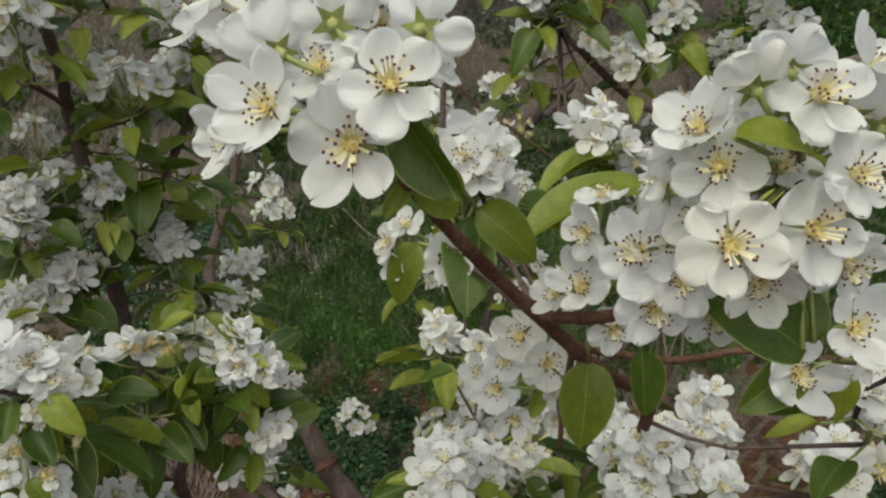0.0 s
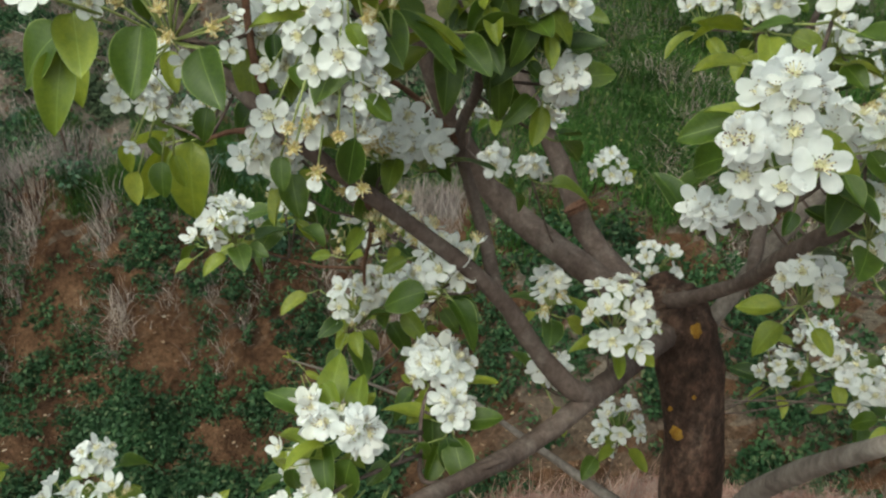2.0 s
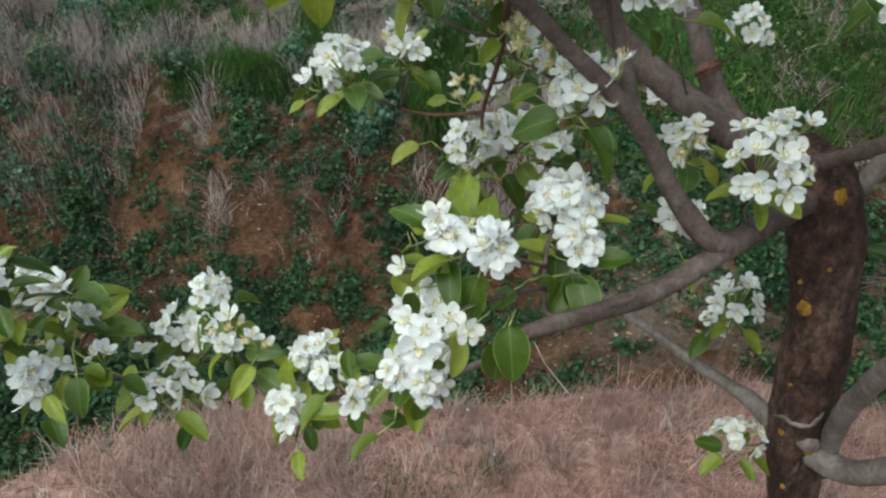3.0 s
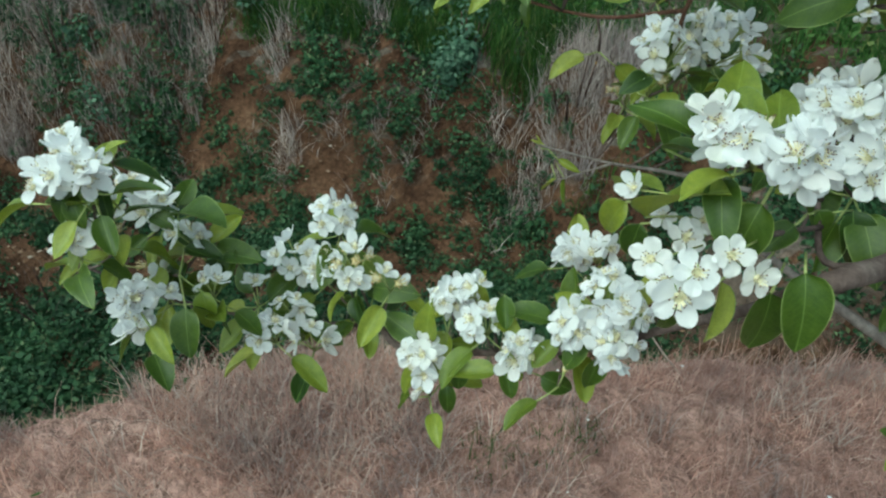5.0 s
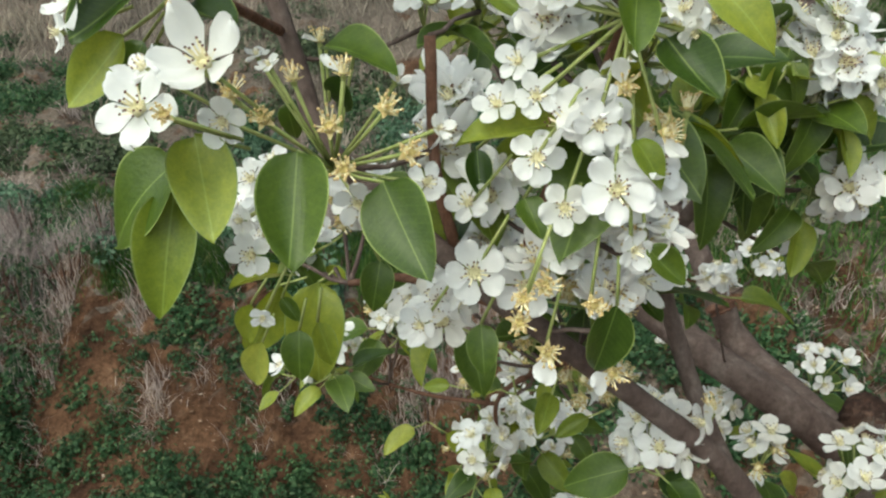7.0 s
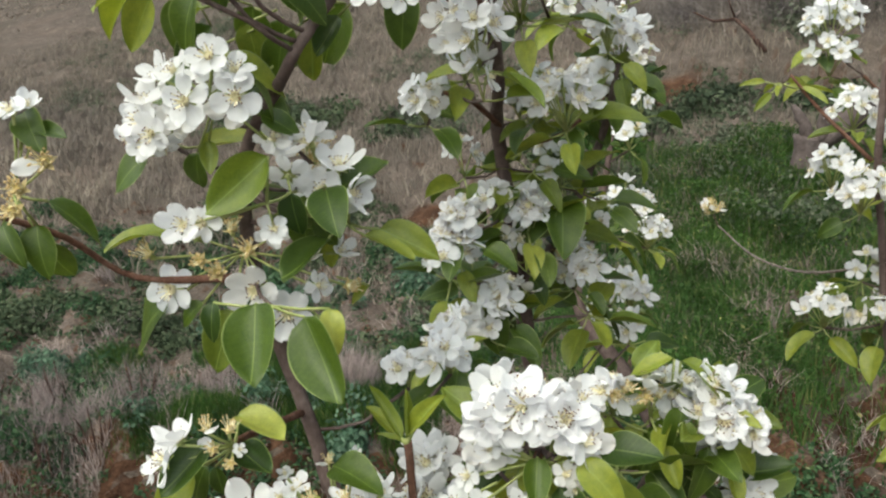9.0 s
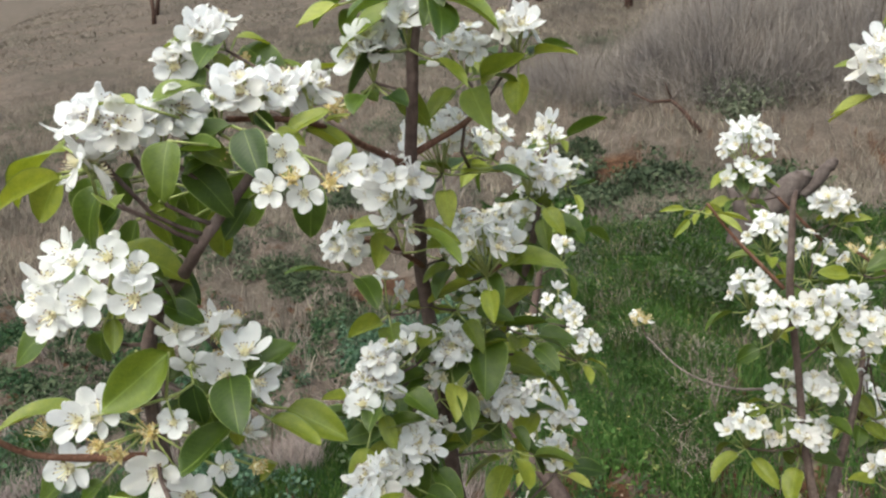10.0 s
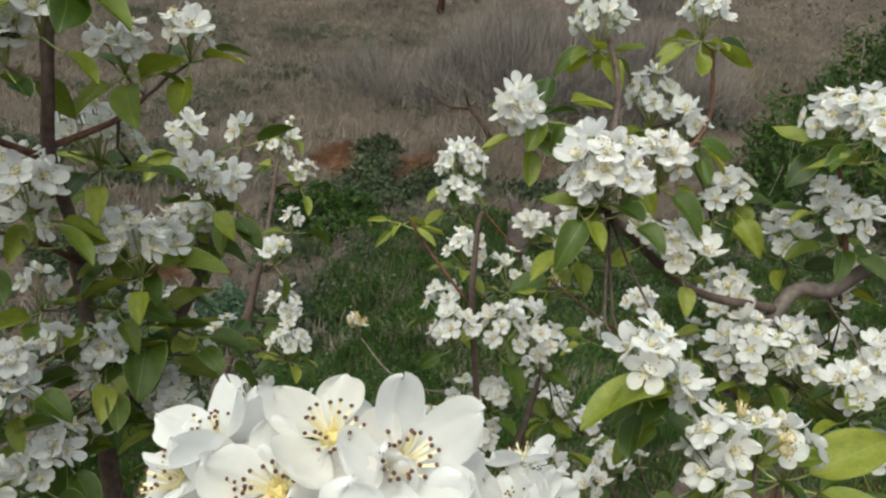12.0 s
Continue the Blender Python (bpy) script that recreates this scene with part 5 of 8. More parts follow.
limb("limb", [(-0.0136, 0.77, 0.9149, 0.0165), (-0.1323, 0.92, 0.9377, 0.0165), (-0.168, 0.929, 0.988, 0.015), (-0.2014, 0.95, 1.0406, 0.0135), (-0.2719, 0.98, 1.1371, 0.0112), (-0.3482, 1.03, 1.2289, 0.0085), (-0.3239, 1.08, 1.346, 0.0065), (-0.3128, 1.12, 1.4553, 0.0034), (-0.3248, 1.22, 1.587, 0.0026)], label='limb with an old pruning knot')
limb("twig", [(-0.245, 0.42, 1.175, 0.0029), (-0.3, 0.55, 1.08, 0.0024), (-0.346, 0.633, 0.994, 0.0021), (-0.3352, 0.62, 0.9466, 0.0016)], bark=TWIG, sides=6)
limb("twig", [(-0.346, 0.633, 0.994, 0.0021), (-0.4351, 0.68, 0.9564, 0.0018), (-0.5326, 0.71, 0.9467, 0.0014), (-0.5579, 0.71, 0.96, 0.0012)], bark=TWIG, sides=6)
limb("twig", [(-0.2482, 0.56, 0.8929, 0.0021), (-0.328, 0.62, 0.8538, 0.0019), (-0.3962, 0.67, 0.8168, 0.0016), (-0.489, 0.7, 0.7952, 0.0012)], bark=GREY_WOOD, sides=6, label='thin grey twig with green buds')
limb("twig", [(-0.3874, 0.66, 0.8235, 0.0014), (-0.4241, 0.67, 0.794, 0.0011), (-0.4548, 0.68, 0.7687, 0.001)], bark=GREY_WOOD, sides=6)
bouquet((-0.475, 0.7, 0.7956), [
    ],
    [((-0.4815, 0.7, 0.7919), (-0.4912, 0.7, 0.806), (0.2943, -0.5845, 0.8135), 2, 1.0),
     ((-0.4746, 0.7, 0.7929), (-0.4962, 0.7, 0.7956), (0.0355, -0.1572, 0.8331), 2, 0),
     ((-0.4559, 0.69, 0.7911), (-0.4291, 0.69, 0.785), (-0.1107, 0.0795, 0.884), 2, 1.0),
     ((-0.4423, 0.68, 0.777), (-0.4347, 0.68, 0.7502), (0.3279, -0.6306, 0.7313), 2, 1.1),
     ((-0.4517, 0.68, 0.7713), (-0.4688, 0.68, 0.7543), (-0.0376, -0.0388, 0.8585), 2, 0)], spur=False)
limb("twig", [(-0.271, 0.385, 1.212, 0.0027), (-0.3273, 0.4, 1.2117, 0.0022), (-0.366, 0.413, 1.197, 0.0018)], bark=TWIG, sides=6)
limb("twig", [(-0.3935, 0.41, 1.3219, 0.0024), (-0.3842, 0.36, 1.3362, 0.0021), (-0.3799, 0.325, 1.344, 0.0018)], bark=TWIG, sides=6)
limb("twig", [(0.0551, 0.27, 1.4069, 0.0018), (0.0951, 0.27, 1.4012, 0.0016), (0.122, 0.265, 1.4076, 0.0014), (0.1551, 0.26, 1.4056, 0.0013), (0.1814, 0.26, 1.4035, 0.0012)], bark=TWIG, sides=6)
limb("twig", [(-0.3244, 0.66, 1.4652, 0.0024), (-0.2863, 0.655, 1.4746, 0.0019), (-0.2645, 0.65, 1.4882, 0.0016)], bark=TWIG, sides=6)
limb("twig", [(-0.3349, 0.655, 1.4859, 0.0026), (-0.3442, 0.61, 1.5077, 0.0021), (-0.3596, 0.59, 1.515, 0.0016)], bark=TWIG, sides=6)
limb("twig", [(-0.13, 0.44, 0.96, 0.0024), (-0.1812, 0.4, 0.9497, 0.0021), (-0.1971, 0.42, 0.9617, 0.0019), (-0.2062, 0.45, 0.9851, 0.0017), (-0.2013, 0.475, 0.9983, 0.0014)], bark=BARK, sides=7)
limb("twig", [(-0.1948, 0.415, 0.9618, 0.0018), (-0.2178, 0.36, 0.9784, 0.0016), (-0.2378, 0.33, 0.9743, 0.0014), (-0.2462, 0.32, 0.9624, 0.0012)], bark=BARK, sides=7)
limb("twig", [(-0.2, 0.43, 0.9706, 0.0018), (-0.2236, 0.38, 1.0035, 0.0016), (-0.2452, 0.36, 1.0158, 0.0013)], bark=BARK, sides=7)
limb("twig", [(0.098, 0.51, 1.2, 0.0024), (0.0519, 0.45, 1.2145, 0.0021), (0.0223, 0.425, 1.2447, 0.0018), (-0.0034, 0.4, 1.2624, 0.0014)], bark=BARK, sides=7)
limb("knot", [(-0.1631, 0.9269, 0.9807, 0.014), (-0.1658, 0.9281, 0.9848, 0.0175), (-0.1691, 0.9295, 0.9896, 0.0178), (-0.1723, 0.9309, 0.9945, 0.0135)], bark=TWIG, sides=12, rough=0.3, label='swollen ring of an old pruning knot')
cluster(-0.333, 0.425, 1.615, 0.015, 5, leaves=0)
cluster(-0.339, 0.400, 1.615, 0.013, 4, leaves=0)
cluster(-0.320, 0.430, 1.617, 0.010, 3, leaves=0)
cluster(-0.381, 0.335, 1.597, 0.015, 6, leaves=1)
cluster(-0.368, 0.340, 1.598, 0.011, 4, leaves=0)
cluster(-0.363, 0.355, 1.600, 0.012, 4, leaves=1)
cluster(-0.357, 0.370, 1.605, 0.011, 4, leaves=0)
cluster(-0.350, 0.385, 1.609, 0.011, 3, leaves=1)
cluster(-0.381, 0.330, 1.578, 0.008, 3, leaves=1)
cluster(-0.429, 0.490, 1.663, 0.015, 5, leaves=1)
cluster(-0.443, 0.485, 1.647, 0.013, 4, leaves=1, shed=0.2)
cluster(-0.419, 0.500, 1.671, 0.009, 2, leaves=1)
cluster(-0.408, 0.535, 1.642, 0.010, 2, leaves=2, shed=0.5)
cluster(-0.377, 0.550, 1.632, 0.007, 2, leaves=0)
bouquet((-0.422, 0.5, 1.639), [
    ((-0.4148, 0.52, 1.648), (0.4108, -0.6706, 0.5581), 0.89, "shed")],
    [((-0.4316, 0.485, 1.663), (-0.4539, 0.479, 1.659), (0.1387, -0.4105, 0.838), True, 0),
     ((-0.4206, 0.52, 1.666), (-0.4016, 0.535, 1.67), (0.1254, -0.3582, 0.8837), True, 0),
     ((-0.4207, 0.53, 1.662), (-0.3865, 0.53, 1.639), (0.4108, -0.6706, 0.5581), False, 0),
     ((-0.3974, 0.54, 1.65), (-0.3765, 0.548, 1.643), (0.1387, -0.4105, 0.838), True, 0),
     ((-0.4173, 0.5, 1.642), (-0.4061, 0.51, 1.63), (0.2447, -0.8289, 0.4723), False, 0),
     ((-0.4207, 0.49, 1.65), (-0.4062, 0.5, 1.641), (0.1917, -0.6197, 0.6551), True, 0),
     ((-0.4279, 0.49, 1.643), (-0.4347, 0.48, 1.626), (0.2447, -0.8289, 0.4723), False, 0),
     ((-0.4217, 0.52, 1.649), (-0.411, 0.53, 1.63), (0.2712, -0.9335, 0.3809), False, 0)])
bouquet((-0.3663, 0.53, 1.613), [
    ((-0.3654, 0.554, 1.617), (0.6712, -0.5201, 0.2427), 1.12, "shed"),
    ((-0.3611, 0.556, 1.613), (0.7386, -0.432, -0.1668), 0.84, "shed")],
    [((-0.3142, 0.44, 1.6), (-0.3016, 0.445, 1.602), (0.1117, -0.3146, 0.8298), True, 0)])
bouquet((-0.3092, 0.4, 1.581), [
    ((-0.3134, 0.388, 1.582), (0.2211, -0.9815, -0.0162), 0.66, "open"),
    ((-0.296, 0.418, 1.574), (0.7319, -0.572, 0.0461), 0.74, "open"),
    ((-0.3083, 0.365, 1.565), (0.063, -0.9781, -0.066), 0.62, "open"),
    ((-0.2978, 0.38, 1.562), (0.4, -0.8842, -0.0757), 0.62, "open"),
    ((-0.3424, 0.375, 1.583), (0.366, -0.9326, 0.0792), 0.79, "shed"),
    ((-0.3013, 0.375, 1.569), (0.2442, -0.8375, 0.3727), 0.69, "shed"),
    ((-0.2935, 0.4, 1.566), (0.5326, -0.7657, 0.2647), 0.82, "shed")],
    [((-0.3382, 0.332, 1.588), (-0.3372, 0.32, 1.565), (0.3186, -0.933, 0.23), False, 0),
     ((-0.3269, 0.375, 1.594), (-0.3122, 0.362, 1.572), (0.3668, -0.9196, 0.2286), False, 0),
     ((-0.3213, 0.41, 1.593), (-0.3018, 0.42, 1.603), (0.2052, -0.6677, 0.6592), True, 0),
     ((-0.3226, 0.43, 1.595), (-0.2986, 0.458, 1.579), (0.1387, -0.4105, 0.838), True, 0),
     ((-0.3333, 0.375, 1.596), (-0.3578, 0.36, 1.583), (0.1652, -0.5151, 0.7466), False, 0),
     ((-0.335, 0.4, 1.604), (-0.3268, 0.405, 1.594), (0.2442, -0.8375, 0.3727), False, 0),
     ((-0.3563, 0.335, 1.605), (-0.3757, 0.33, 1.609), (0.1254, -0.3582, 0.8837), True, 0),
     ((-0.3599, 0.35, 1.607), (-0.3411, 0.358, 1.621), (0.1519, -0.4628, 0.7923), True, 0),
     ((-0.347, 0.36, 1.587), (-0.3293, 0.37, 1.578), (0.2182, -0.7243, 0.5637), False, 0),
     ((-0.3456, 0.37, 1.579), (-0.3529, 0.36, 1.574), (0.2182, -0.7243, 0.5637), False, 0),
     ((-0.3268, 0.405, 1.594), (-0.3114, 0.41, 1.587), (0.2182, -0.7243, 0.5637), True, 0),
     ((-0.3758, 0.35, 1.572), (-0.3854, 0.35, 1.558), (0.2707, -0.9421, 0.2812), False, 0),
     ((-0.3474, 0.39, 1.571), (-0.3701, 0.4, 1.555), (0.2721, -0.9162, 0.5801), False, 0),
     ((-0.3033, 0.4, 1.567), (-0.3083, 0.4, 1.537), (0.2702, -0.9508, 0.1816), False, 0),
     ((-0.3996, 0.36, 1.562), (-0.4328, 0.37, 1.546), (0.1647, -0.5238, 0.6469), False, 0),
     ((-0.3575, 0.37, 1.576), (-0.3332, 0.37, 1.558), (0.2187, -0.7157, 0.6633), False, 0),
     ((-0.393, 0.35, 1.568), (-0.4075, 0.34, 1.542), (0.2182, -0.7243, 0.5637), False, 0),
     ((-0.3909, 0.38, 1.521), (-0.3647, 0.38, 1.504), (0.1387, -0.4105, 0.838), False, 0),
     ((-0.3482, 0.41, 1.558), (-0.3577, 0.4, 1.536), (0.2712, -0.9335, 0.3809), False, 0),
     ((-0.3995, 0.4, 1.558), (-0.3978, 0.4, 1.531), (0.2707, -0.9421, 0.2812), False, 0),
     ((-0.4156, 0.4, 1.548), (-0.4252, 0.4, 1.526), (0.2707, -0.9421, 0.2812), False, 0),
     ((-0.3778, 0.4, 1.549), (-0.3953, 0.41, 1.521), (0.2707, -0.9421, 0.2812), False, 0),
     ((-0.3666, 0.41, 1.554), (-0.372, 0.42, 1.526), (0.2707, -0.9421, 0.2812), False, 0)])
bouquet((-0.4246, 0.385, 1.579), [
    ],
    [((-0.4545, 0.388, 1.576), (-0.4816, 0.389, 1.545), (0.5847, -0.6794, 0.4319), True, 0),
     ((-0.4527, 0.39, 1.59), (-0.5077, 0.393, 1.575), (0.3886, -0.3439, 0.8779), True, 0),
     ((-0.4253, 0.385, 1.571), (-0.4475, 0.38, 1.543), (0.5845, -0.6612, 0.5302), False, 0),
     ((-0.4251, 0.4, 1.558), (-0.4487, 0.4, 1.535), (0.5242, -0.8051, 0.455), False, 0),
     ((-0.379, 0.36, 1.578), (-0.395, 0.36, 1.562), (0.2681, -0.6498, 0.6292), False, 0),
     ((-0.3802, 0.4, 1.583), (-0.367, 0.42, 1.559), (0.1138, -0.845, 0.4615), False, 0),
     ((-0.3705, 0.46, 1.571), (-0.4058, 0.478, 1.535), (0.4302, -0.8564, 0.3626), False, 0),
     ((-0.4027, 0.44, 1.563), (-0.4136, 0.45, 1.53), (0.336, -0.8895, 0.3685), False, 0),
     ((-0.4168, 0.43, 1.571), (-0.4267, 0.44, 1.537), (0.336, -0.8895, 0.3685), False, 0)], spur=False)
bouquet((-0.3844, 0.34, 1.518), [
    ((-0.373, 0.329, 1.536), (0.2712, -0.9335, 0.3809), 0.71, "open"),
    ((-0.3862, 0.325, 1.516), (0.0772, -1.013, 0.0876), 0.81, "open"),
    ((-0.3618, 0.331, 1.517), (0.4619, -0.9144, -0.0232), 0.80, "open"),
    ((-0.4034, 0.34, 1.531), (-0.194, -0.7357, 0.5667), 0.68, "open"),
    ((-0.3641, 0.335, 1.529), (0.3578, -0.4615, 0.741), 0.65, "open"),
    ((-0.3638, 0.36, 1.495), (0.3722, -0.1641, 0.5143), 0.61, "open")],
    [((-0.3695, 0.35, 1.528), (-0.3573, 0.37, 1.509), (0.1122, -0.3059, 0.9294), False, 0),
     ((-0.3949, 0.36, 1.536), (-0.3594, 0.37, 1.527), (0.1382, -0.4192, 0.7384), True, 0),
     ((-0.3696, 0.36, 1.508), (-0.3513, 0.37, 1.498), (0.1647, -0.5238, 0.6469), False, 0)])
cluster(-0.344, 0.385, 1.469, 0.018, 6, leaves=2, shed=0.45)
cluster(-0.351, 0.380, 1.489, 0.009, 2, leaves=1)
cluster(-0.356, 0.360, 1.471, 0.006, 1, leaves=1)
bouquet((-0.3603, 0.345, 1.465), [
    ((-0.3918, 0.335, 1.456), (0.0772, -1.013, 0.0876), 0.63, "open"),
    ((-0.3606, 0.35, 1.451), (0.3405, -0.8107, 0.3699), 0.52, "open"),
    ((-0.4002, 0.33, 1.456), (0.2707, -0.9421, 0.2812), 0.67, "open")],
    [((-0.3569, 0.345, 1.488), (-0.388, 0.335, 1.461), (0.4633, -0.8885, 0.2757), True, 0),
     ((-0.3558, 0.36, 1.468), (-0.3541, 0.36, 1.445), (0.2707, -0.9421, 0.2812), False, 0),
     ((-0.3888, 0.36, 1.484), (-0.3903, 0.36, 1.466), (0.2712, -0.9335, 0.3809), False, 0),
     ((-0.3552, 0.38, 1.452), (-0.3459, 0.385, 1.435), (0.2712, -0.9335, 0.3809), False, 0)])
bouquet((-0.4114, 0.39, 1.429), [
    ((-0.4542, 0.375, 1.408), (0.1761, -1.005, 0.0952), 0.96, "open"),
    ((-0.3987, 0.38, 1.409), (0.3608, -0.9145, 0.1832), 0.96, "open"),
    ((-0.3814, 0.385, 1.395), (0.4577, -0.9166, -0.0183), 0.99, "open"),
    ((-0.3629, 0.39, 1.411), (0.8294, -0.1691, 0.2521), 0.60, "open"),
    ((-0.4347, 0.38, 1.441), (-0.0764, -0.5235, 0.8125), 0.87, "open"),
    ((-0.386, 0.385, 1.442), (0.4831, -0.309, 0.7818), 0.70, "open"),
    ((-0.3528, 0.4, 1.429), (0.7305, -0.1481, 0.5518), 0.55, "open"),
    ((-0.3668, 0.39, 1.428), (0.2052, -0.4352, 0.6989), 0.55, "open"),
    ((-0.3922, 0.37, 1.435), (0.3551, -0.8577, 0.4777), 0.88, "shed"),
    ((-0.4153, 0.37, 1.421), (0.3551, -0.8577, 0.4777), 0.90, "shed"),
    ((-0.4633, 0.37, 1.43), (-0.2971, -0.5225, 0.7062), 0.93, "shed"),
    ((-0.4102, 0.38, 1.444), (0.1293, -0.2144, 0.8587), 0.82, "shed"),
    ((-0.3482, 0.4, 1.409), (0.7759, -0.3341, 0.0792), 0.82, "shed"),
    ((-0.4179, 0.36, 1.43), (0.3551, -0.8577, 0.4777), 0.79, "shed")],
    [((-0.4161, 0.38, 1.397), (-0.4276, 0.37, 1.359), (0.357, -0.8767, 0.3795), False, 0),
     ((-0.4364, 0.38, 1.399), (-0.4502, 0.37, 1.391), (0.2792, -0.637, 0.6374), False, 0),
     ((-0.3637, 0.4, 1.384), (-0.363, 0.41, 1.369), (0.5435, -0.8051, 0.3693), True, 0),
     ((-0.4574, 0.38, 1.401), (-0.5037, 0.37, 1.375), (0.2052, -0.4352, 0.6989), False, 0),
     ((-0.4516, 0.38, 1.44), (-0.4852, 0.36, 1.447), (0.1274, -0.1955, 0.9568), True, 0),
     ((-0.3766, 0.39, 1.461), (-0.3581, 0.38, 1.436), (0.5435, -0.8051, 0.3693), False, 0),
     ((-0.3973, 0.4, 1.474), (-0.4149, 0.37, 1.454), (0.3533, -0.8388, 0.5759), True, 0),
     ((-0.3617, 0.4, 1.446), (-0.3567, 0.4, 1.419), (0.6367, -0.7694, 0.3642), True, 0),
     ((-0.3407, 0.41, 1.407), (-0.3568, 0.41, 1.395), (0.2071, -0.4541, 0.6008), True, 0)])
cluster(-0.349, 0.400, 1.463, 0.016, 6, shed=0.3, leaves=2)
cluster(-0.372, 0.410, 1.484, 0.012, 4, shed=0.2, leaves=1, buds=2)
bouquet((-0.4894, 0.31, 1.474), [
    ((-0.4699, 0.3, 1.516), (0.0548, -0.5981, 0.7275), 0.60, "open"),
    ((-0.464, 0.31, 1.49), (0.5416, -0.7862, 0.4675), 0.96, "shed"),
    ((-0.4724, 0.3, 1.478), (0.3551, -0.8577, 0.4777), 0.95, "shed"),
    ((-0.4785, 0.3, 1.467), (0.3608, -0.9145, 0.1832), 0.96, "shed"),
    ((-0.47, 0.31, 1.518), (0.485, -0.3279, 0.6836), 0.44, "open")],
    [((-0.4725, 0.31, 1.515), (-0.4582, 0.3, 1.499), (0.3551, -0.8577, 0.4777), False, 0),
     ((-0.4778, 0.32, 1.469), (-0.4609, 0.34, 1.446), (0.1293, -0.2144, 0.8587), False, 0),
     ((-0.4886, 0.32, 1.456), (-0.4821, 0.31, 1.431), (0.3589, -0.8956, 0.2813), False, 0),
     ((-0.5011, 0.31, 1.458), (-0.4879, 0.3, 1.443), (0.357, -0.8767, 0.3795), False, 0),
     ((-0.4986, 0.33, 1.444), (-0.4934, 0.34, 1.418), (0.3191, -0.7663, 0.4594), False, 0),
     ((-0.4666, 0.31, 1.506), (-0.4488, 0.31, 1.503), (0.2792, -0.637, 0.6374), False, 0)])
cluster(-0.450, 0.375, 1.502, 0.021, 6, (0.2258, -0.802, 0.4645), leaves=3)
bouquet((-0.4164, 0.385, 1.517), [
    ((-0.4198, 0.38, 1.534), (0.3153, -0.7284, 0.6557), 0.73, "open"),
    ((-0.3975, 0.375, 1.514), (0.454, -0.8787, 0.178), 0.91, "open"),
    ((-0.4483, 0.38, 1.531), (-0.1678, -0.5782, 0.7194), 0.70, "open"),
    ((-0.4247, 0.37, 1.51), (0.2656, -0.9313, 0.2864), 0.77, "open")],
    [((-0.4031, 0.39, 1.529), (-0.3718, 0.4, 1.514), (0.1654, -0.3059, 0.877), False, 0),
     ((-0.4234, 0.385, 1.494), (-0.42, 0.38, 1.475), (0.357, -0.8767, 0.3795), True, 0),
     ((-0.4282, 0.38, 1.488), (-0.4355, 0.38, 1.465), (0.3589, -0.8956, 0.2813), False, 0)])
cluster(-0.346, 0.571, 1.718, 0.017, 5)
cluster(-0.339, 0.570, 1.700, 0.013, 3, leaves=1)
cluster(-0.301, 0.540, 1.673, 0.018, 4, leaves=2)
cluster(-0.332, 0.550, 1.654, 0.020, 6, leaves=4)
cluster(-0.275, 0.546, 1.720, 0.012, 3, leaves=4)
cluster(-0.291, 0.545, 1.708, 0.014, 2, leaves=6, leaf=0.055)
cluster(-0.284, 0.621, 1.661, 0.022, 6, leaves=5)
cluster(-0.250, 0.662, 1.679, 0.023, 7, leaves=5)
cluster(-0.311, 0.636, 1.594, 0.033, 8, leaves=4)
cluster(-0.288, 0.640, 1.589, 0.016, 3, leaves=2)
cluster(-0.323, 0.565, 1.557, 0.026, 7, leaves=3)
cluster(-0.322, 0.570, 1.527, 0.017, 3, leaves=1)
cluster(-0.376, 0.588, 1.511, 0.020, 6, leaves=3)
cluster(-0.343, 0.570, 1.570, 0.015, 3, leaves=1)
cluster(-0.275, 0.636, 1.505, 0.028, 8, leaves=3, shed=0.25)
cluster(-0.277, 0.756, 1.520, 0.023, 6)
cluster(-0.325, 0.680, 1.508, 0.018, 4, leaves=3)
cluster(-0.247, 0.737, 1.557, 0.026, 6, leaves=5)
cluster(-0.307, 0.800, 1.598, 0.021, 4, leaves=6)
cluster(-0.307, 0.770, 1.513, 0.017, 3, leaves=4)
cluster(-0.331, 1.230, 1.592, 0.034, 6, leaves=4)
cluster(-0.286, 1.200, 1.556, 0.026, 4, leaves=3)
cluster(-0.314, 1.250, 1.627, 0.016, 2, leaves=3, buds=2)
cluster(-0.280, 1.050, 1.453, 0.023, 4, leaves=3, shed=0.2)
cluster(-0.271, 1.100, 1.491, 0.018, 3, leaves=2)
cluster(-0.256, 1.055, 1.323, 0.033, 6, leaves=4)
cluster(-0.309, 1.231, 1.337, 0.035, 5, leaves=2)
cluster(-0.306, 1.060, 1.238, 0.034, 6, leaves=3)
cluster(-0.313, 1.050, 1.183, 0.040, 6, leaves=4)
cluster(-0.313, 0.660, 1.410, 0.022, 6, leaves=3)
cluster(-0.327, 0.660, 1.384, 0.018, 3, leaves=3)
cluster(-0.352, 0.597, 1.419, 0.019, 5, leaves=3)
cluster(-0.362, 0.588, 1.386, 0.022, 6, leaves=4)
cluster(-0.332, 0.610, 1.433, 0.012, 2, leaves=2)
cluster(-0.287, 0.721, 1.349, 0.027, 7, leaves=4, shed=0.1)
cluster(-0.329, 0.620, 1.348, 0.021, 5, leaves=3)
cluster(-0.292, 0.690, 1.449, 0.021, 2, leaves=6, leaf=0.05)
cluster(-0.312, 0.670, 1.463, 0.018, 0, leaves=6)
cluster(-0.263, 0.720, 1.433, 0.021, 0, leaves=6)
cluster(-0.270, 0.800, 1.384, 0.018, 2, leaves=5)
cluster(-0.246, 0.790, 1.607, 0.014, 2, leaves=3)
cluster(-0.373, 0.660, 1.462, 0.023, 3, leaves=4)
cluster(-0.354, 0.620, 1.548, 0.026, 6, leaves=4)
cluster(-0.301, 0.660, 1.512, 0.023, 5, leaves=4)
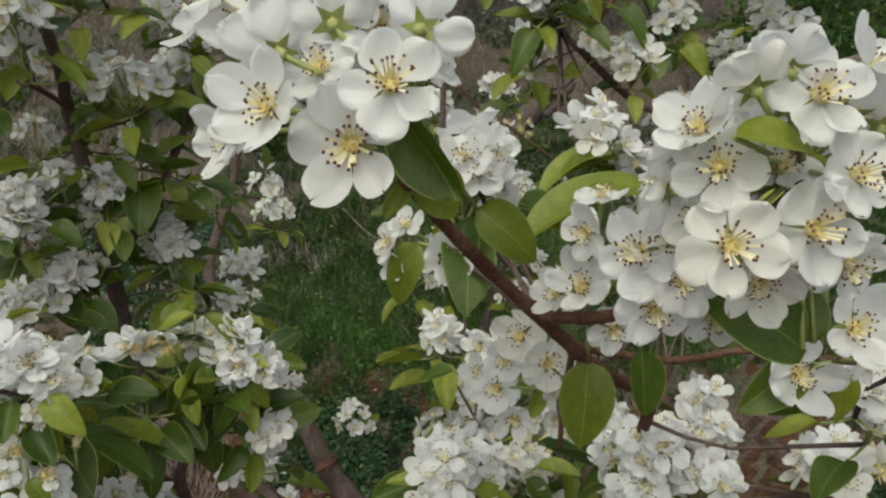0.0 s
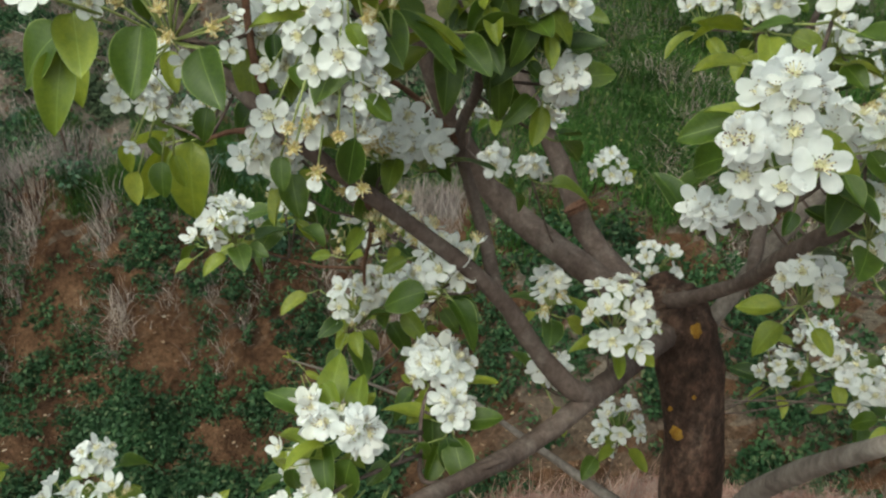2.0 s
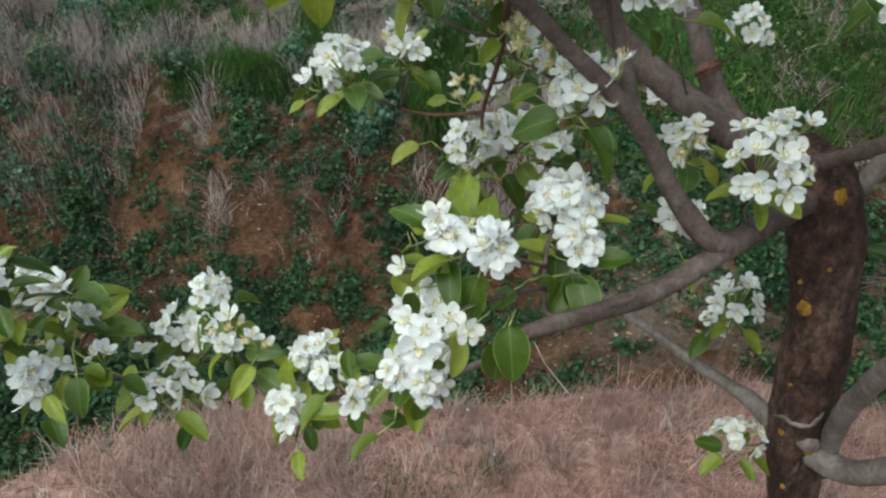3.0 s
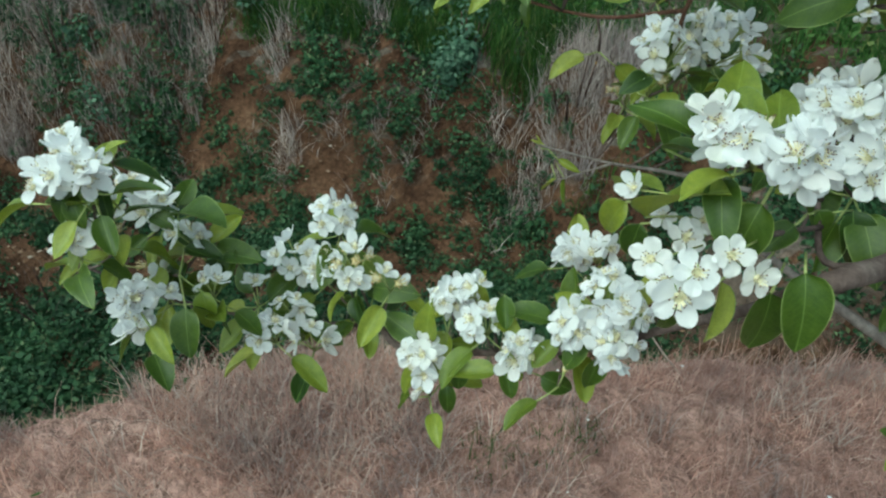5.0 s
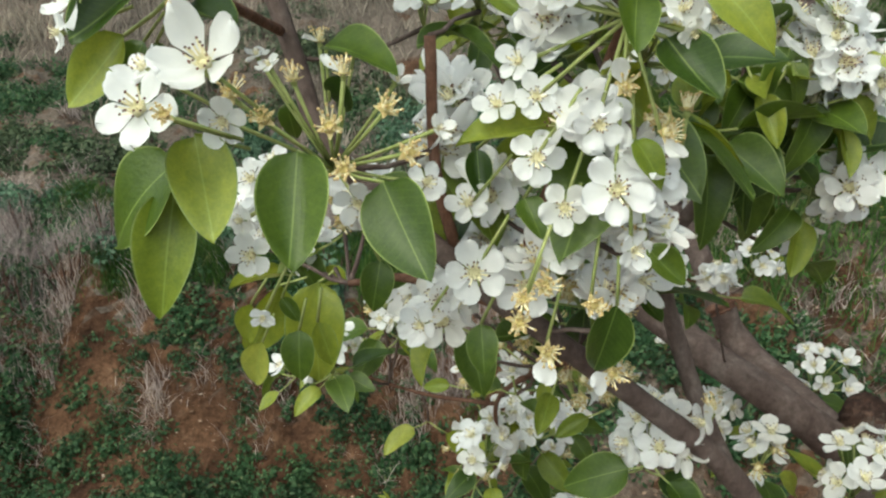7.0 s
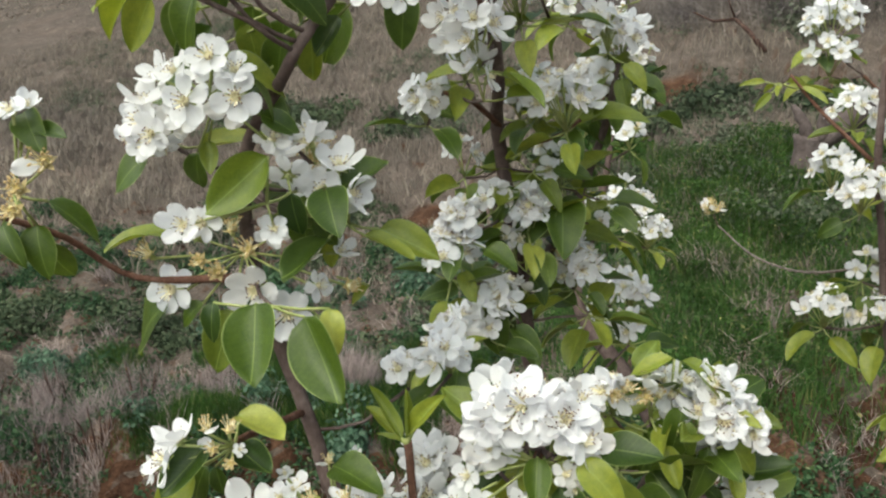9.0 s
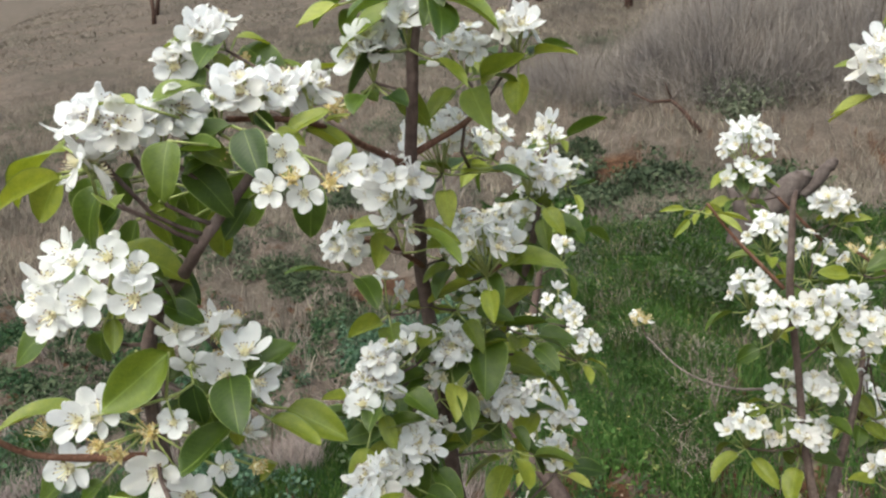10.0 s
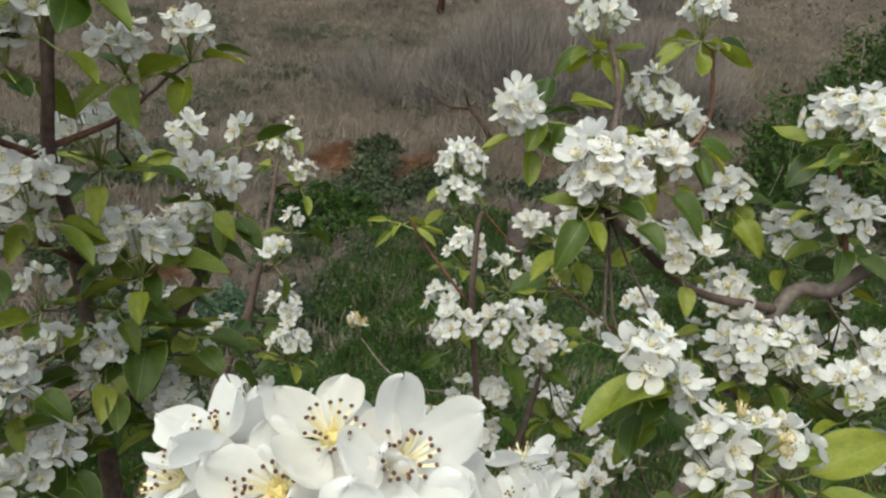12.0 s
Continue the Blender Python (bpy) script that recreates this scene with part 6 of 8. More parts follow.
cluster(-0.274, 0.680, 1.507, 0.021, 5, leaves=4)
cluster(-0.305, 0.720, 1.463, 0.019, 2, leaves=6)
cluster(-0.311, 0.800, 1.421, 0.025, 3, leaves=6)
cluster(-0.316, 0.660, 1.416, 0.020, 5, leaves=4)
cluster(-0.317, 0.750, 1.403, 0.021, 0, leaves=6, leaf=0.045)
cluster(-0.280, 0.720, 1.356, 0.022, 5, leaves=4)
cluster(-0.289, 0.900, 1.382, 0.021, 2, leaves=5)
cluster(-0.351, 0.620, 1.371, 0.017, 1, leaves=6, leaf=0.045)
cluster(-0.270, 0.700, 1.325, 0.017, 0, leaves=6)
cluster(-0.252, 0.850, 1.294, 0.023, 5, leaves=3)
cluster(-0.246, 0.800, 1.266, 0.021, 4, leaves=4)
cluster(-0.324, 0.640, 1.341, 0.018, 3, leaves=3)
cluster(-0.336, 0.600, 1.331, 0.019, 5, leaves=4)
cluster(-0.345, 0.550, 1.336, 0.020, 6, leaves=4)
cluster(-0.361, 0.600, 1.400, 0.019, 6, leaves=3)
cluster(-0.268, 1.100, 1.354, 0.021, 4, leaves=3)
cluster(-0.262, 1.100, 1.311, 0.022, 4, leaves=3)
cluster(-0.251, 0.700, 1.563, 0.021, 5, leaves=3)
cluster(-0.261, 0.750, 1.529, 0.023, 4, leaves=4)
cluster(-0.157, 0.550, 1.309, 0.015, 0, leaves=6)
cluster(-0.207, 0.460, 1.300, 0.017, 0, leaves=7, leaf=0.045, young=0.2)
cluster(-0.160, 0.500, 1.309, 0.019, 5, leaves=4)
cluster(-0.180, 0.500, 1.326, 0.015, 4, leaves=5, young=0.8)
cluster(-0.236, 0.400, 1.319, 0.020, 0, leaves=7, leaf=0.05, young=0.4)
cluster(-0.249, 0.400, 1.347, 0.024, 6, leaves=4)
cluster(-0.230, 0.420, 1.336, 0.021, 6, leaves=4)
cluster(-0.035, 1.160, 1.584, 0.041, 11, leaves=6)
cluster(-0.036, 1.150, 1.541, 0.032, 5, leaves=4)
cluster(-0.101, 0.976, 1.527, 0.017, 0, leaves=6, young=2, leaf=0.035)
cluster(-0.020, 1.030, 1.476, 0.028, 5)
cluster(0.085, 1.196, 1.497, 0.030, 6, leaves=2)
cluster(0.048, 1.167, 1.428, 0.038, 6, leaves=5)
cluster(0.100, 1.100, 1.439, 0.026, 5, shed=0.8, leaves=4)
cluster(-0.042, 1.000, 1.410, 0.029, 6, leaves=2)
cluster(-0.024, 0.904, 1.398, 0.031, 8, leaves=2)
cluster(0.032, 0.975, 1.380, 0.038, 9, leaves=3)
cluster(0.088, 0.999, 1.363, 0.033, 8, leaves=2)
cluster(0.057, 1.000, 1.399, 0.027, 5, leaves=2)
cluster(0.026, 0.975, 1.299, 0.027, 5, leaves=3)
cluster(-0.048, 0.945, 1.257, 0.028, 6, leaves=3)
cluster(0.011, 0.953, 1.252, 0.029, 6, leaves=3)
cluster(-0.010, 0.960, 1.305, 0.020, 3, leaves=4)
cluster(0.145, 1.300, 1.185, 0.034, 6, leaves=5)
cluster(0.214, 1.384, 1.132, 0.028, 5, leaves=3)
cluster(0.167, 1.100, 1.367, 0.018, 3, leaves=3)
cluster(0.088, 1.100, 1.296, 0.030, 4, leaves=6)
cluster(0.108, 0.871, 1.748, 0.036, 8, leaves=9, young=0.6)
cluster(0.212, 0.860, 1.760, 0.032, 6, leaves=8, young=0.8)
cluster(0.024, 0.698, 1.639, 0.023, 8, (-0.3974, -0.6676, 0.4544), leaves=7)
cluster(0.179, 0.905, 1.673, 0.039, 9, leaves=5, young=0.6)
cluster(0.207, 0.850, 1.647, 0.020, 4, leaves=5, young=0.6)
cluster(0.086, 0.627, 1.592, 0.030, 10, leaves=5)
cluster(0.071, 0.630, 1.578, 0.019, 4, leaves=2)
cluster(0.105, 0.630, 1.580, 0.018, 6, leaves=2, young=0.6)
cluster(0.145, 0.694, 1.605, 0.025, 9, leaves=3, young=0.7, leaf=0.035)
cluster(0.071, 0.650, 1.608, 0.018, 4, leaves=2)
cluster(0.253, 0.837, 1.584, 0.020, 4, leaves=5)
cluster(0.230, 0.820, 1.568, 0.016, 2, leaves=4)
cluster(0.174, 0.701, 1.530, 0.027, 11, leaves=3, young=0.7, leaf=0.035)
cluster(0.136, 0.700, 1.546, 0.014, 4, leaves=2, young=0.7, leaf=0.035)
cluster(0.233, 1.126, 1.405, 0.029, 6, leaves=4)
cluster(0.081, 0.720, 1.543, 0.023, 5, leaves=4)
cluster(0.075, 1.187, 1.497, 0.027, 7, leaves=1)
cluster(0.082, 0.750, 1.517, 0.018, 3, leaves=4)
cluster(0.256, 0.822, 1.466, 0.036, 9, leaves=2)
cluster(0.267, 0.762, 1.432, 0.043, 12, leaves=5)
cluster(0.310, 0.760, 1.419, 0.027, 6, leaves=4)
cluster(0.234, 0.770, 1.416, 0.022, 4, leaves=3)
cluster(0.234, 0.850, 1.428, 0.015, 2, leaves=2)
cluster(0.109, 0.523, 1.474, 0.025, 9, leaves=3)
cluster(0.134, 0.530, 1.455, 0.015, 4, leaves=2)
cluster(0.403, 0.950, 1.415, 0.030, 7, leaves=2)
cluster(0.430, 0.950, 1.414, 0.024, 4, leaves=3)
cluster(0.329, 0.800, 1.655, 0.034, 10, leaves=4)
cluster(0.338, 0.750, 1.658, 0.025, 6, leaves=4)
cluster(0.330, 0.800, 1.585, 0.019, 4, leaves=3)
cluster(0.319, 0.850, 1.535, 0.028, 7, leaves=4)
cluster(0.352, 0.800, 1.562, 0.033, 9, leaves=5)
cluster(0.332, 0.720, 1.637, 0.022, 4, leaves=4)
cluster(0.333, 0.700, 1.418, 0.032, 10, leaves=4)
cluster(0.348, 0.700, 1.445, 0.022, 5, leaves=4)
cluster(0.361, 0.720, 1.357, 0.025, 7, leaves=4)
cluster(0.153, 0.513, 1.426, 0.026, 8, leaves=3)
cluster(0.183, 0.520, 1.433, 0.021, 6, leaves=3, shed=0.3)
cluster(0.206, 0.530, 1.420, 0.022, 3, leaves=5, young=1, leaf=0.06)
cluster(0.148, 0.500, 1.409, 0.017, 4, leaves=2)
cluster(0.168, 0.900, 1.259, 0.028, 6, leaves=4)
cluster(0.089, 0.880, 1.247, 0.029, 6, leaves=4)
cluster(0.147, 1.301, 1.187, 0.033, 6, leaves=4)
cluster(0.216, 1.384, 1.129, 0.029, 4, leaves=3)
cluster(0.208, 0.917, 1.259, 0.012, 1, leaves=2)
cluster(0.137, 0.850, 1.241, 0.022, 4, leaves=3)
cluster(0.383, 0.850, 1.510, 0.024, 4, leaves=5)
cluster(0.372, 0.820, 1.481, 0.014, 2, leaves=2)
bouquet((0.1027, 0.52, 1.456), [
    ],
    [((0.1171, 0.51, 1.464), (0.0631, 0.5, 1.452), (-0.0492, -0.2896, 0.9401), True, 0),
     ((0.1237, 0.52, 1.458), (0.0822, 0.5, 1.45), (-0.0374, -0.4007, 0.8533), True, 0),
     ((0.1234, 0.53, 1.451), (0.0885, 0.52, 1.438), (-0.0181, -0.5236, 0.6675), False, 0),
     ((0.1408, 0.53, 1.456), (0.1486, 0.52, 1.439), (0.0099, -0.8448, 0.5062), False, 0),
     ((0.2586, 0.77, 1.39), (0.2464, 0.74, 1.385), (0.0291, -0.9677, 0.3204), True, 0),
     ((0.2909, 0.76, 1.401), (0.2903, 0.75, 1.374), (0.0291, -0.9677, 0.3204), True, 0),
     ((0.3223, 0.77, 1.395), (0.3265, 0.75, 1.377), (0.0291, -0.9677, 0.3204), False, 0)])
bouquet((0.1444, 0.69, 1.623), [
    ],
    [((0.042, 0.7, 1.629), (0.0293, 0.69, 1.601), (0.0291, -0.9677, 0.3204), False, 0),
     ((0.0611, 0.7, 1.627), (0.0526, 0.69, 1.605), (0.328, -0.9519, 0.3409), False, 0),
     ((0.1167, 0.65, 1.585), (0.1301, 0.64, 1.56), (0.0291, -0.9677, 0.3204), True, 0),
     ((0.1658, 0.72, 1.582), (0.1849, 0.72, 1.563), (0.0217, -0.9558, 0.4194), True, 0),
     ((0.2036, 0.8, 1.625), (0.2431, 0.8, 1.612), (-0.0256, -0.5117, 0.7665), False, 0),
     ((0.2054, 0.8, 1.609), (0.2108, 0.79, 1.582), (0.0217, -0.9558, 0.4194), False, 0),
     ((0.2676, 0.84, 1.567), (0.2624, 0.83, 1.533), (0.0217, -0.9558, 0.4194), True, 0),
     ((0.2518, 0.84, 1.554), (0.2468, 0.83, 1.52), (0.0217, -0.9558, 0.4194), True, 0),
     ((0.0642, 0.7, 1.647), (0.1013, 0.72, 1.641), (-0.0299, -0.4125, 0.7543), True, 0)])
bouquet((-0.1746, 1.152, 1.329), [
    ((-0.1767, 1.15, 1.341), (-0.0212, -0.6108, 0.7787), 1.04, "shed"),
    ((-0.1842, 1.145, 1.338), (-0.5281, -0.4389, 0.7201), 0.85, "shed"),
    ((-0.1671, 1.15, 1.339), (0.4682, -0.3862, 0.7884), 0.85, "shed"),
    ((-0.1795, 1.155, 1.345), (-0.0698, 0.0197, 1.002), 0.81, "shed"),
    ((-0.1704, 1.145, 1.336), (0.2092, -0.8343, 0.5198), 0.75, "shed"),
    ((-0.1822, 1.15, 1.331), (-0.3856, -0.7786, 0.3676), 0.66, "shed")],
    [])
cluster(-0.235, 0.350, 1.367, 0.012, 7, (-0.0633, -0.0213, 0.9516), leaves=0)
cluster(-0.218, 0.350, 1.365, 0.011, 7, (0.1582, -0.0397, 0.9764), leaves=0)
cluster(-0.209, 0.350, 1.356, 0.009, 3, (0.591, -0.0812, 0.71), leaves=0)
cluster(-0.249, 0.352, 1.362, 0.008, 4, (-0.3875, -0.3116, 0.8079), leaves=0)
cluster(-0.240, 0.362, 1.304, 0.010, 4, (0.14, -0.5873, 0.7318), leaves=0)
cluster(-0.222, 0.362, 1.283, 0.011, 4, (0.4208, -0.4824, 0.7213), leaves=0)
cluster(-0.215, 0.365, 1.260, 0.009, 4, leaves=0, shed=0.4)
cluster(-0.246, 0.375, 1.253, 0.010, 4, leaves=0)
cluster(-0.261, 0.375, 1.331, 0.009, 4, (-0.0895, -0.5379, 0.8017), leaves=0)
cluster(-0.228, 0.375, 1.226, 0.009, 4, leaves=0, shed=0.6)
cluster(-0.281, 0.390, 1.266, 0.010, 4, leaves=0)
cluster(-0.262, 0.380, 1.234, 0.009, 4, leaves=0, shed=0.6)
cluster(-0.303, 0.385, 1.206, 0.010, 4, leaves=0)
cluster(-0.209, 0.370, 1.304, 0.006, 2, leaves=0, shed=0.9)
bouquet((-0.2302, 0.36, 1.337), [
    ((-0.2522, 0.355, 1.343), (-0.1328, -0.7232, 0.6475), 0.45, "open"),
    ((-0.2428, 0.36, 1.345), (0.2758, -0.6717, 0.6654), 0.38, "open"),
    ((-0.2687, 0.367, 1.32), (-0.2104, -0.8202, 0.4616), 0.52, "open"),
    ((-0.276, 0.367, 1.304), (-0.0906, -0.8426, 0.5846), 0.57, "open"),
    ((-0.2599, 0.36, 1.309), (0.3342, -0.8531, 0.413), 0.54, "open"),
    ((-0.2577, 0.356, 1.288), (0.3422, -0.8841, 0.3182), 0.65, "open"),
    ((-0.2356, 0.349, 1.303), (0.4519, -0.9111, 0.1253), 0.58, "open"),
    ((-0.2272, 0.346, 1.282), (0.381, -0.8356, 0.4112), 0.81, "open"),
    ((-0.2129, 0.345, 1.341), (0.5647, -0.5978, 0.5601), 0.44, "open"),
    ((-0.2088, 0.345, 1.334), (0.5868, -0.7263, -0.1349), 0.30, "open"),
    ((-0.2815, 0.361, 1.237), (0.3382, -0.8686, 0.3656), 0.84, "open"),
    ((-0.2454, 0.352, 1.272), (0.2647, -0.981, 0.1323), 0.61, "open"),
    ((-0.2878, 0.37, 1.263), (0.0886, -0.7417, 0.6724), 0.57, "open"),
    ((-0.2464, 0.358, 1.251), (0.4117, -0.7561, 0.5989), 0.50, "open"),
    ((-0.3089, 0.37, 1.204), (0.0191, -0.8696, 0.3916), 0.57, "open"),
    ((-0.2196, 0.35, 1.26), (0.5707, -0.6643, 0.0546), 0.47, "open"),
    ((-0.2514, 0.355, 1.239), (0.3181, -0.7911, 0.6024), 0.78, "shed"),
    ((-0.2327, 0.355, 1.234), (0.5214, -0.7831, 0.406), 0.76, "shed"),
    ((-0.2597, 0.35, 1.224), (0.3422, -0.8841, 0.3182), 0.78, "shed"),
    ((-0.2133, 0.35, 1.302), (0.6664, -0.5938, 0.4619), 0.62, "shed"),
    ((-0.2279, 0.35, 1.316), (0.4358, -0.8491, 0.3147), 0.62, "shed"),
    ((-0.2499, 0.36, 1.208), (0.4358, -0.8491, 0.3147), 0.81, "shed"),
    ((-0.2246, 0.37, 1.198), (0.5295, -0.8141, 0.3112), 0.75, "shed"),
    ((-0.2559, 0.34, 1.239), (0.2325, -0.8571, 0.5112), 0.68, "shed")],
    [((-0.227, 0.35, 1.345), (-0.225, 0.335, 1.327), (0.3302, -0.8376, 0.4603), False, 0),
     ((-0.206, 0.345, 1.349), (-0.184, 0.335, 1.336), (0.0806, -0.7107, 0.7671), True, 0),
     ((-0.2167, 0.35, 1.332), (-0.1986, 0.335, 1.314), (0.1309, -0.8611, 0.6094), False, 0),
     ((-0.2625, 0.37, 1.346), (-0.243, 0.36, 1.353), (0.1068, -0.1941, 0.917), True, 0),
     ((-0.2233, 0.35, 1.299), (-0.2101, 0.345, 1.287), (0.4711, -0.6328, 0.5636), True, 0),
     ((-0.2623, 0.36, 1.271), (-0.2527, 0.35, 1.262), (0.3181, -0.7911, 0.6024), False, 0),
     ((-0.2244, 0.36, 1.233), (-0.2304, 0.36, 1.201), (0.3342, -0.8531, 0.413), False, 0),
     ((-0.281, 0.37, 1.21), (-0.2755, 0.36, 1.191), (0.3342, -0.8531, 0.413), False, 0),
     ((-0.216, 0.355, 1.26), (-0.2029, 0.36, 1.245), (0.5134, -0.7522, 0.5007), False, 0),
     ((-0.288, 0.38, 1.283), (-0.2842, 0.375, 1.264), (0.3261, -0.8221, 0.5077), False, 0)])
cluster(-0.144, 0.514, 1.301, 0.021, 7, (0.5799, -0.2536, 0.6778), leaves=3)
cluster(-0.154, 0.500, 1.322, 0.016, 4, (0.2387, -0.1395, 0.9239), leaves=2)
cluster(-0.212, 0.473, 1.330, 0.016, 5, leaves=2, shed=0.2)
cluster(-0.190, 0.480, 1.328, 0.014, 3, leaves=1, shed=0.3)
cluster(-0.133, 0.510, 1.251, 0.017, 5, (0.5852, -0.6591, 0.1823), leaves=2)
cluster(-0.153, 0.500, 1.283, 0.010, 2, leaves=1)
bouquet((-0.1811, 0.49, 1.278), [
    ],
    [((-0.1996, 0.49, 1.339), (-0.1879, 0.5, 1.358), (0.1913, -0.4329, 0.7912), True, 0),
     ((-0.1767, 0.49, 1.348), (-0.2016, 0.48, 1.335), (0.0645, -0.0747, 0.9799), True, 0),
     ((-0.1733, 0.5, 1.343), (-0.1398, 0.49, 1.327), (0.0988, -0.1631, 1.012), True, 0),
     ((-0.1712, 0.49, 1.317), (-0.1744, 0.47, 1.29), (0.3302, -0.8376, 0.4603), False, 0),
     ((-0.1556, 0.49, 1.292), (-0.1569, 0.47, 1.268), (0.5174, -0.7676, 0.4533), False, 0),
     ((-0.1892, 0.48, 1.277), (-0.1666, 0.46, 1.259), (0.3342, -0.8531, 0.413), False, 0),
     ((-0.179, 0.5, 1.252), (-0.1706, 0.49, 1.22), (0.3342, -0.8531, 0.413), False, 0),
     ((-0.1432, 0.49, 1.296), (-0.1236, 0.49, 1.279), (0.5647, -0.5978, 0.5601), True, 0),
     ((-0.144, 0.49, 1.281), (-0.135, 0.48, 1.261), (0.607, -0.7172, 0.4972), True, 0),
     ((-0.1856, 0.49, 1.299), (-0.1919, 0.47, 1.28), (0.3342, -0.8531, 0.413), False, 0),
     ((-0.1572, 0.5, 1.26), (-0.1451, 0.5, 1.249), (0.4198, -0.7871, 0.5042), False, 0),
     ((-0.2046, 0.49, 1.291), (-0.208, 0.47, 1.276), (0.3261, -0.8221, 0.5077), False, 0),
     ((-0.1958, 0.5, 1.283), (-0.1998, 0.49, 1.263), (0.3342, -0.8531, 0.413), False, 0),
     ((-0.1709, 0.48, 1.311), (-0.1611, 0.47, 1.297), (0.5214, -0.7831, 0.406), False, 0),
     ((-0.1746, 0.51, 1.235), (-0.1585, 0.51, 1.22), (0.3342, -0.8531, 0.413), False, 0)])
cluster(-0.154, 0.500, 1.330, 0.011, 3, (0.5316, -0.2046, 0.7454), leaves=2)
cluster(-0.147, 0.493, 1.309, 0.014, 6, (0.7852, -0.347, 0.3912), leaves=2)
cluster(-0.132, 0.500, 1.299, 0.010, 3, (0.8446, -0.2236, 0.3559), leaves=1)
cluster(-0.137, 0.520, 1.239, 0.013, 5, (0.7579, -0.5944, 0.0476), leaves=2)
cluster(-0.148, 0.530, 1.212, 0.007, 2, leaves=1)
bouquet((-0.2958, 0.355, 1.341), [
    ],
    [((-0.2993, 0.355, 1.343), (-0.32, 0.36, 1.365), (0.752, -0.5278, 0.5531), 2, 0),
     ((-0.2969, 0.355, 1.343), (-0.2975, 0.355, 1.37), (0.9976, -0.0653, 0.3171), 2, 0),
     ((-0.2945, 0.355, 1.346), (-0.2745, 0.35, 1.372), (-0.1922, -0.8466, 0.6829), 2, 0),
     ((-0.2994, 0.355, 1.341), (-0.3114, 0.35, 1.345), (0.1068, -0.1941, 0.917), 2, 0),
     ((-0.2919, 0.355, 1.35), (-0.2887, 0.36, 1.362), (-0.005, -0.7767, 0.6759), 2, 0),
     ((-0.3027, 0.36, 1.34), (-0.3272, 0.37, 1.352), (0.5064, -0.4164, 0.8125), 2, 0)], spur=False)
cluster(-0.319, 0.470, 1.349, 0.017, 7, leaves=2)
cluster(-0.345, 0.460, 1.338, 0.012, 4, leaves=1)
cluster(-0.313, 0.420, 1.295, 0.013, 5, leaves=2)
cluster(-0.312, 0.400, 1.281, 0.011, 4, leaves=1)
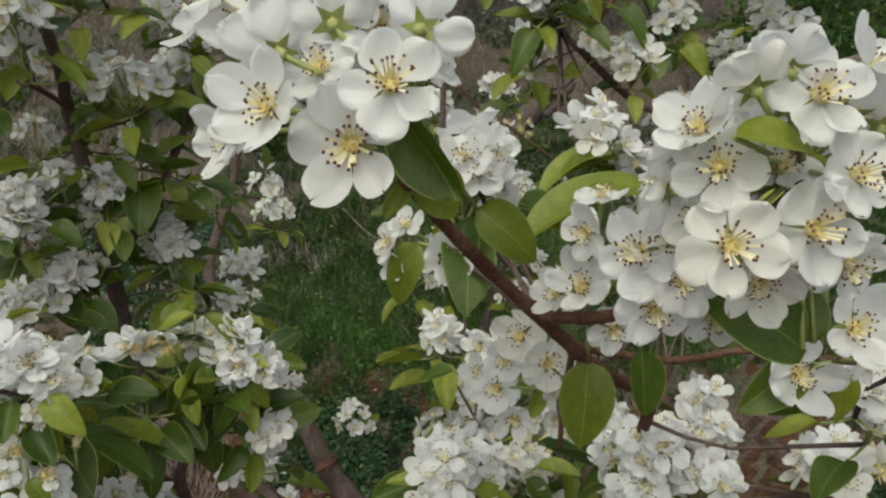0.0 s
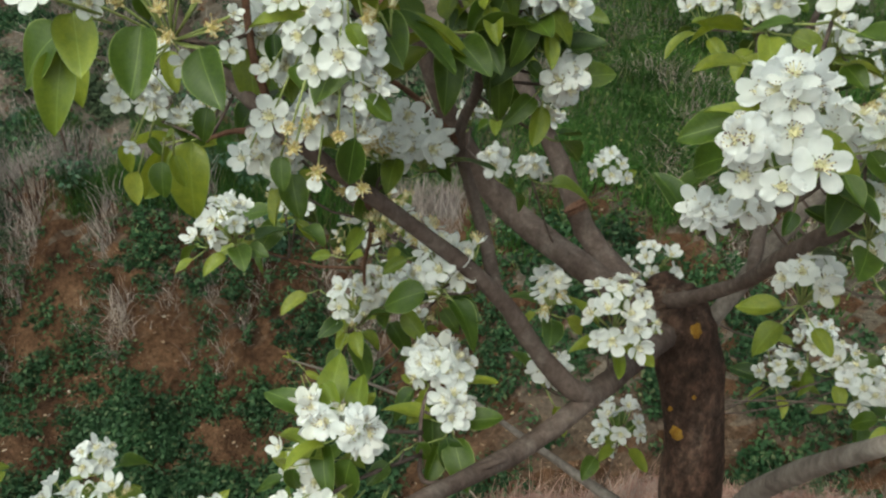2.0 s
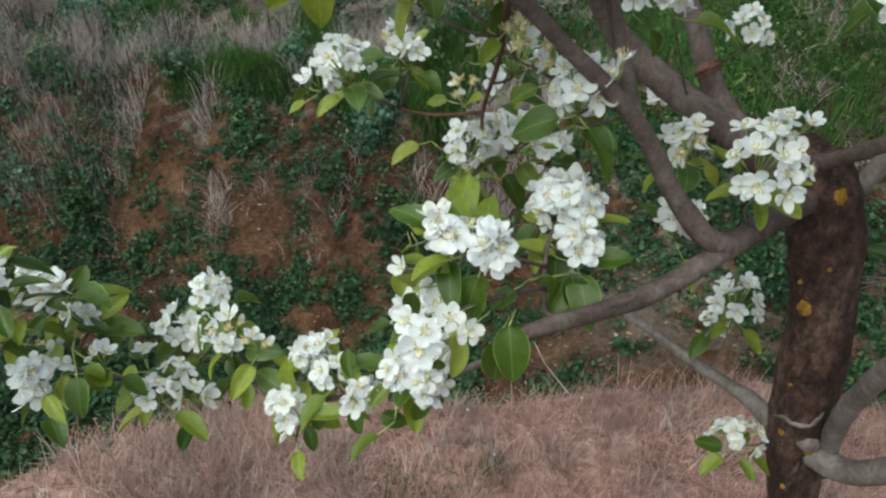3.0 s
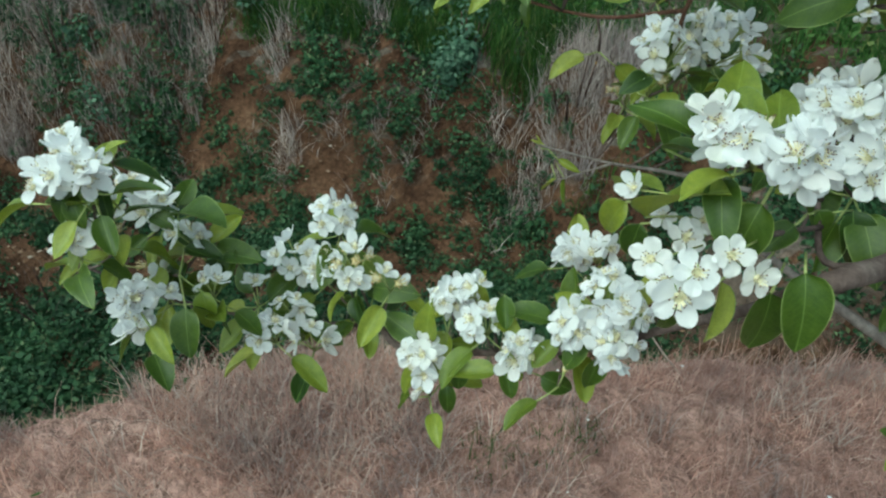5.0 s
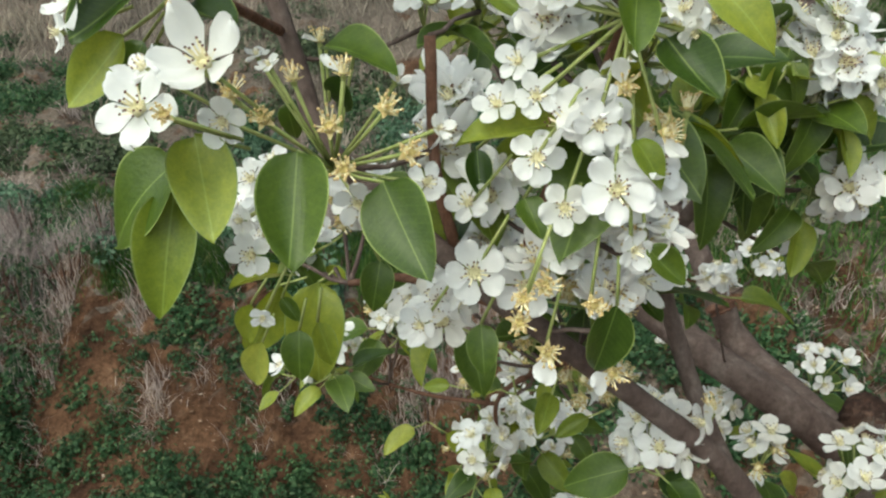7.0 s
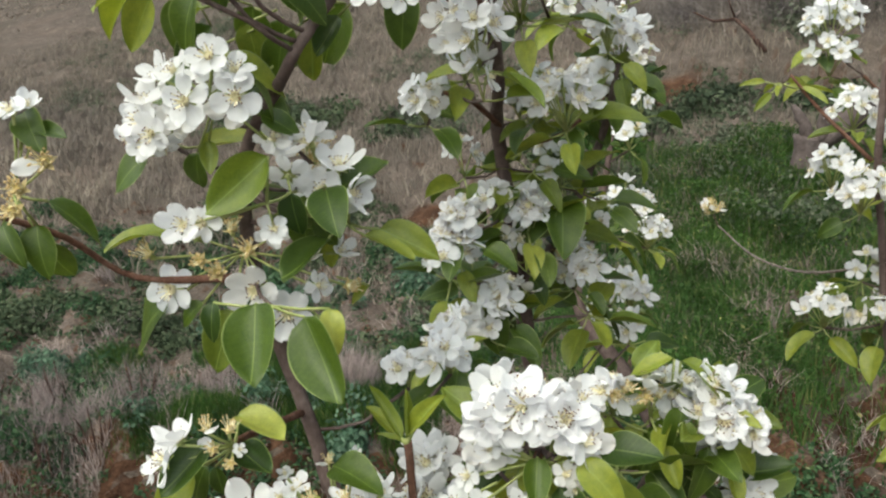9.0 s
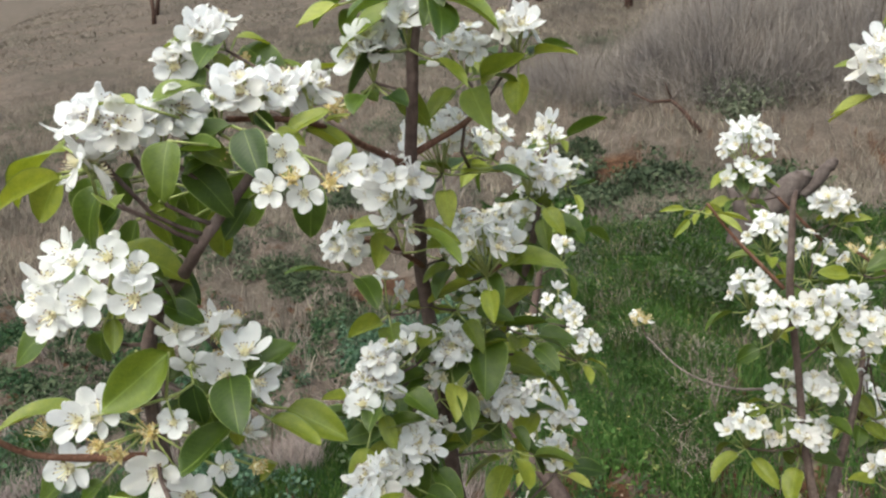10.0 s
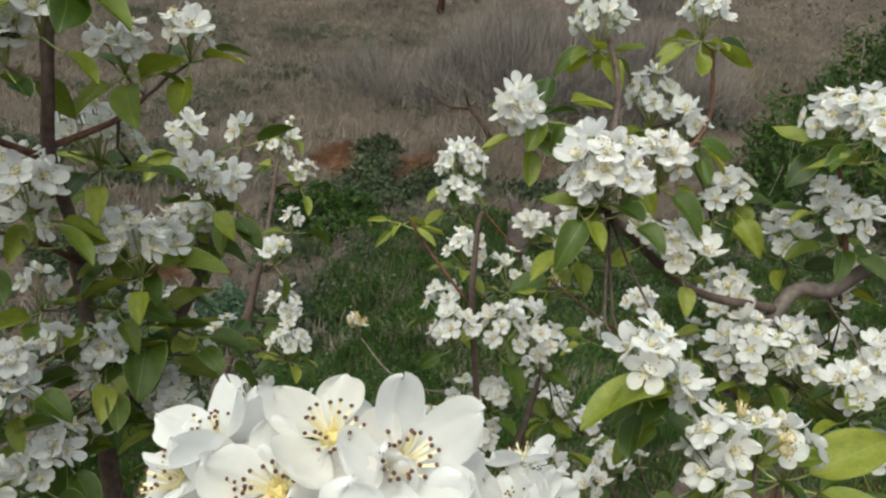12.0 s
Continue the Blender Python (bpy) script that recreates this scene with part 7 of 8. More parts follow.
bouquet((-0.3342, 0.345, 1.279), [
    ((-0.3544, 0.3, 1.323), (0.2034, -0.7664, 0.6374), 0.93, "open"),
    ((-0.3694, 0.285, 1.31), (0.075, -0.8653, 0.5005), 0.89, "open"),
    ((-0.3744, 0.295, 1.321), (-0.3966, -0.5854, 0.6856), 0.57, "open"),
    ((-0.3571, 0.31, 1.302), (0.3321, -0.8886, 0.0022), 0.56, "open"),
    ((-0.3604, 0.32, 1.31), (0.4369, -0.5443, 0.5318), 0.73, "shed"),
    ((-0.3473, 0.32, 1.302), (0.3261, -0.8221, 0.5077), 0.73, "shed"),
    ((-0.3243, 0.325, 1.3), (0.4198, -0.7871, 0.5042), 0.75, "shed"),
    ((-0.3205, 0.33, 1.318), (0.1068, -0.1941, 0.917), 0.60, "shed"),
    ((-0.3405, 0.33, 1.315), (0.0132, -0.2291, 0.9205), 0.61, "shed"),
    ((-0.3405, 0.35, 1.326), (0.0726, -0.1057, 0.8852), 0.51, "shed"),
    ((-0.3047, 0.33, 1.307), (0.5225, -0.4784, 0.623), 0.71, "shed"),
    ((-0.2984, 0.335, 1.291), (0.6744, -0.6248, 0.3672), 0.79, "shed"),
    ((-0.3168, 0.32, 1.287), (0.4519, -0.9111, 0.1253), 0.72, "shed"),
    ((-0.3097, 0.35, 1.313), (0.4893, -0.0852, 0.8083), 0.31, "open"),
    ((-0.2914, 0.345, 1.298), (0.6835, -0.351, 0.4895), 0.31, "open"),
    ((-0.2979, 0.35, 1.276), (0.5728, -0.6288, 0.4654), 0.50, "open"),
    ((-0.322, 0.34, 1.268), (0.3583, -0.9461, 0.1288), 0.54, "open"),
    ((-0.365, 0.33, 1.244), (0.155, -0.954, 0.3252), 0.60, "open"),
    ((-0.3761, 0.34, 1.254), (0.0271, -0.9006, 0.2969), 0.39, "open"),
    ((-0.3695, 0.34, 1.211), (0.314, -0.8622, -0.2191), 0.36, "open"),
    ((-0.3502, 0.33, 1.319), (-0.1318, -0.4185, 0.8646), 0.31, "open"),
    ((-0.3616, 0.34, 1.321), (-0.0804, -0.2641, 0.924), 0.32, "open"),
    ((-0.33, 0.36, 1.327), (0.2598, -0.0358, 0.8782), 0.22, "open"),
    ((-0.3557, 0.28, 1.31), (0.5295, -0.8141, 0.3112), 0.53, "shed")],
    [((-0.3377, 0.325, 1.29), (-0.3283, 0.3, 1.253), (0.4278, -0.8181, 0.4095), False, 0),
     ((-0.3088, 0.335, 1.279), (-0.2841, 0.31, 1.257), (0.1429, -0.9076, 0.4673), False, 0),
     ((-0.3697, 0.31, 1.296), (-0.35, 0.29, 1.264), (0.5134, -0.7522, 0.5007), True, 0),
     ((-0.3814, 0.31, 1.274), (-0.3815, 0.29, 1.23), (0.381, -0.8356, 0.4112), True, 0),
     ((-0.3781, 0.31, 1.286), (-0.4096, 0.29, 1.261), (0.4984, -0.3854, 0.9072), False, 0),
     ((-0.3381, 0.35, 1.324), (-0.308, 0.34, 1.326), (0.1491, -0.3135, 0.8541), False, 0),
     ((-0.3286, 0.345, 1.314), (-0.3379, 0.35, 1.297), (0.3181, -0.7911, 0.6024), False, 0),
     ((-0.318, 0.35, 1.241), (-0.3172, 0.34, 1.223), (0.4198, -0.7871, 0.5042), False, 0),
     ((-0.3646, 0.36, 1.196), (-0.3611, 0.35, 1.175), (0.3302, -0.8376, 0.4603), False, 0),
     ((-0.3548, 0.36, 1.202), (-0.3474, 0.36, 1.181), (0.5134, -0.7522, 0.5007), True, 0),
     ((-0.3894, 0.36, 1.205), (-0.3958, 0.36, 1.18), (0.2325, -0.8571, 0.5112), True, 0),
     ((-0.3851, 0.36, 1.186), (-0.3955, 0.36, 1.156), (0.2325, -0.8571, 0.5112), True, 0),
     ((-0.3502, 0.34, 1.304), (-0.3478, 0.34, 1.289), (0.3181, -0.7911, 0.6024), False, 0),
     ((-0.3725, 0.36, 1.211), (-0.3643, 0.36, 1.2), (0.3101, -0.7601, 0.6972), False, 0)])
bouquet((-0.3759, 0.32, 1.345), [
    ((-0.4028, 0.3, 1.343), (-0.5083, -0.5939, 0.4678), 0.90, "open"),
    ((-0.3922, 0.3, 1.355), (-0.3361, -0.1572, 0.8674), 0.69, "open"),
    ((-0.4241, 0.31, 1.329), (-0.5778, -0.7219, 0.1871), 0.49, "open"),
    ((-0.3838, 0.31, 1.358), (0.0726, -0.1057, 0.8852), 0.64, "shed"),
    ((-0.3696, 0.31, 1.359), (0.2598, -0.0358, 0.8782), 0.62, "shed"),
    ((-0.3651, 0.31, 1.349), (0.6332, -0.2006, 0.6471), 0.25, "open"),
    ((-0.3714, 0.31, 1.341), (0.5295, -0.8141, 0.3112), 0.52, "shed"),
    ((-0.3806, 0.31, 1.347), (0.3181, -0.7911, 0.6024), 0.52, "shed")],
    [((-0.3872, 0.315, 1.348), (-0.4019, 0.295, 1.326), (0.3614, -0.6058, 0.7566), False, 0),
     ((-0.379, 0.33, 1.357), (-0.3451, 0.32, 1.35), (0.1068, -0.1941, 0.917), True, 0),
     ((-0.382, 0.33, 1.338), (-0.3551, 0.32, 1.33), (0.1913, -0.4329, 0.7912), False, 0),
     ((-0.404, 0.33, 1.325), (-0.4144, 0.32, 1.303), (0.3261, -0.8221, 0.5077), False, 0),
     ((-0.4035, 0.32, 1.328), (-0.4232, 0.31, 1.302), (0.5053, -0.7212, 0.5954), True, 0),
     ((-0.3982, 0.33, 1.325), (-0.3954, 0.33, 1.308), (0.3261, -0.8221, 0.5077), False, 0)])
bouquet((-0.367, 0.35, 1.41), [
    ],
    [((-0.3695, 0.34, 1.414), (-0.3525, 0.31, 1.38), (0.3342, -0.8531, 0.413), False, 0),
     ((-0.3409, 0.34, 1.409), (-0.3161, 0.33, 1.37), (-0.0483, -0.962, 0.5217), False, 0),
     ((-0.3958, 0.34, 1.413), (-0.3945, 0.33, 1.397), (0.3261, -0.8221, 0.5077), False, 0),
     ((-0.3324, 0.35, 1.411), (-0.324, 0.34, 1.392), (0.5134, -0.7522, 0.5007), True, 0)])
bouquet((-0.3892, 0.44, 1.191), [
    ((-0.4399, 0.44, 1.238), (-0.0105, -0.7992, 0.5487), 0.73, "open"),
    ((-0.4252, 0.44, 1.249), (0.0782, -0.2793, 0.7974), 0.67, "open")],
    [((-0.3946, 0.43, 1.186), (-0.3905, 0.41, 1.129), (0.3195, -0.8012, 0.5157), True, 0),
     ((-0.4261, 0.44, 1.175), (-0.4448, 0.43, 1.124), (0.6676, -0.3603, 0.636), True, 0),
     ((-0.4056, 0.43, 1.252), (-0.3949, 0.42, 1.225), (0.2985, -0.7639, 0.6061), True, 0),
     ((-0.4427, 0.38, 1.261), (-0.4377, 0.37, 1.22), (0.3195, -0.8012, 0.5157), True, 0),
     ((-0.33, 0.42, 1.225), (-0.3503, 0.41, 1.2), (0.2014, -0.5682, 0.8346), False, 0),
     ((-0.3004, 0.4143, 1.1804), (-0.2874, 0.3982, 1.157), (0.3195, -0.8012, 0.5157), False, 0),
     ((-0.2496, 0.4483, 1.1875), (-0.2491, 0.4552, 1.1487), (0.3195, -0.8012, 0.5157), False, 0),
     ((-0.3179, 0.4, 1.268), (-0.307, 0.38, 1.238), (0.3195, -0.8012, 0.5157), False, 0),
     ((-0.2867, 0.42, 1.2), (-0.3214, 0.42, 1.194), (-0.032, -0.037, 0.8931), True, 0),
     ((-0.2265, 0.52, 1.167), (-0.2136, 0.51, 1.155), (0.2985, -0.7639, 0.6061), False, 0),
     ((-0.2661, 0.46, 1.155), (-0.2656, 0.46, 1.129), (0.5734, -0.6448, 0.6209), False, 0)])
cluster(-0.449, 0.460, 1.205, 0.019, 6, leaves=2)
cluster(-0.428, 0.470, 1.189, 0.016, 4, leaves=2, shed=0.3)
cluster(-0.401, 0.470, 1.216, 0.013, 4, leaves=1, shed=0.8)
cluster(-0.384, 0.470, 1.231, 0.011, 3, leaves=1)
cluster(-0.348, 0.480, 1.174, 0.020, 8, (-0.1362, -0.7551, 0.5013), leaves=2)
cluster(-0.350, 0.490, 1.149, 0.012, 3, leaves=1)
cluster(-0.305, 0.460, 1.215, 0.021, 5, leaves=1)
cluster(-0.269, 0.450, 1.210, 0.016, 4, leaves=1, shed=0.6)
cluster(-0.250, 0.450, 1.196, 0.017, 6, leaves=2, shed=0.6)
cluster(-0.241, 0.470, 1.213, 0.013, 4, leaves=1)
cluster(-0.240, 0.520, 1.103, 0.020, 6, leaves=2, shed=0.9)
cluster(-0.282, 0.470, 1.158, 0.013, 4, leaves=1, shed=0.7)
cluster(-0.313, 0.440, 1.252, 0.015, 4, leaves=2)
cluster(-0.228, 0.600, 1.190, 0.009, 2, leaves=1)
cluster(-0.264, 0.470, 1.148, 0.007, 2, leaves=1, shed=1)
cluster(-0.297, 0.500, 1.106, 0.008, 1, leaves=1)
cluster(-0.220, 0.962, 1.097, 0.019, 4, leaves=1)
cluster(-0.308, 0.994, 1.095, 0.026, 5, leaves=2)
cluster(-0.2519, 0.4619, 1.1316, 0.016, 4, leaves=0, shed=1)
cluster(-0.182, 0.675, 1.124, 0.014, 4, leaves=1)
cluster(-0.134, 0.982, 1.030, 0.034, 6, leaves=1)
cluster(-0.218, 0.670, 1.124, 0.015, 4, (0.0452, -0.1901, 0.9229), leaves=1)
cluster(-0.055, 0.923, 0.926, 0.043, 7, (0.078, -0.3141, 0.8633), leaves=3)
cluster(-0.070, 0.583, 1.030, 0.041, 11, (0.1107, -0.4381, 0.8036), leaves=5)
cluster(-0.125, 0.560, 0.967, 0.022, 5, leaves=3)
cluster(-0.055, 0.820, 0.736, 0.037, 6, leaves=4, shed=0.2)
cluster(-0.077, 0.830, 0.692, 0.023, 3, leaves=2, shed=0.2)
cluster(-0.010, 0.730, 0.603, 0.035, 6, leaves=5)
cluster(-0.240, 0.512, 1.183, 0.026, 7, leaves=3)
cluster(-0.258, 0.500, 1.179, 0.018, 4, leaves=2)
cluster(-0.208, 0.482, 1.097, 0.025, 6, leaves=3)
cluster(-0.183, 0.480, 1.117, 0.010, 2, leaves=0, shed=0.3)
cluster(-0.162, 0.750, 0.955, 0.027, 4, leaves=4)
cluster(-0.303, 0.620, 1.068, 0.017, 3, leaves=2, buds=2)
cluster(-0.221, 0.930, 0.935, 0.018, 5, leaves=0, buds=5)
cluster(-0.136, 0.600, 1.024, 0.021, 4, leaves=3, shed=0.2)
cluster(-0.320, 0.660, 0.969, 0.032, 5, leaves=5, shed=0.1)
cluster(-0.406, 0.720, 0.875, 0.022, 3, leaves=3, shed=0.4)
cluster(-0.340, 0.650, 0.961, 0.030, 6, leaves=4)
cluster(-0.216, 0.495, 1.079, 0.020, 3, (-0.1464, -0.3358, 0.9412), leaves=3)
cluster(-0.405, 0.720, 0.876, 0.018, 3, leaves=2, shed=0.4)
cluster(-0.307, 0.600, 1.075, 0.033, 6, shed=0.9, leaves=2)
cluster(-0.377, 0.650, 1.009, 0.018, 4, shed=0.8, leaves=2)
cluster(-0.470, 0.700, 1.017, 0.017, 3, leaves=3)
cluster(-0.509, 0.620, 1.022, 0.034, 8, (-0.1783, -0.2558, 0.8904), leaves=5)
cluster(-0.548, 0.630, 0.997, 0.019, 3, leaves=3)
cluster(-0.560, 0.710, 0.985, 0.030, 6, (-0.2822, -0.2488, 0.8297), leaves=4)
cluster(-0.486, 0.700, 1.028, 0.020, 4, shed=0.4, leaves=4)
cluster(-0.510, 0.700, 0.981, 0.013, 3, leaves=3)
cluster(-0.329, 0.620, 1.034, 0.010, 2, leaves=3)
cluster(-0.346, 0.600, 0.974, 0.026, 5, leaves=4)
cluster(-0.312, 0.775, 0.911, 0.029, 8, leaves=4)
cluster(-0.354, 0.600, 0.944, 0.015, 3, shed=0.4, leaves=3)
cluster(-0.303, 0.700, 0.901, 0.017, 3, shed=0.8, leaves=2)
cluster(-0.430, 0.680, 0.940, 0.014, 0, leaves=2)
cluster(-0.274, 0.650, 0.889, 0.021, 4, leaves=3)
cluster(-0.216, 0.479, 1.003, 0.024, 8, leaves=3)
cluster(-0.194, 0.475, 1.008, 0.022, 7, leaves=3)
cluster(-0.184, 0.452, 0.985, 0.020, 6, leaves=4)
cluster(-0.215, 0.345, 1.032, 0.015, 6, (0.3279, -0.6306, 0.7313), leaves=2)
cluster(-0.250, 0.352, 1.029, 0.015, 5, (-0.0353, -0.6207, 0.8207), leaves=3)
cluster(-0.234, 0.350, 1.031, 0.011, 3, leaves=2)
bouquet((-0.204, 0.4, 0.9748), [
    ((-0.2083, 0.345, 1.022), (0.4623, -0.8149, 0.4027), 0.68, "open"),
    ((-0.2269, 0.313, 0.9911), (0.447, -0.6252, 0.6552), 0.68, "open"),
    ((-0.2134, 0.315, 0.9827), (0.7129, -0.6342, 0.2821), 0.64, "open"),
    ((-0.2416, 0.3, 0.9686), (0.4104, -0.9125, 0.3145), 0.90, "open"),
    ((-0.2625, 0.32, 0.9692), (-0.1786, -0.7436, 0.5875), 0.70, "open"),
    ((-0.2375, 0.3, 0.9848), (0.3615, -0.6767, 0.6492), 0.72, "open"),
    ((-0.2538, 0.35, 0.9684), (0.2548, -0.5122, 0.7568), 0.64, "open"),
    ((-0.2883, 0.36, 0.9815), (-0.3372, -0.6767, 0.6069), 0.52, "open"),
    ((-0.2514, 0.31, 0.967), (0.105, -0.8312, 0.6309), 0.68, "open"),
    ((-0.2493, 0.36, 0.9755), (0.4258, -0.4092, 0.7689), 0.55, "open"),
    ((-0.2715, 0.37, 0.9636), (-0.0017, -0.6668, 0.7385), 0.49, "open")],
    [((-0.2787, 0.36, 0.9665), (-0.2477, 0.34, 1.019), (-0.0317, -0.065, 0.9974), True, 0),
     ((-0.2828, 0.38, 0.999), (-0.2546, 0.37, 1.009), (-0.1443, 0.1256, 0.9661), False, 0),
     ((-0.3078, 0.39, 0.9633), (-0.279, 0.38, 0.9819), (-0.1443, 0.1256, 0.9661), True, 0),
     ((-0.2551, 0.37, 1.043), (-0.2318, 0.35, 1.038), (-0.1084, -0.5023, 0.8461), True, 0),
     ((-0.2073, 0.38, 0.9779), (-0.2159, 0.36, 0.9719), (0.2607, -0.5384, 0.8956), False, 0),
     ((-0.1948, 0.34, 0.9777), (-0.1806, 0.32, 0.9476), (0.5325, -0.5737, 0.6613), False, 0.3),
     ((-0.2056, 0.35, 0.9535), (-0.1986, 0.34, 0.9166), (0.1905, -0.7797, 0.637), False, -0.2),
     ((-0.2293, 0.33, 0.9637), (-0.2228, 0.32, 0.9322), (0.6764, -0.2285, 0.6483), True, 0),
     ((-0.1823, 0.44, 0.9643), (-0.1681, 0.43, 0.9353), (0.3279, -0.6306, 0.7313), False, 0),
     ((-0.2411, 0.37, 0.9804), (-0.219, 0.36, 0.9922), (-0.0376, -0.0388, 0.8585), True, 0),
     ((-0.1994, 0.42, 0.9688), (-0.1883, 0.42, 0.9535), (0.3279, -0.6306, 0.7313), False, 0),
     ((-0.2829, 0.37, 0.9546), (-0.2861, 0.37, 0.928), (0.1233, -0.6875, 0.8013), False, 0),
     ((-0.2962, 0.38, 0.9593), (-0.3105, 0.38, 0.9299), (0.2212, -0.4662, 0.8389), True, 0),
     ((-0.2511, 0.35, 0.9168), (-0.2505, 0.35, 0.8993), (0.2943, -0.5845, 0.8135), False, 0)])
cluster(-0.365, 0.506, 0.818, 0.020, 5, (-0.096, -0.3325, 0.8776), leaves=3)
cluster(-0.340, 0.500, 0.833, 0.015, 3, leaves=1)
cluster(-0.325, 0.420, 0.816, 0.021, 5, (0.1569, -0.7336, 0.7192), leaves=4)
cluster(-0.307, 0.430, 0.846, 0.025, 7, leaves=2)
cluster(-0.291, 0.418, 0.819, 0.021, 5, (0.5814, -0.8095, 0.3266), leaves=3)
cluster(-0.284, 0.420, 0.849, 0.014, 3, leaves=1)
cluster(-0.325, 0.410, 0.772, 0.010, 1, leaves=2, shed=0.5)
cluster(-0.437, 0.428, 0.786, 0.021, 5, leaves=3)
cluster(-0.416, 0.430, 0.808, 0.013, 2, leaves=2)
cluster(-0.397, 0.420, 0.785, 0.019, 4, leaves=3, shed=0.1)
cluster(-0.439, 0.390, 0.744, 0.021, 5, (0.2394, -1.016, 0.3024), leaves=4)
cluster(-0.432, 0.390, 0.714, 0.012, 2, leaves=3)
cluster(-0.359, 0.406, 0.781, 0.017, 4, leaves=3)
bouquet((-0.4171, 0.41, 0.7329), [
    ],
    [((-0.436, 0.42, 0.7543), (-0.4334, 0.4, 0.7285), (0.3279, -0.6306, 0.7313), True, 0),
     ((-0.4211, 0.405, 0.7104), (-0.4101, 0.39, 0.6907), (0.3615, -0.6767, 0.6492), False, 0),
     ((-0.412, 0.41, 0.7394), (-0.4069, 0.4, 0.7134), (0.3615, -0.6767, 0.6492), False, 0),
     ((-0.3706, 0.41, 0.7575), (-0.3574, 0.4, 0.7336), (0.3615, -0.6767, 0.6492), False, 0),
     ((-0.3871, 0.43, 0.8105), (-0.379, 0.42, 0.7857), (0.3279, -0.6306, 0.7313), False, 0),
     ((-0.4483, 0.44, 0.7521), (-0.4737, 0.42, 0.7438), (-0.0712, 0.0073, 0.9407), True, 0)])
cluster(-0.571, 0.446, 0.805, 0.022, 5, leaves=4)
cluster(-0.598, 0.419, 0.760, 0.024, 5, leaves=3)
cluster(-0.568, 0.420, 0.763, 0.021, 4, leaves=3)
cluster(-0.533, 0.421, 0.783, 0.023, 5, leaves=4, shed=0.3)
cluster(-0.575, 0.380, 0.744, 0.019, 3, leaves=3)
cluster(-0.561, 0.340, 0.752, 0.018, 4, leaves=3)
cluster(-0.545, 0.370, 0.727, 0.018, 3, leaves=3)
cluster(-0.495, 0.420, 0.785, 0.017, 3, leaves=3, shed=0.7)
cluster(-0.528, 0.430, 0.739, 0.018, 0, leaves=6)
cluster(-0.610, 0.370, 0.748, 0.018, 1, leaves=5, young=0.6)
cluster(-0.616, 0.245, 0.937, 0.021, 6, leaves=4)
cluster(-0.649, 0.240, 0.916, 0.015, 4, leaves=2)
cluster(-0.641, 0.260, 0.940, 0.011, 2, leaves=2)
cluster(-0.639, 0.238, 0.872, 0.014, 3, leaves=3)
cluster(-0.671, 0.335, 0.841, 0.021, 5, leaves=5)
cluster(-0.682, 0.320, 0.862, 0.011, 2, leaves=2)
cluster(-0.654, 0.280, 0.852, 0.015, 3, leaves=3, shed=0.5)
cluster(-0.629, 0.330, 0.827, 0.016, 3, leaves=5, shed=0.3)
cluster(-0.653, 0.310, 0.797, 0.016, 3, leaves=4, shed=0.4)
cluster(-0.604, 0.250, 0.831, 0.014, 4, leaves=2)
cluster(-0.606, 0.250, 0.802, 0.012, 3, leaves=2)
cluster(-0.604, 0.280, 0.815, 0.011, 2, leaves=3)
cluster(-0.593, 0.310, 0.805, 0.011, 2, leaves=4)
cluster(-0.644, 0.270, 0.883, 0.012, 1, leaves=4)
bouquet((-0.6113, 0.3, 0.8145), [
    ],
    [((-0.5844, 0.28, 0.8077), (-0.5685, 0.26, 0.7785), (0.3615, -0.6767, 0.6492), False, 0),
     ((-0.5876, 0.3, 0.8088), (-0.5727, 0.29, 0.7826), (0.4989, -0.5276, 0.7435), True, 0),
     ((-0.604, 0.27, 0.7933), (-0.5987, 0.26, 0.7803), (0.3279, -0.6306, 0.7313), True, 0),
     ((-0.6251, 0.32, 0.8237), (-0.5931, 0.33, 0.8146), (0.0019, -0.1111, 0.9152), False, 0),
     ((-0.6379, 0.33, 0.8462), (-0.5911, 0.33, 0.8709), (-0.1443, 0.1256, 0.9661), False, 0),
     ((-0.6401, 0.25, 0.9051), (-0.6266, 0.24, 0.888), (0.3615, -0.6767, 0.6492), False, 0),
     ((-0.6354, 0.27, 0.9009), (-0.6247, 0.26, 0.8843), (0.3615, -0.6767, 0.6492), False, 0),
     ((-0.658, 0.28, 0.8172), (-0.6669, 0.27, 0.7904), (0.2943, -0.5845, 0.8135), True, 0),
     ((-0.6061, 0.26, 0.9439), (-0.5993, 0.27, 0.9543), (-0.0376, -0.0388, 0.8585), True, 0)])
cluster(-0.023, 0.440, 1.192, 0.014, 5, (0.0623, -0.2976, 0.8704), leaves=1)
cluster(-0.002, 0.430, 1.205, 0.013, 5, (0.0623, -0.2976, 0.8704), leaves=0)
cluster(0.004, 0.404, 1.279, 0.020, 7, (0.0468, -0.5874, 0.7435), leaves=2)
cluster(-0.012, 0.383, 1.258, 0.016, 5, (-0.322, -0.7548, 0.5537), leaves=1)
cluster(0.004, 0.420, 1.284, 0.015, 4, leaves=1)
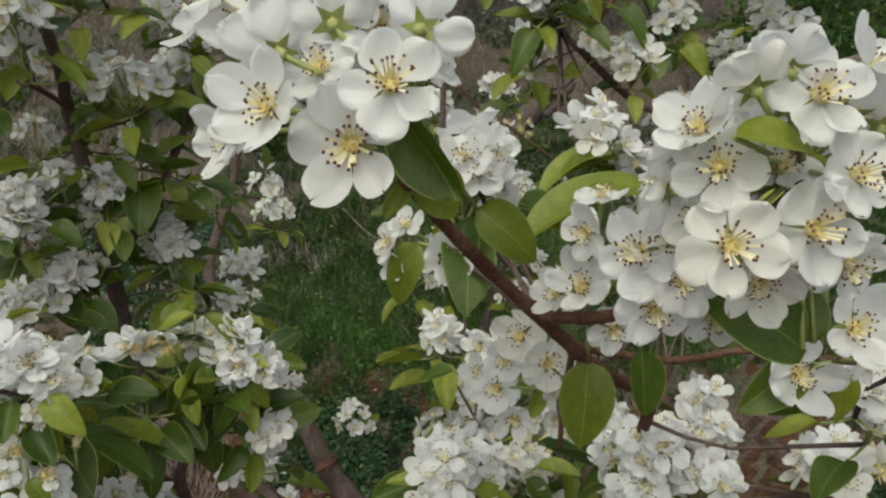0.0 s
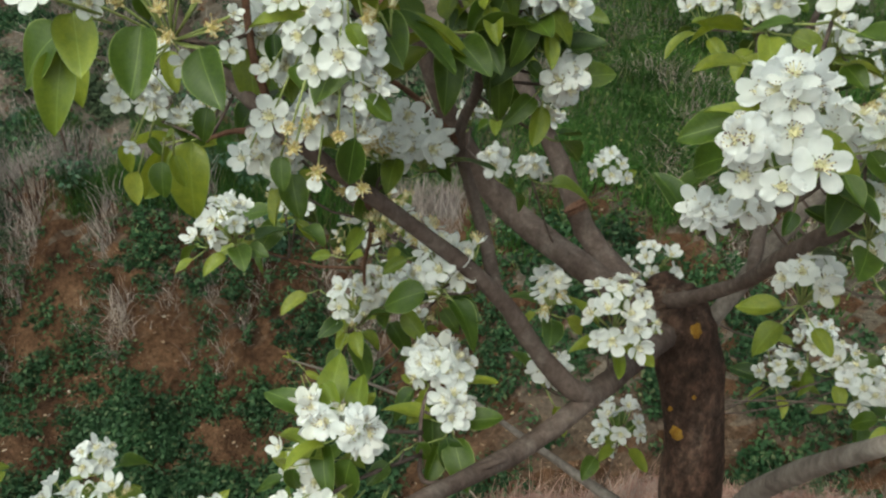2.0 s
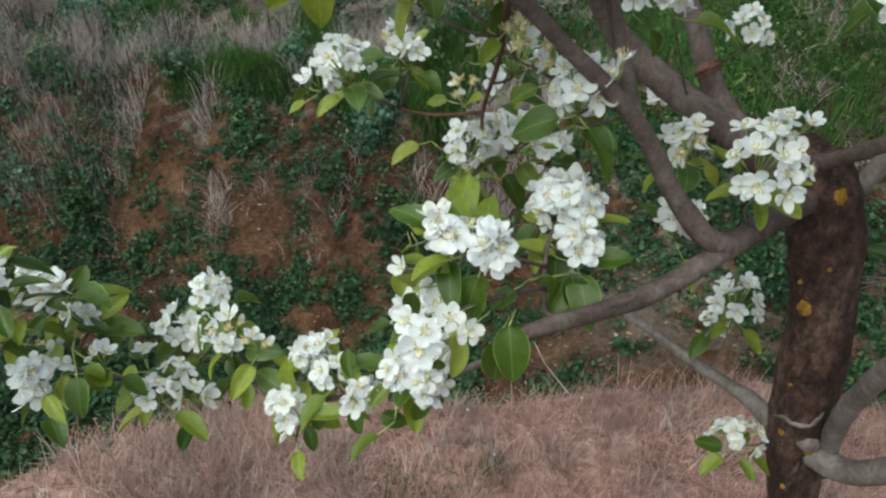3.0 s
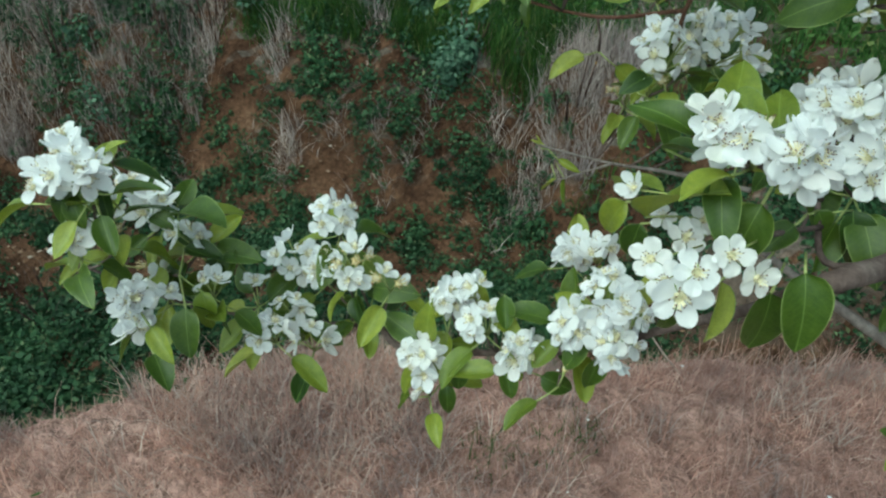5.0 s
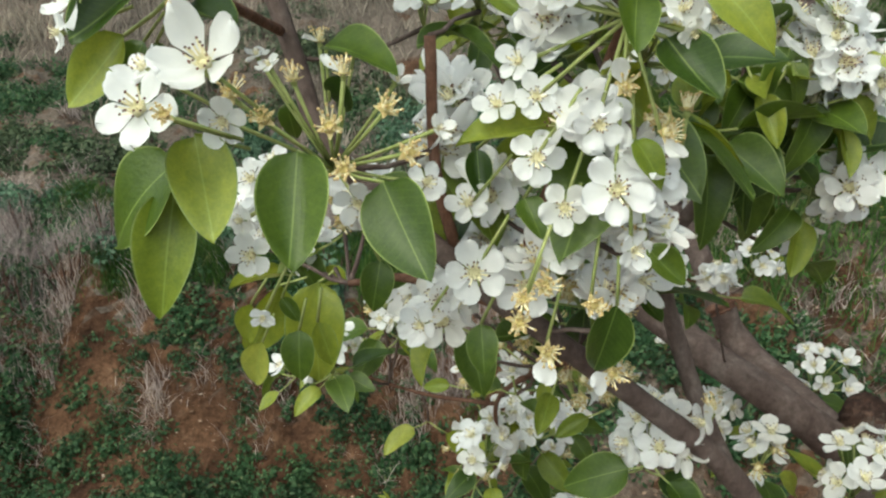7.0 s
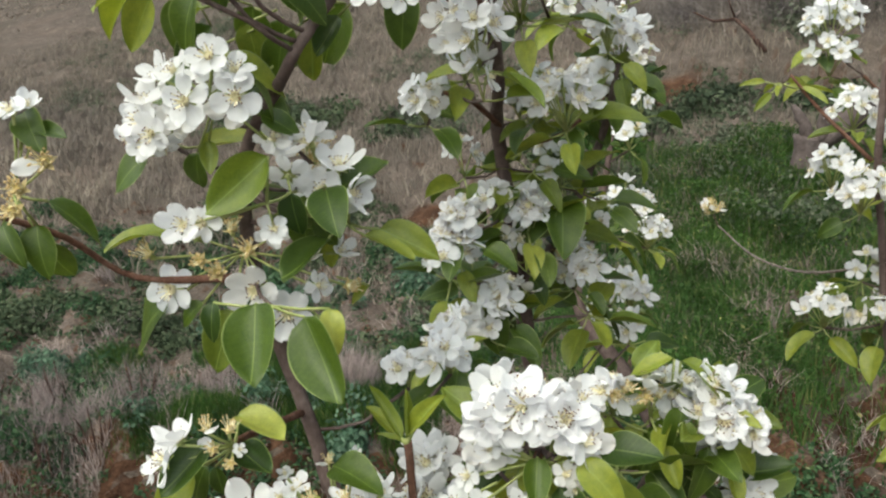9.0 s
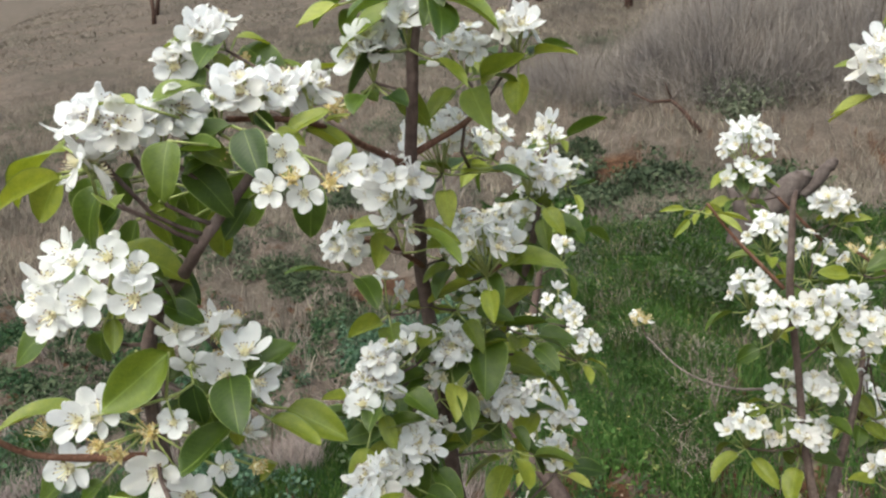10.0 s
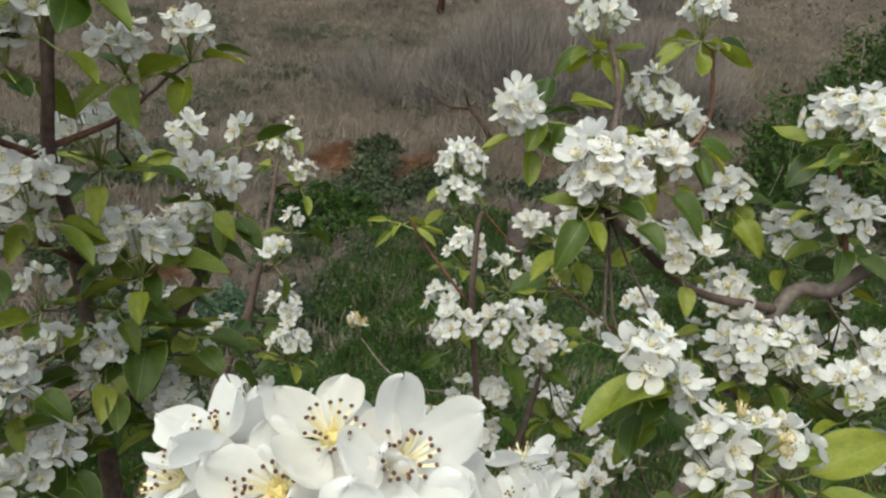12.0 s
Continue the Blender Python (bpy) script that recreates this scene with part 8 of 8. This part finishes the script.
bouquet((0.0225, 0.42, 1.239), [
    ((0.0214, 0.371, 1.252), (0.2756, -0.8634, 0.437), 0.97, "open"),
    ((0.0323, 0.437, 1.263), (0.4756, -0.6431, 0.5918), 0.74, "open"),
    ((-0.0106, 0.38, 1.239), (-0.156, -0.9857, 0.1188), 0.78, "open"),
    ((0.0071, 0.37, 1.239), (-0.0684, -0.9273, 0.2132), 0.71, "open"),
    ((0.0081, 0.385, 1.263), (0.1214, -0.8684, 0.5303), 0.86, "open")],
    [((0.0405, 0.41, 1.238), (0.0507, 0.4, 1.223), (0.4116, -0.7924, 0.5317), False, 0),
     ((0.0653, 0.46, 1.247), (0.0952, 0.45, 1.25), (0.0452, -0.1901, 0.9229), True, 0),
     ((0.023, 0.42, 1.209), (0.0203, 0.41, 1.199), (0.2181, -0.8431, 0.5307), False, 0),
     ((0.0599, 0.46, 1.239), (0.0769, 0.45, 1.225), (0.209, -0.81, 0.6247), False, 0)])
cluster(0.078, 0.471, 1.200, 0.021, 6, leaves=3)
cluster(0.087, 0.480, 1.171, 0.014, 3, leaves=2)
cluster(0.089, 0.500, 1.259, 0.023, 6, leaves=3)
cluster(0.065, 0.480, 1.247, 0.019, 5, leaves=3, shed=0.5)
cluster(0.068, 0.560, 1.105, 0.025, 6, leaves=4)
cluster(0.147, 0.861, 0.899, 0.027, 6, leaves=3)
cluster(0.181, 0.850, 0.879, 0.029, 6, leaves=3)
cluster(0.119, 0.856, 0.851, 0.033, 6, leaves=4)
cluster(0.184, 0.750, 0.909, 0.031, 7, leaves=3)
cluster(0.148, 0.550, 1.181, 0.020, 6, leaves=3)
cluster(0.169, 0.600, 1.109, 0.026, 7, leaves=3)
cluster(0.214, 0.700, 0.937, 0.032, 7, leaves=4)
cluster(0.245, 0.880, 0.879, 0.025, 4, leaves=4)
cluster(0.128, 0.520, 1.260, 0.015, 4, leaves=3)
cluster(-0.004, 0.571, 1.306, 0.018, 5, leaves=4)
cluster(0.006, 0.600, 1.273, 0.012, 0, leaves=3, young=0.7)
cluster(0.025, 0.600, 1.239, 0.024, 6, leaves=4, shed=0.1)
cluster(-0.006, 0.620, 1.191, 0.025, 5, leaves=3)
cluster(0.028, 0.500, 1.323, 0.016, 3, leaves=2)
cluster(0.128, 0.384, 1.301, 0.023, 8, leaves=3)
cluster(0.160, 0.400, 1.300, 0.020, 7, leaves=2)
cluster(0.151, 0.380, 1.285, 0.020, 6, leaves=2)
cluster(0.122, 0.380, 1.281, 0.018, 5, leaves=2, shed=0.2)
cluster(0.176, 0.450, 1.299, 0.017, 6, leaves=2)
cluster(0.236, 0.400, 1.282, 0.024, 8, leaves=4)
cluster(0.272, 0.420, 1.271, 0.018, 5, leaves=3, shed=0.3)
cluster(0.111, 0.420, 1.282, 0.014, 4, leaves=2)
cluster(0.030, 0.450, 1.248, 0.029, 8, leaves=3, shed=0.1)
cluster(0.022, 0.600, 1.201, 0.020, 4, leaves=3)
cluster(0.216, 0.330, 1.349, 0.013, 4, leaves=2)
cluster(0.191, 0.300, 1.377, 0.011, 4, leaves=3)
bouquet((-0.0037, 0.185, 1.501), [
    ((-0.0181, 0.166, 1.496), (-0.0369, -0.9979, 0.1238), 0.90, "open"),
    ((-0.008, 0.158, 1.51), (0.0611, -0.9191, 0.4654), 0.78, "open"),
    ((-0.0362, 0.16, 1.505), (-0.3393, -0.8601, 0.2959), 0.78, "open"),
    ((-0.045, 0.17, 1.501), (-0.7931, -0.5204, 0.011), 0.64, "open"),
    ((-0.0364, 0.172, 1.518), (-0.509, 0.5915, 0.3755), 0.76, "open"),
    ((0.0017, 0.175, 1.516), (0.6063, -0.5327, 0.3296), 0.55, "open"),
    ((-0.0261, 0.175, 1.514), (-0.1904, -0.8138, 0.4913), 0.64, "open"),
    ((-0.0235, 0.178, 1.525), (-0.1116, 0.7919, 0.3323), 0.82, "open"),
    ((-0.0009, 0.172, 1.523), (0.3895, 0.7544, 0.1386), 0.79, "open"),
    ((-0.0511, 0.178, 1.497), (-0.5901, -0.7349, -0.0417), 0.58, "open"),
    ((-0.0298, 0.183, 1.51), (-0.2117, 0.8438, 0.1148), 0.81, "open"),
    ((-0.0132, 0.187, 1.524), (0.0096, -0.8112, 0.4919), 0.85, "open"),
    ((-0.0300, 0.19, 1.540), (0.0822, -0.6115, 0.7361), 0.80, "open"),
    ((-0.0385, 0.186, 1.531), (-0.0266, -0.9148, 0.3603), 0.82, "open"),
    ((-0.0534, 0.195, 1.535), (-0.4908, -0.232, 0.7485), 0.78, "open"),
    ((-0.0598, 0.192, 1.528), (-0.6151, -0.4183, 0.5091), 0.77, "open"),
    ((-0.0175, 0.19, 1.536), (0.2948, -0.6684, 0.6073), 0.87, "open"),
    ((-0.0245, 0.19, 1.528), (0.1266, -0.9129, 0.3211), 0.78, "open"),
    ((-0.0465, 0.202, 1.532), (-0.2674, 0.2829, 0.754), 0.78, "open"),
    ((-0.0150, 0.195, 1.53), (0.5089, -0.6817, 0.423), 0.77, "open"),
    ((-0.0474, 0.188, 1.527), (-0.2778, -0.8784, 0.3371), 0.77, "open"),
    ((-0.0236, 0.205, 1.53), (0.0287, 0.6715, 0.5275), 0.79, "open")],
    [((-0.0089, 0.185, 1.504), (0.0098, 0.18, 1.481), (-0.4898, -0.84, 0.393), False, 0.35),
     ((-0.0361, 0.19, 1.517), (-0.0245, 0.18, 1.503), (0.0108, -0.9087, 0.514), False, 0),
     ((-0.0488, 0.2, 1.525), (-0.0669, 0.2, 1.524), (-0.0013, -0.0933, 0.9441), True, 0),
     ((-0.0474, 0.2, 1.522), (-0.0574, 0.2, 1.513), (0.0041, -0.4522, 0.718), True, 0),
     ((-0.0056, 0.19, 1.483), (-0.0123, 0.185, 1.474), (0.0108, -0.9087, 0.514), True, 0),
     ((0.0139, 0.215, 1.472), (0.0339, 0.21, 1.459), (-0.191, -0.7917, 0.5888), False, 0),
     ((-0.0048, 0.19, 1.488), (0.0126, 0.2, 1.472), (-0.2904, -0.8152, 0.491), True, 0)], fine=True)
bouquet((0.0918, 0.17, 1.49), [
    ((0.0631, 0.137, 1.478), (-0.0378, -0.9647, 0.2701), 0.70, "open"),
    ((0.0814, 0.14, 1.481), (0.1625, -0.9731, 0.2219), 0.72, "open"),
    ((0.0899, 0.142, 1.492), (0.2619, -0.9496, 0.3197), 0.65, "open"),
    ((0.0632, 0.146, 1.493), (-0.3898, -0.8387, 0.3932), 0.67, "open"),
    ((0.0671, 0.143, 1.51), (-0.2102, 0.6398, 0.5713), 0.67, "open"),
    ((0.081, 0.143, 1.508), (0.1093, -0.7987, 0.5409), 0.67, "open"),
    ((0.0547, 0.155, 1.487), (-0.6079, 0.5459, 0.1802), 0.59, "open"),
    ((0.056, 0.155, 1.496), (-0.6071, 0.4173, 0.517), 0.62, "open"),
    ((0.0817, 0.16, 1.506), (-0.0109, 0.7179, 0.4522), 0.75, "open"),
    ((0.0966, 0.16, 1.504), (0.191, 0.5477, 0.5946), 0.75, "open"),
    ((0.0779, 0.165, 1.492), (-0.3111, 0.8203, 0.017), 0.79, "open"),
    ((0.0932, 0.17, 1.49), (0.0119, -0.9529, 0.319), 0.72, "open"),
    ((0.1041, 0.16, 1.501), (0.3909, 0.6036, 0.378), 0.68, "open"),
    ((0.0829, 0.16, 1.468), (0.0136, -1.019, 0.0264), 0.62, "open"),
    ((0.0599, 0.165, 1.473), (-0.1875, -0.9778, 0.2209), 0.64, "open"),
    ((0.059, 0.148, 1.501), (-0.5953, -0.4824, 0.6188), 0.61, "open"),
    ((0.0759, 0.146, 1.514), (0.0905, 0.5685, 0.6918), 0.59, "open"),
    ((0.0943, 0.15, 1.514), (0.4028, -0.3493, 0.6969), 0.55, "open"),
    ((0.0518, 0.165, 1.47), (-0.4905, -0.7647, 0.2733), 0.72, "open"),
    ((0.0569, 0.165, 1.456), (-0.087, -0.9453, -0.0935), 0.65, "open"),
    ((0.0841, 0.165, 1.491), (0.009, -0.789, 0.5894), 0.58, "open"),
    ((0.0729, 0.17, 1.452), (0.1135, -0.9648, -0.1905), 0.58, "open"),
    ((0.0948, 0.15, 1.471), (0.2128, -0.8881, -0.3099), 0.62, "open"),
    ((0.0751, 0.15, 1.467), (0.0134, -0.9129, -0.4079), 0.59, "open"),
    ((0.0618, 0.16, 1.464), (-0.1869, -0.9999, 0.1234), 0.54, "open"),
    ((0.0616, 0.155, 1.48), (-0.2887, -0.8816, 0.1985), 0.52, "open")],
    [((0.0627, 0.138, 1.5), (0.0828, 0.138, 1.501), (0.003, -0.4079, 0.913), True, 0),
     ((0.0919, 0.16, 1.447), (0.0706, 0.155, 1.466), (0.0114, -0.9308, 0.4165), False, 0.3),
     ((0.0971, 0.165, 1.447), (0.0917, 0.17, 1.465), (0.0108, -0.9087, 0.514), False, 0),
     ((0.1048, 0.17, 1.517), (0.1126, 0.17, 1.518), (0.0017, -0.3104, 0.8909), True, 0),
     ((0.095, 0.17, 1.486), (0.0839, 0.165, 1.492), (0.0072, -0.6694, 0.6647), False, 0)], fine=True)
bouquet((0.1496, 0.25, 1.409), [
    ((0.138, 0.255, 1.402), (0.0119, -0.9529, 0.319), 0.90, "open"),
    ((0.143, 0.23, 1.429), (0.0119, -0.9529, 0.319), 0.89, "open"),
    ((0.1562, 0.24, 1.413), (0.4111, -0.819, -0.0168), 0.56, "open")],
    [((0.142, 0.26, 1.405), (0.1159, 0.25, 1.389), (0.0108, -0.9087, 0.514), False, 0),
     ((0.1467, 0.26, 1.403), (0.1338, 0.26, 1.379), (0.2108, -0.906, 0.5146), False, 0),
     ((0.1554, 0.26, 1.403), (0.1624, 0.255, 1.379), (0.3113, -0.9268, 0.4173), True, 0)], fine=True)
bouquet((0.0518, 0.23, 1.449), [
    ((0.0523, 0.215, 1.476), (-0.1001, -0.1921, 0.966), 0.54, "open"),
    ((0.0484, 0.215, 1.465), (-0.6919, -0.6166, 0.0334), 0.60, "open"),
    ((0.0492, 0.225, 1.444), (-0.2922, -0.6955, 0.5664), 0.69, "open"),
    ((0.0603, 0.225, 1.43), (0.013, -0.944, -0.0932), 0.58, "open"),
    ((0.0716, 0.235, 1.47), (0.3065, -0.59, 0.5459), 0.44, "open"),
    ((0.0424, 0.235, 1.439), (-0.5929, -0.6242, 0.4459), 0.54, "open")],
    [((0.0735, 0.24, 1.475), (0.0293, 0.23, 1.474), (0.0012, -0.2883, 0.9884), True, 0),
     ((0.0591, 0.26, 1.405), (0.0578, 0.25, 1.371), (0.1119, -0.9516, 0.3192), False, 0),
     ((0.0756, 0.245, 1.415), (0.078, 0.24, 1.39), (0.1119, -0.9516, 0.3192), False, 0),
     ((0.0678, 0.28, 1.395), (0.0734, 0.28, 1.377), (0.0119, -0.9529, 0.319), False, 0)], fine=True)
bouquet((0.0548, 0.3, 1.376), [
    ((0.0474, 0.29, 1.392), (0.2125, -0.9724, 0.222), 0.79, "open"),
    ((0.0364, 0.3, 1.4), (-0.2904, -0.8152, 0.491), 0.77, "open"),
    ((0.0527, 0.295, 1.378), (0.2128, -0.8881, -0.3099), 0.54, "open"),
    ((0.0281, 0.32, 1.367), (-0.3887, -0.883, 0.1982), 0.75, "open"),
    ((0.0366, 0.32, 1.352), (-0.0865, -0.9675, -0.191), 0.67, "open"),
    ((0.0207, 0.34, 1.367), (-0.3917, -0.719, 0.4686), 0.62, "open"),
    ((0.0422, 0.31, 1.407), (0.0066, -0.6472, 0.7623), 0.63, "open"),
    ((0.0311, 0.31, 1.385), (-0.2893, -0.8595, 0.296), 0.64, "open"),
    ((0.0543, 0.31, 1.356), (0.3124, -0.9178, 0.0051), 0.49, "open")],
    [((0.0485, 0.31, 1.371), (0.0436, 0.31, 1.357), (0.0114, -0.9308, 0.4165), True, 0),
     ((0.0593, 0.3, 1.389), (0.0698, 0.31, 1.363), (0.0114, -0.9308, 0.4165), False, 0)], fine=True)
bouquet((0.0036, 0.3, 1.44), [
    ((0.0049, 0.29, 1.439), (0.0125, -0.9751, 0.2215), 0.69, "open"),
    ((-0.0208, 0.3, 1.443), (-0.6936, -0.5502, 0.326), 0.60, "open"),
    ((0.0109, 0.29, 1.428), (0.1135, -0.9648, -0.1905), 0.59, "open"),
    ((-0.0134, 0.3, 1.45), (-0.2959, -0.4562, 0.7172), 0.52, "open"),
    ((-0.0184, 0.3, 1.433), (-0.4883, -0.8532, -0.1168), 0.45, "open"),
    ((0.0161, 0.31, 1.441), (0.4083, -0.7083, 0.4708), 0.43, "open")],
    [((-0.0083, 0.295, 1.444), (-0.0203, 0.29, 1.418), (-0.1892, -0.9114, 0.5135), True, 0),
     ((0.006, 0.3, 1.455), (-0.0012, 0.3, 1.44), (0.0102, -0.8865, 0.6115), True, 0)], fine=True)
cluster(0.018, 0.300, 1.480, 0.017, 6, (0.0054, -0.5497, 0.7401), leaves=3)
cluster(0.011, 0.310, 1.469, 0.011, 3, leaves=2)
cluster(0.029, 0.320, 1.462, 0.010, 3, leaves=2)
lichen_patch((0.0086, 0.7244, 0.811), (-0.4039, -0.9064, -0.1235), 0.0095)
lichen_patch((0.0249, 0.7209, 0.7102), (-0.467, -0.8748, -0.1291), 0.007)
lichen_patch((0.0327, 0.7198, 0.64), (-0.5199, -0.8472, -0.1092), 0.007)
lichen_patch((0.0065, 0.7385, 0.941), (0.4233, -0.8476, 0.3201), 0.009)
lichen_patch((0.0184, 0.7237, 0.8669), (0.0954, -0.9918, 0.0846), 0.003)
lichen_patch((-0.0033, 0.7291, 0.8401), (-0.5617, -0.8197, -0.1126), 0.003)
lichen_patch((0.0663, 0.7182, 0.6243), (0.3989, -0.9169, -0.0167), 0.006)
lichen_patch((0.0552, 0.7164, 0.5595), (-0.2943, -0.9536, -0.063), 0.005)
limb("scar_ridge", [(0.0203, 0.7292, 0.6527, 0.002), (0.0289, 0.7193, 0.6627, 0.003), (0.0383, 0.7148, 0.6621, 0.0034), (0.0489, 0.7131, 0.6651, 0.004), (0.0574, 0.7144, 0.67, 0.0036), (0.0615, 0.7163, 0.681, 0.003), (0.0639, 0.7186, 0.6892, 0.002)], bark=GREY_WOOD, sides=8, rough=0.4, label='pale curved ridge of an old pruning scar')
limb("burr", [(0.0595, 0.7279, 0.6392, 0.009), (0.0622, 0.7204, 0.6389, 0.013), (0.0646, 0.7138, 0.6387, 0.011), (0.0656, 0.711, 0.6386, 0.005)], bark=GREY_WOOD, sides=12, rough=0.35, label='grey-green burr on the trunk')
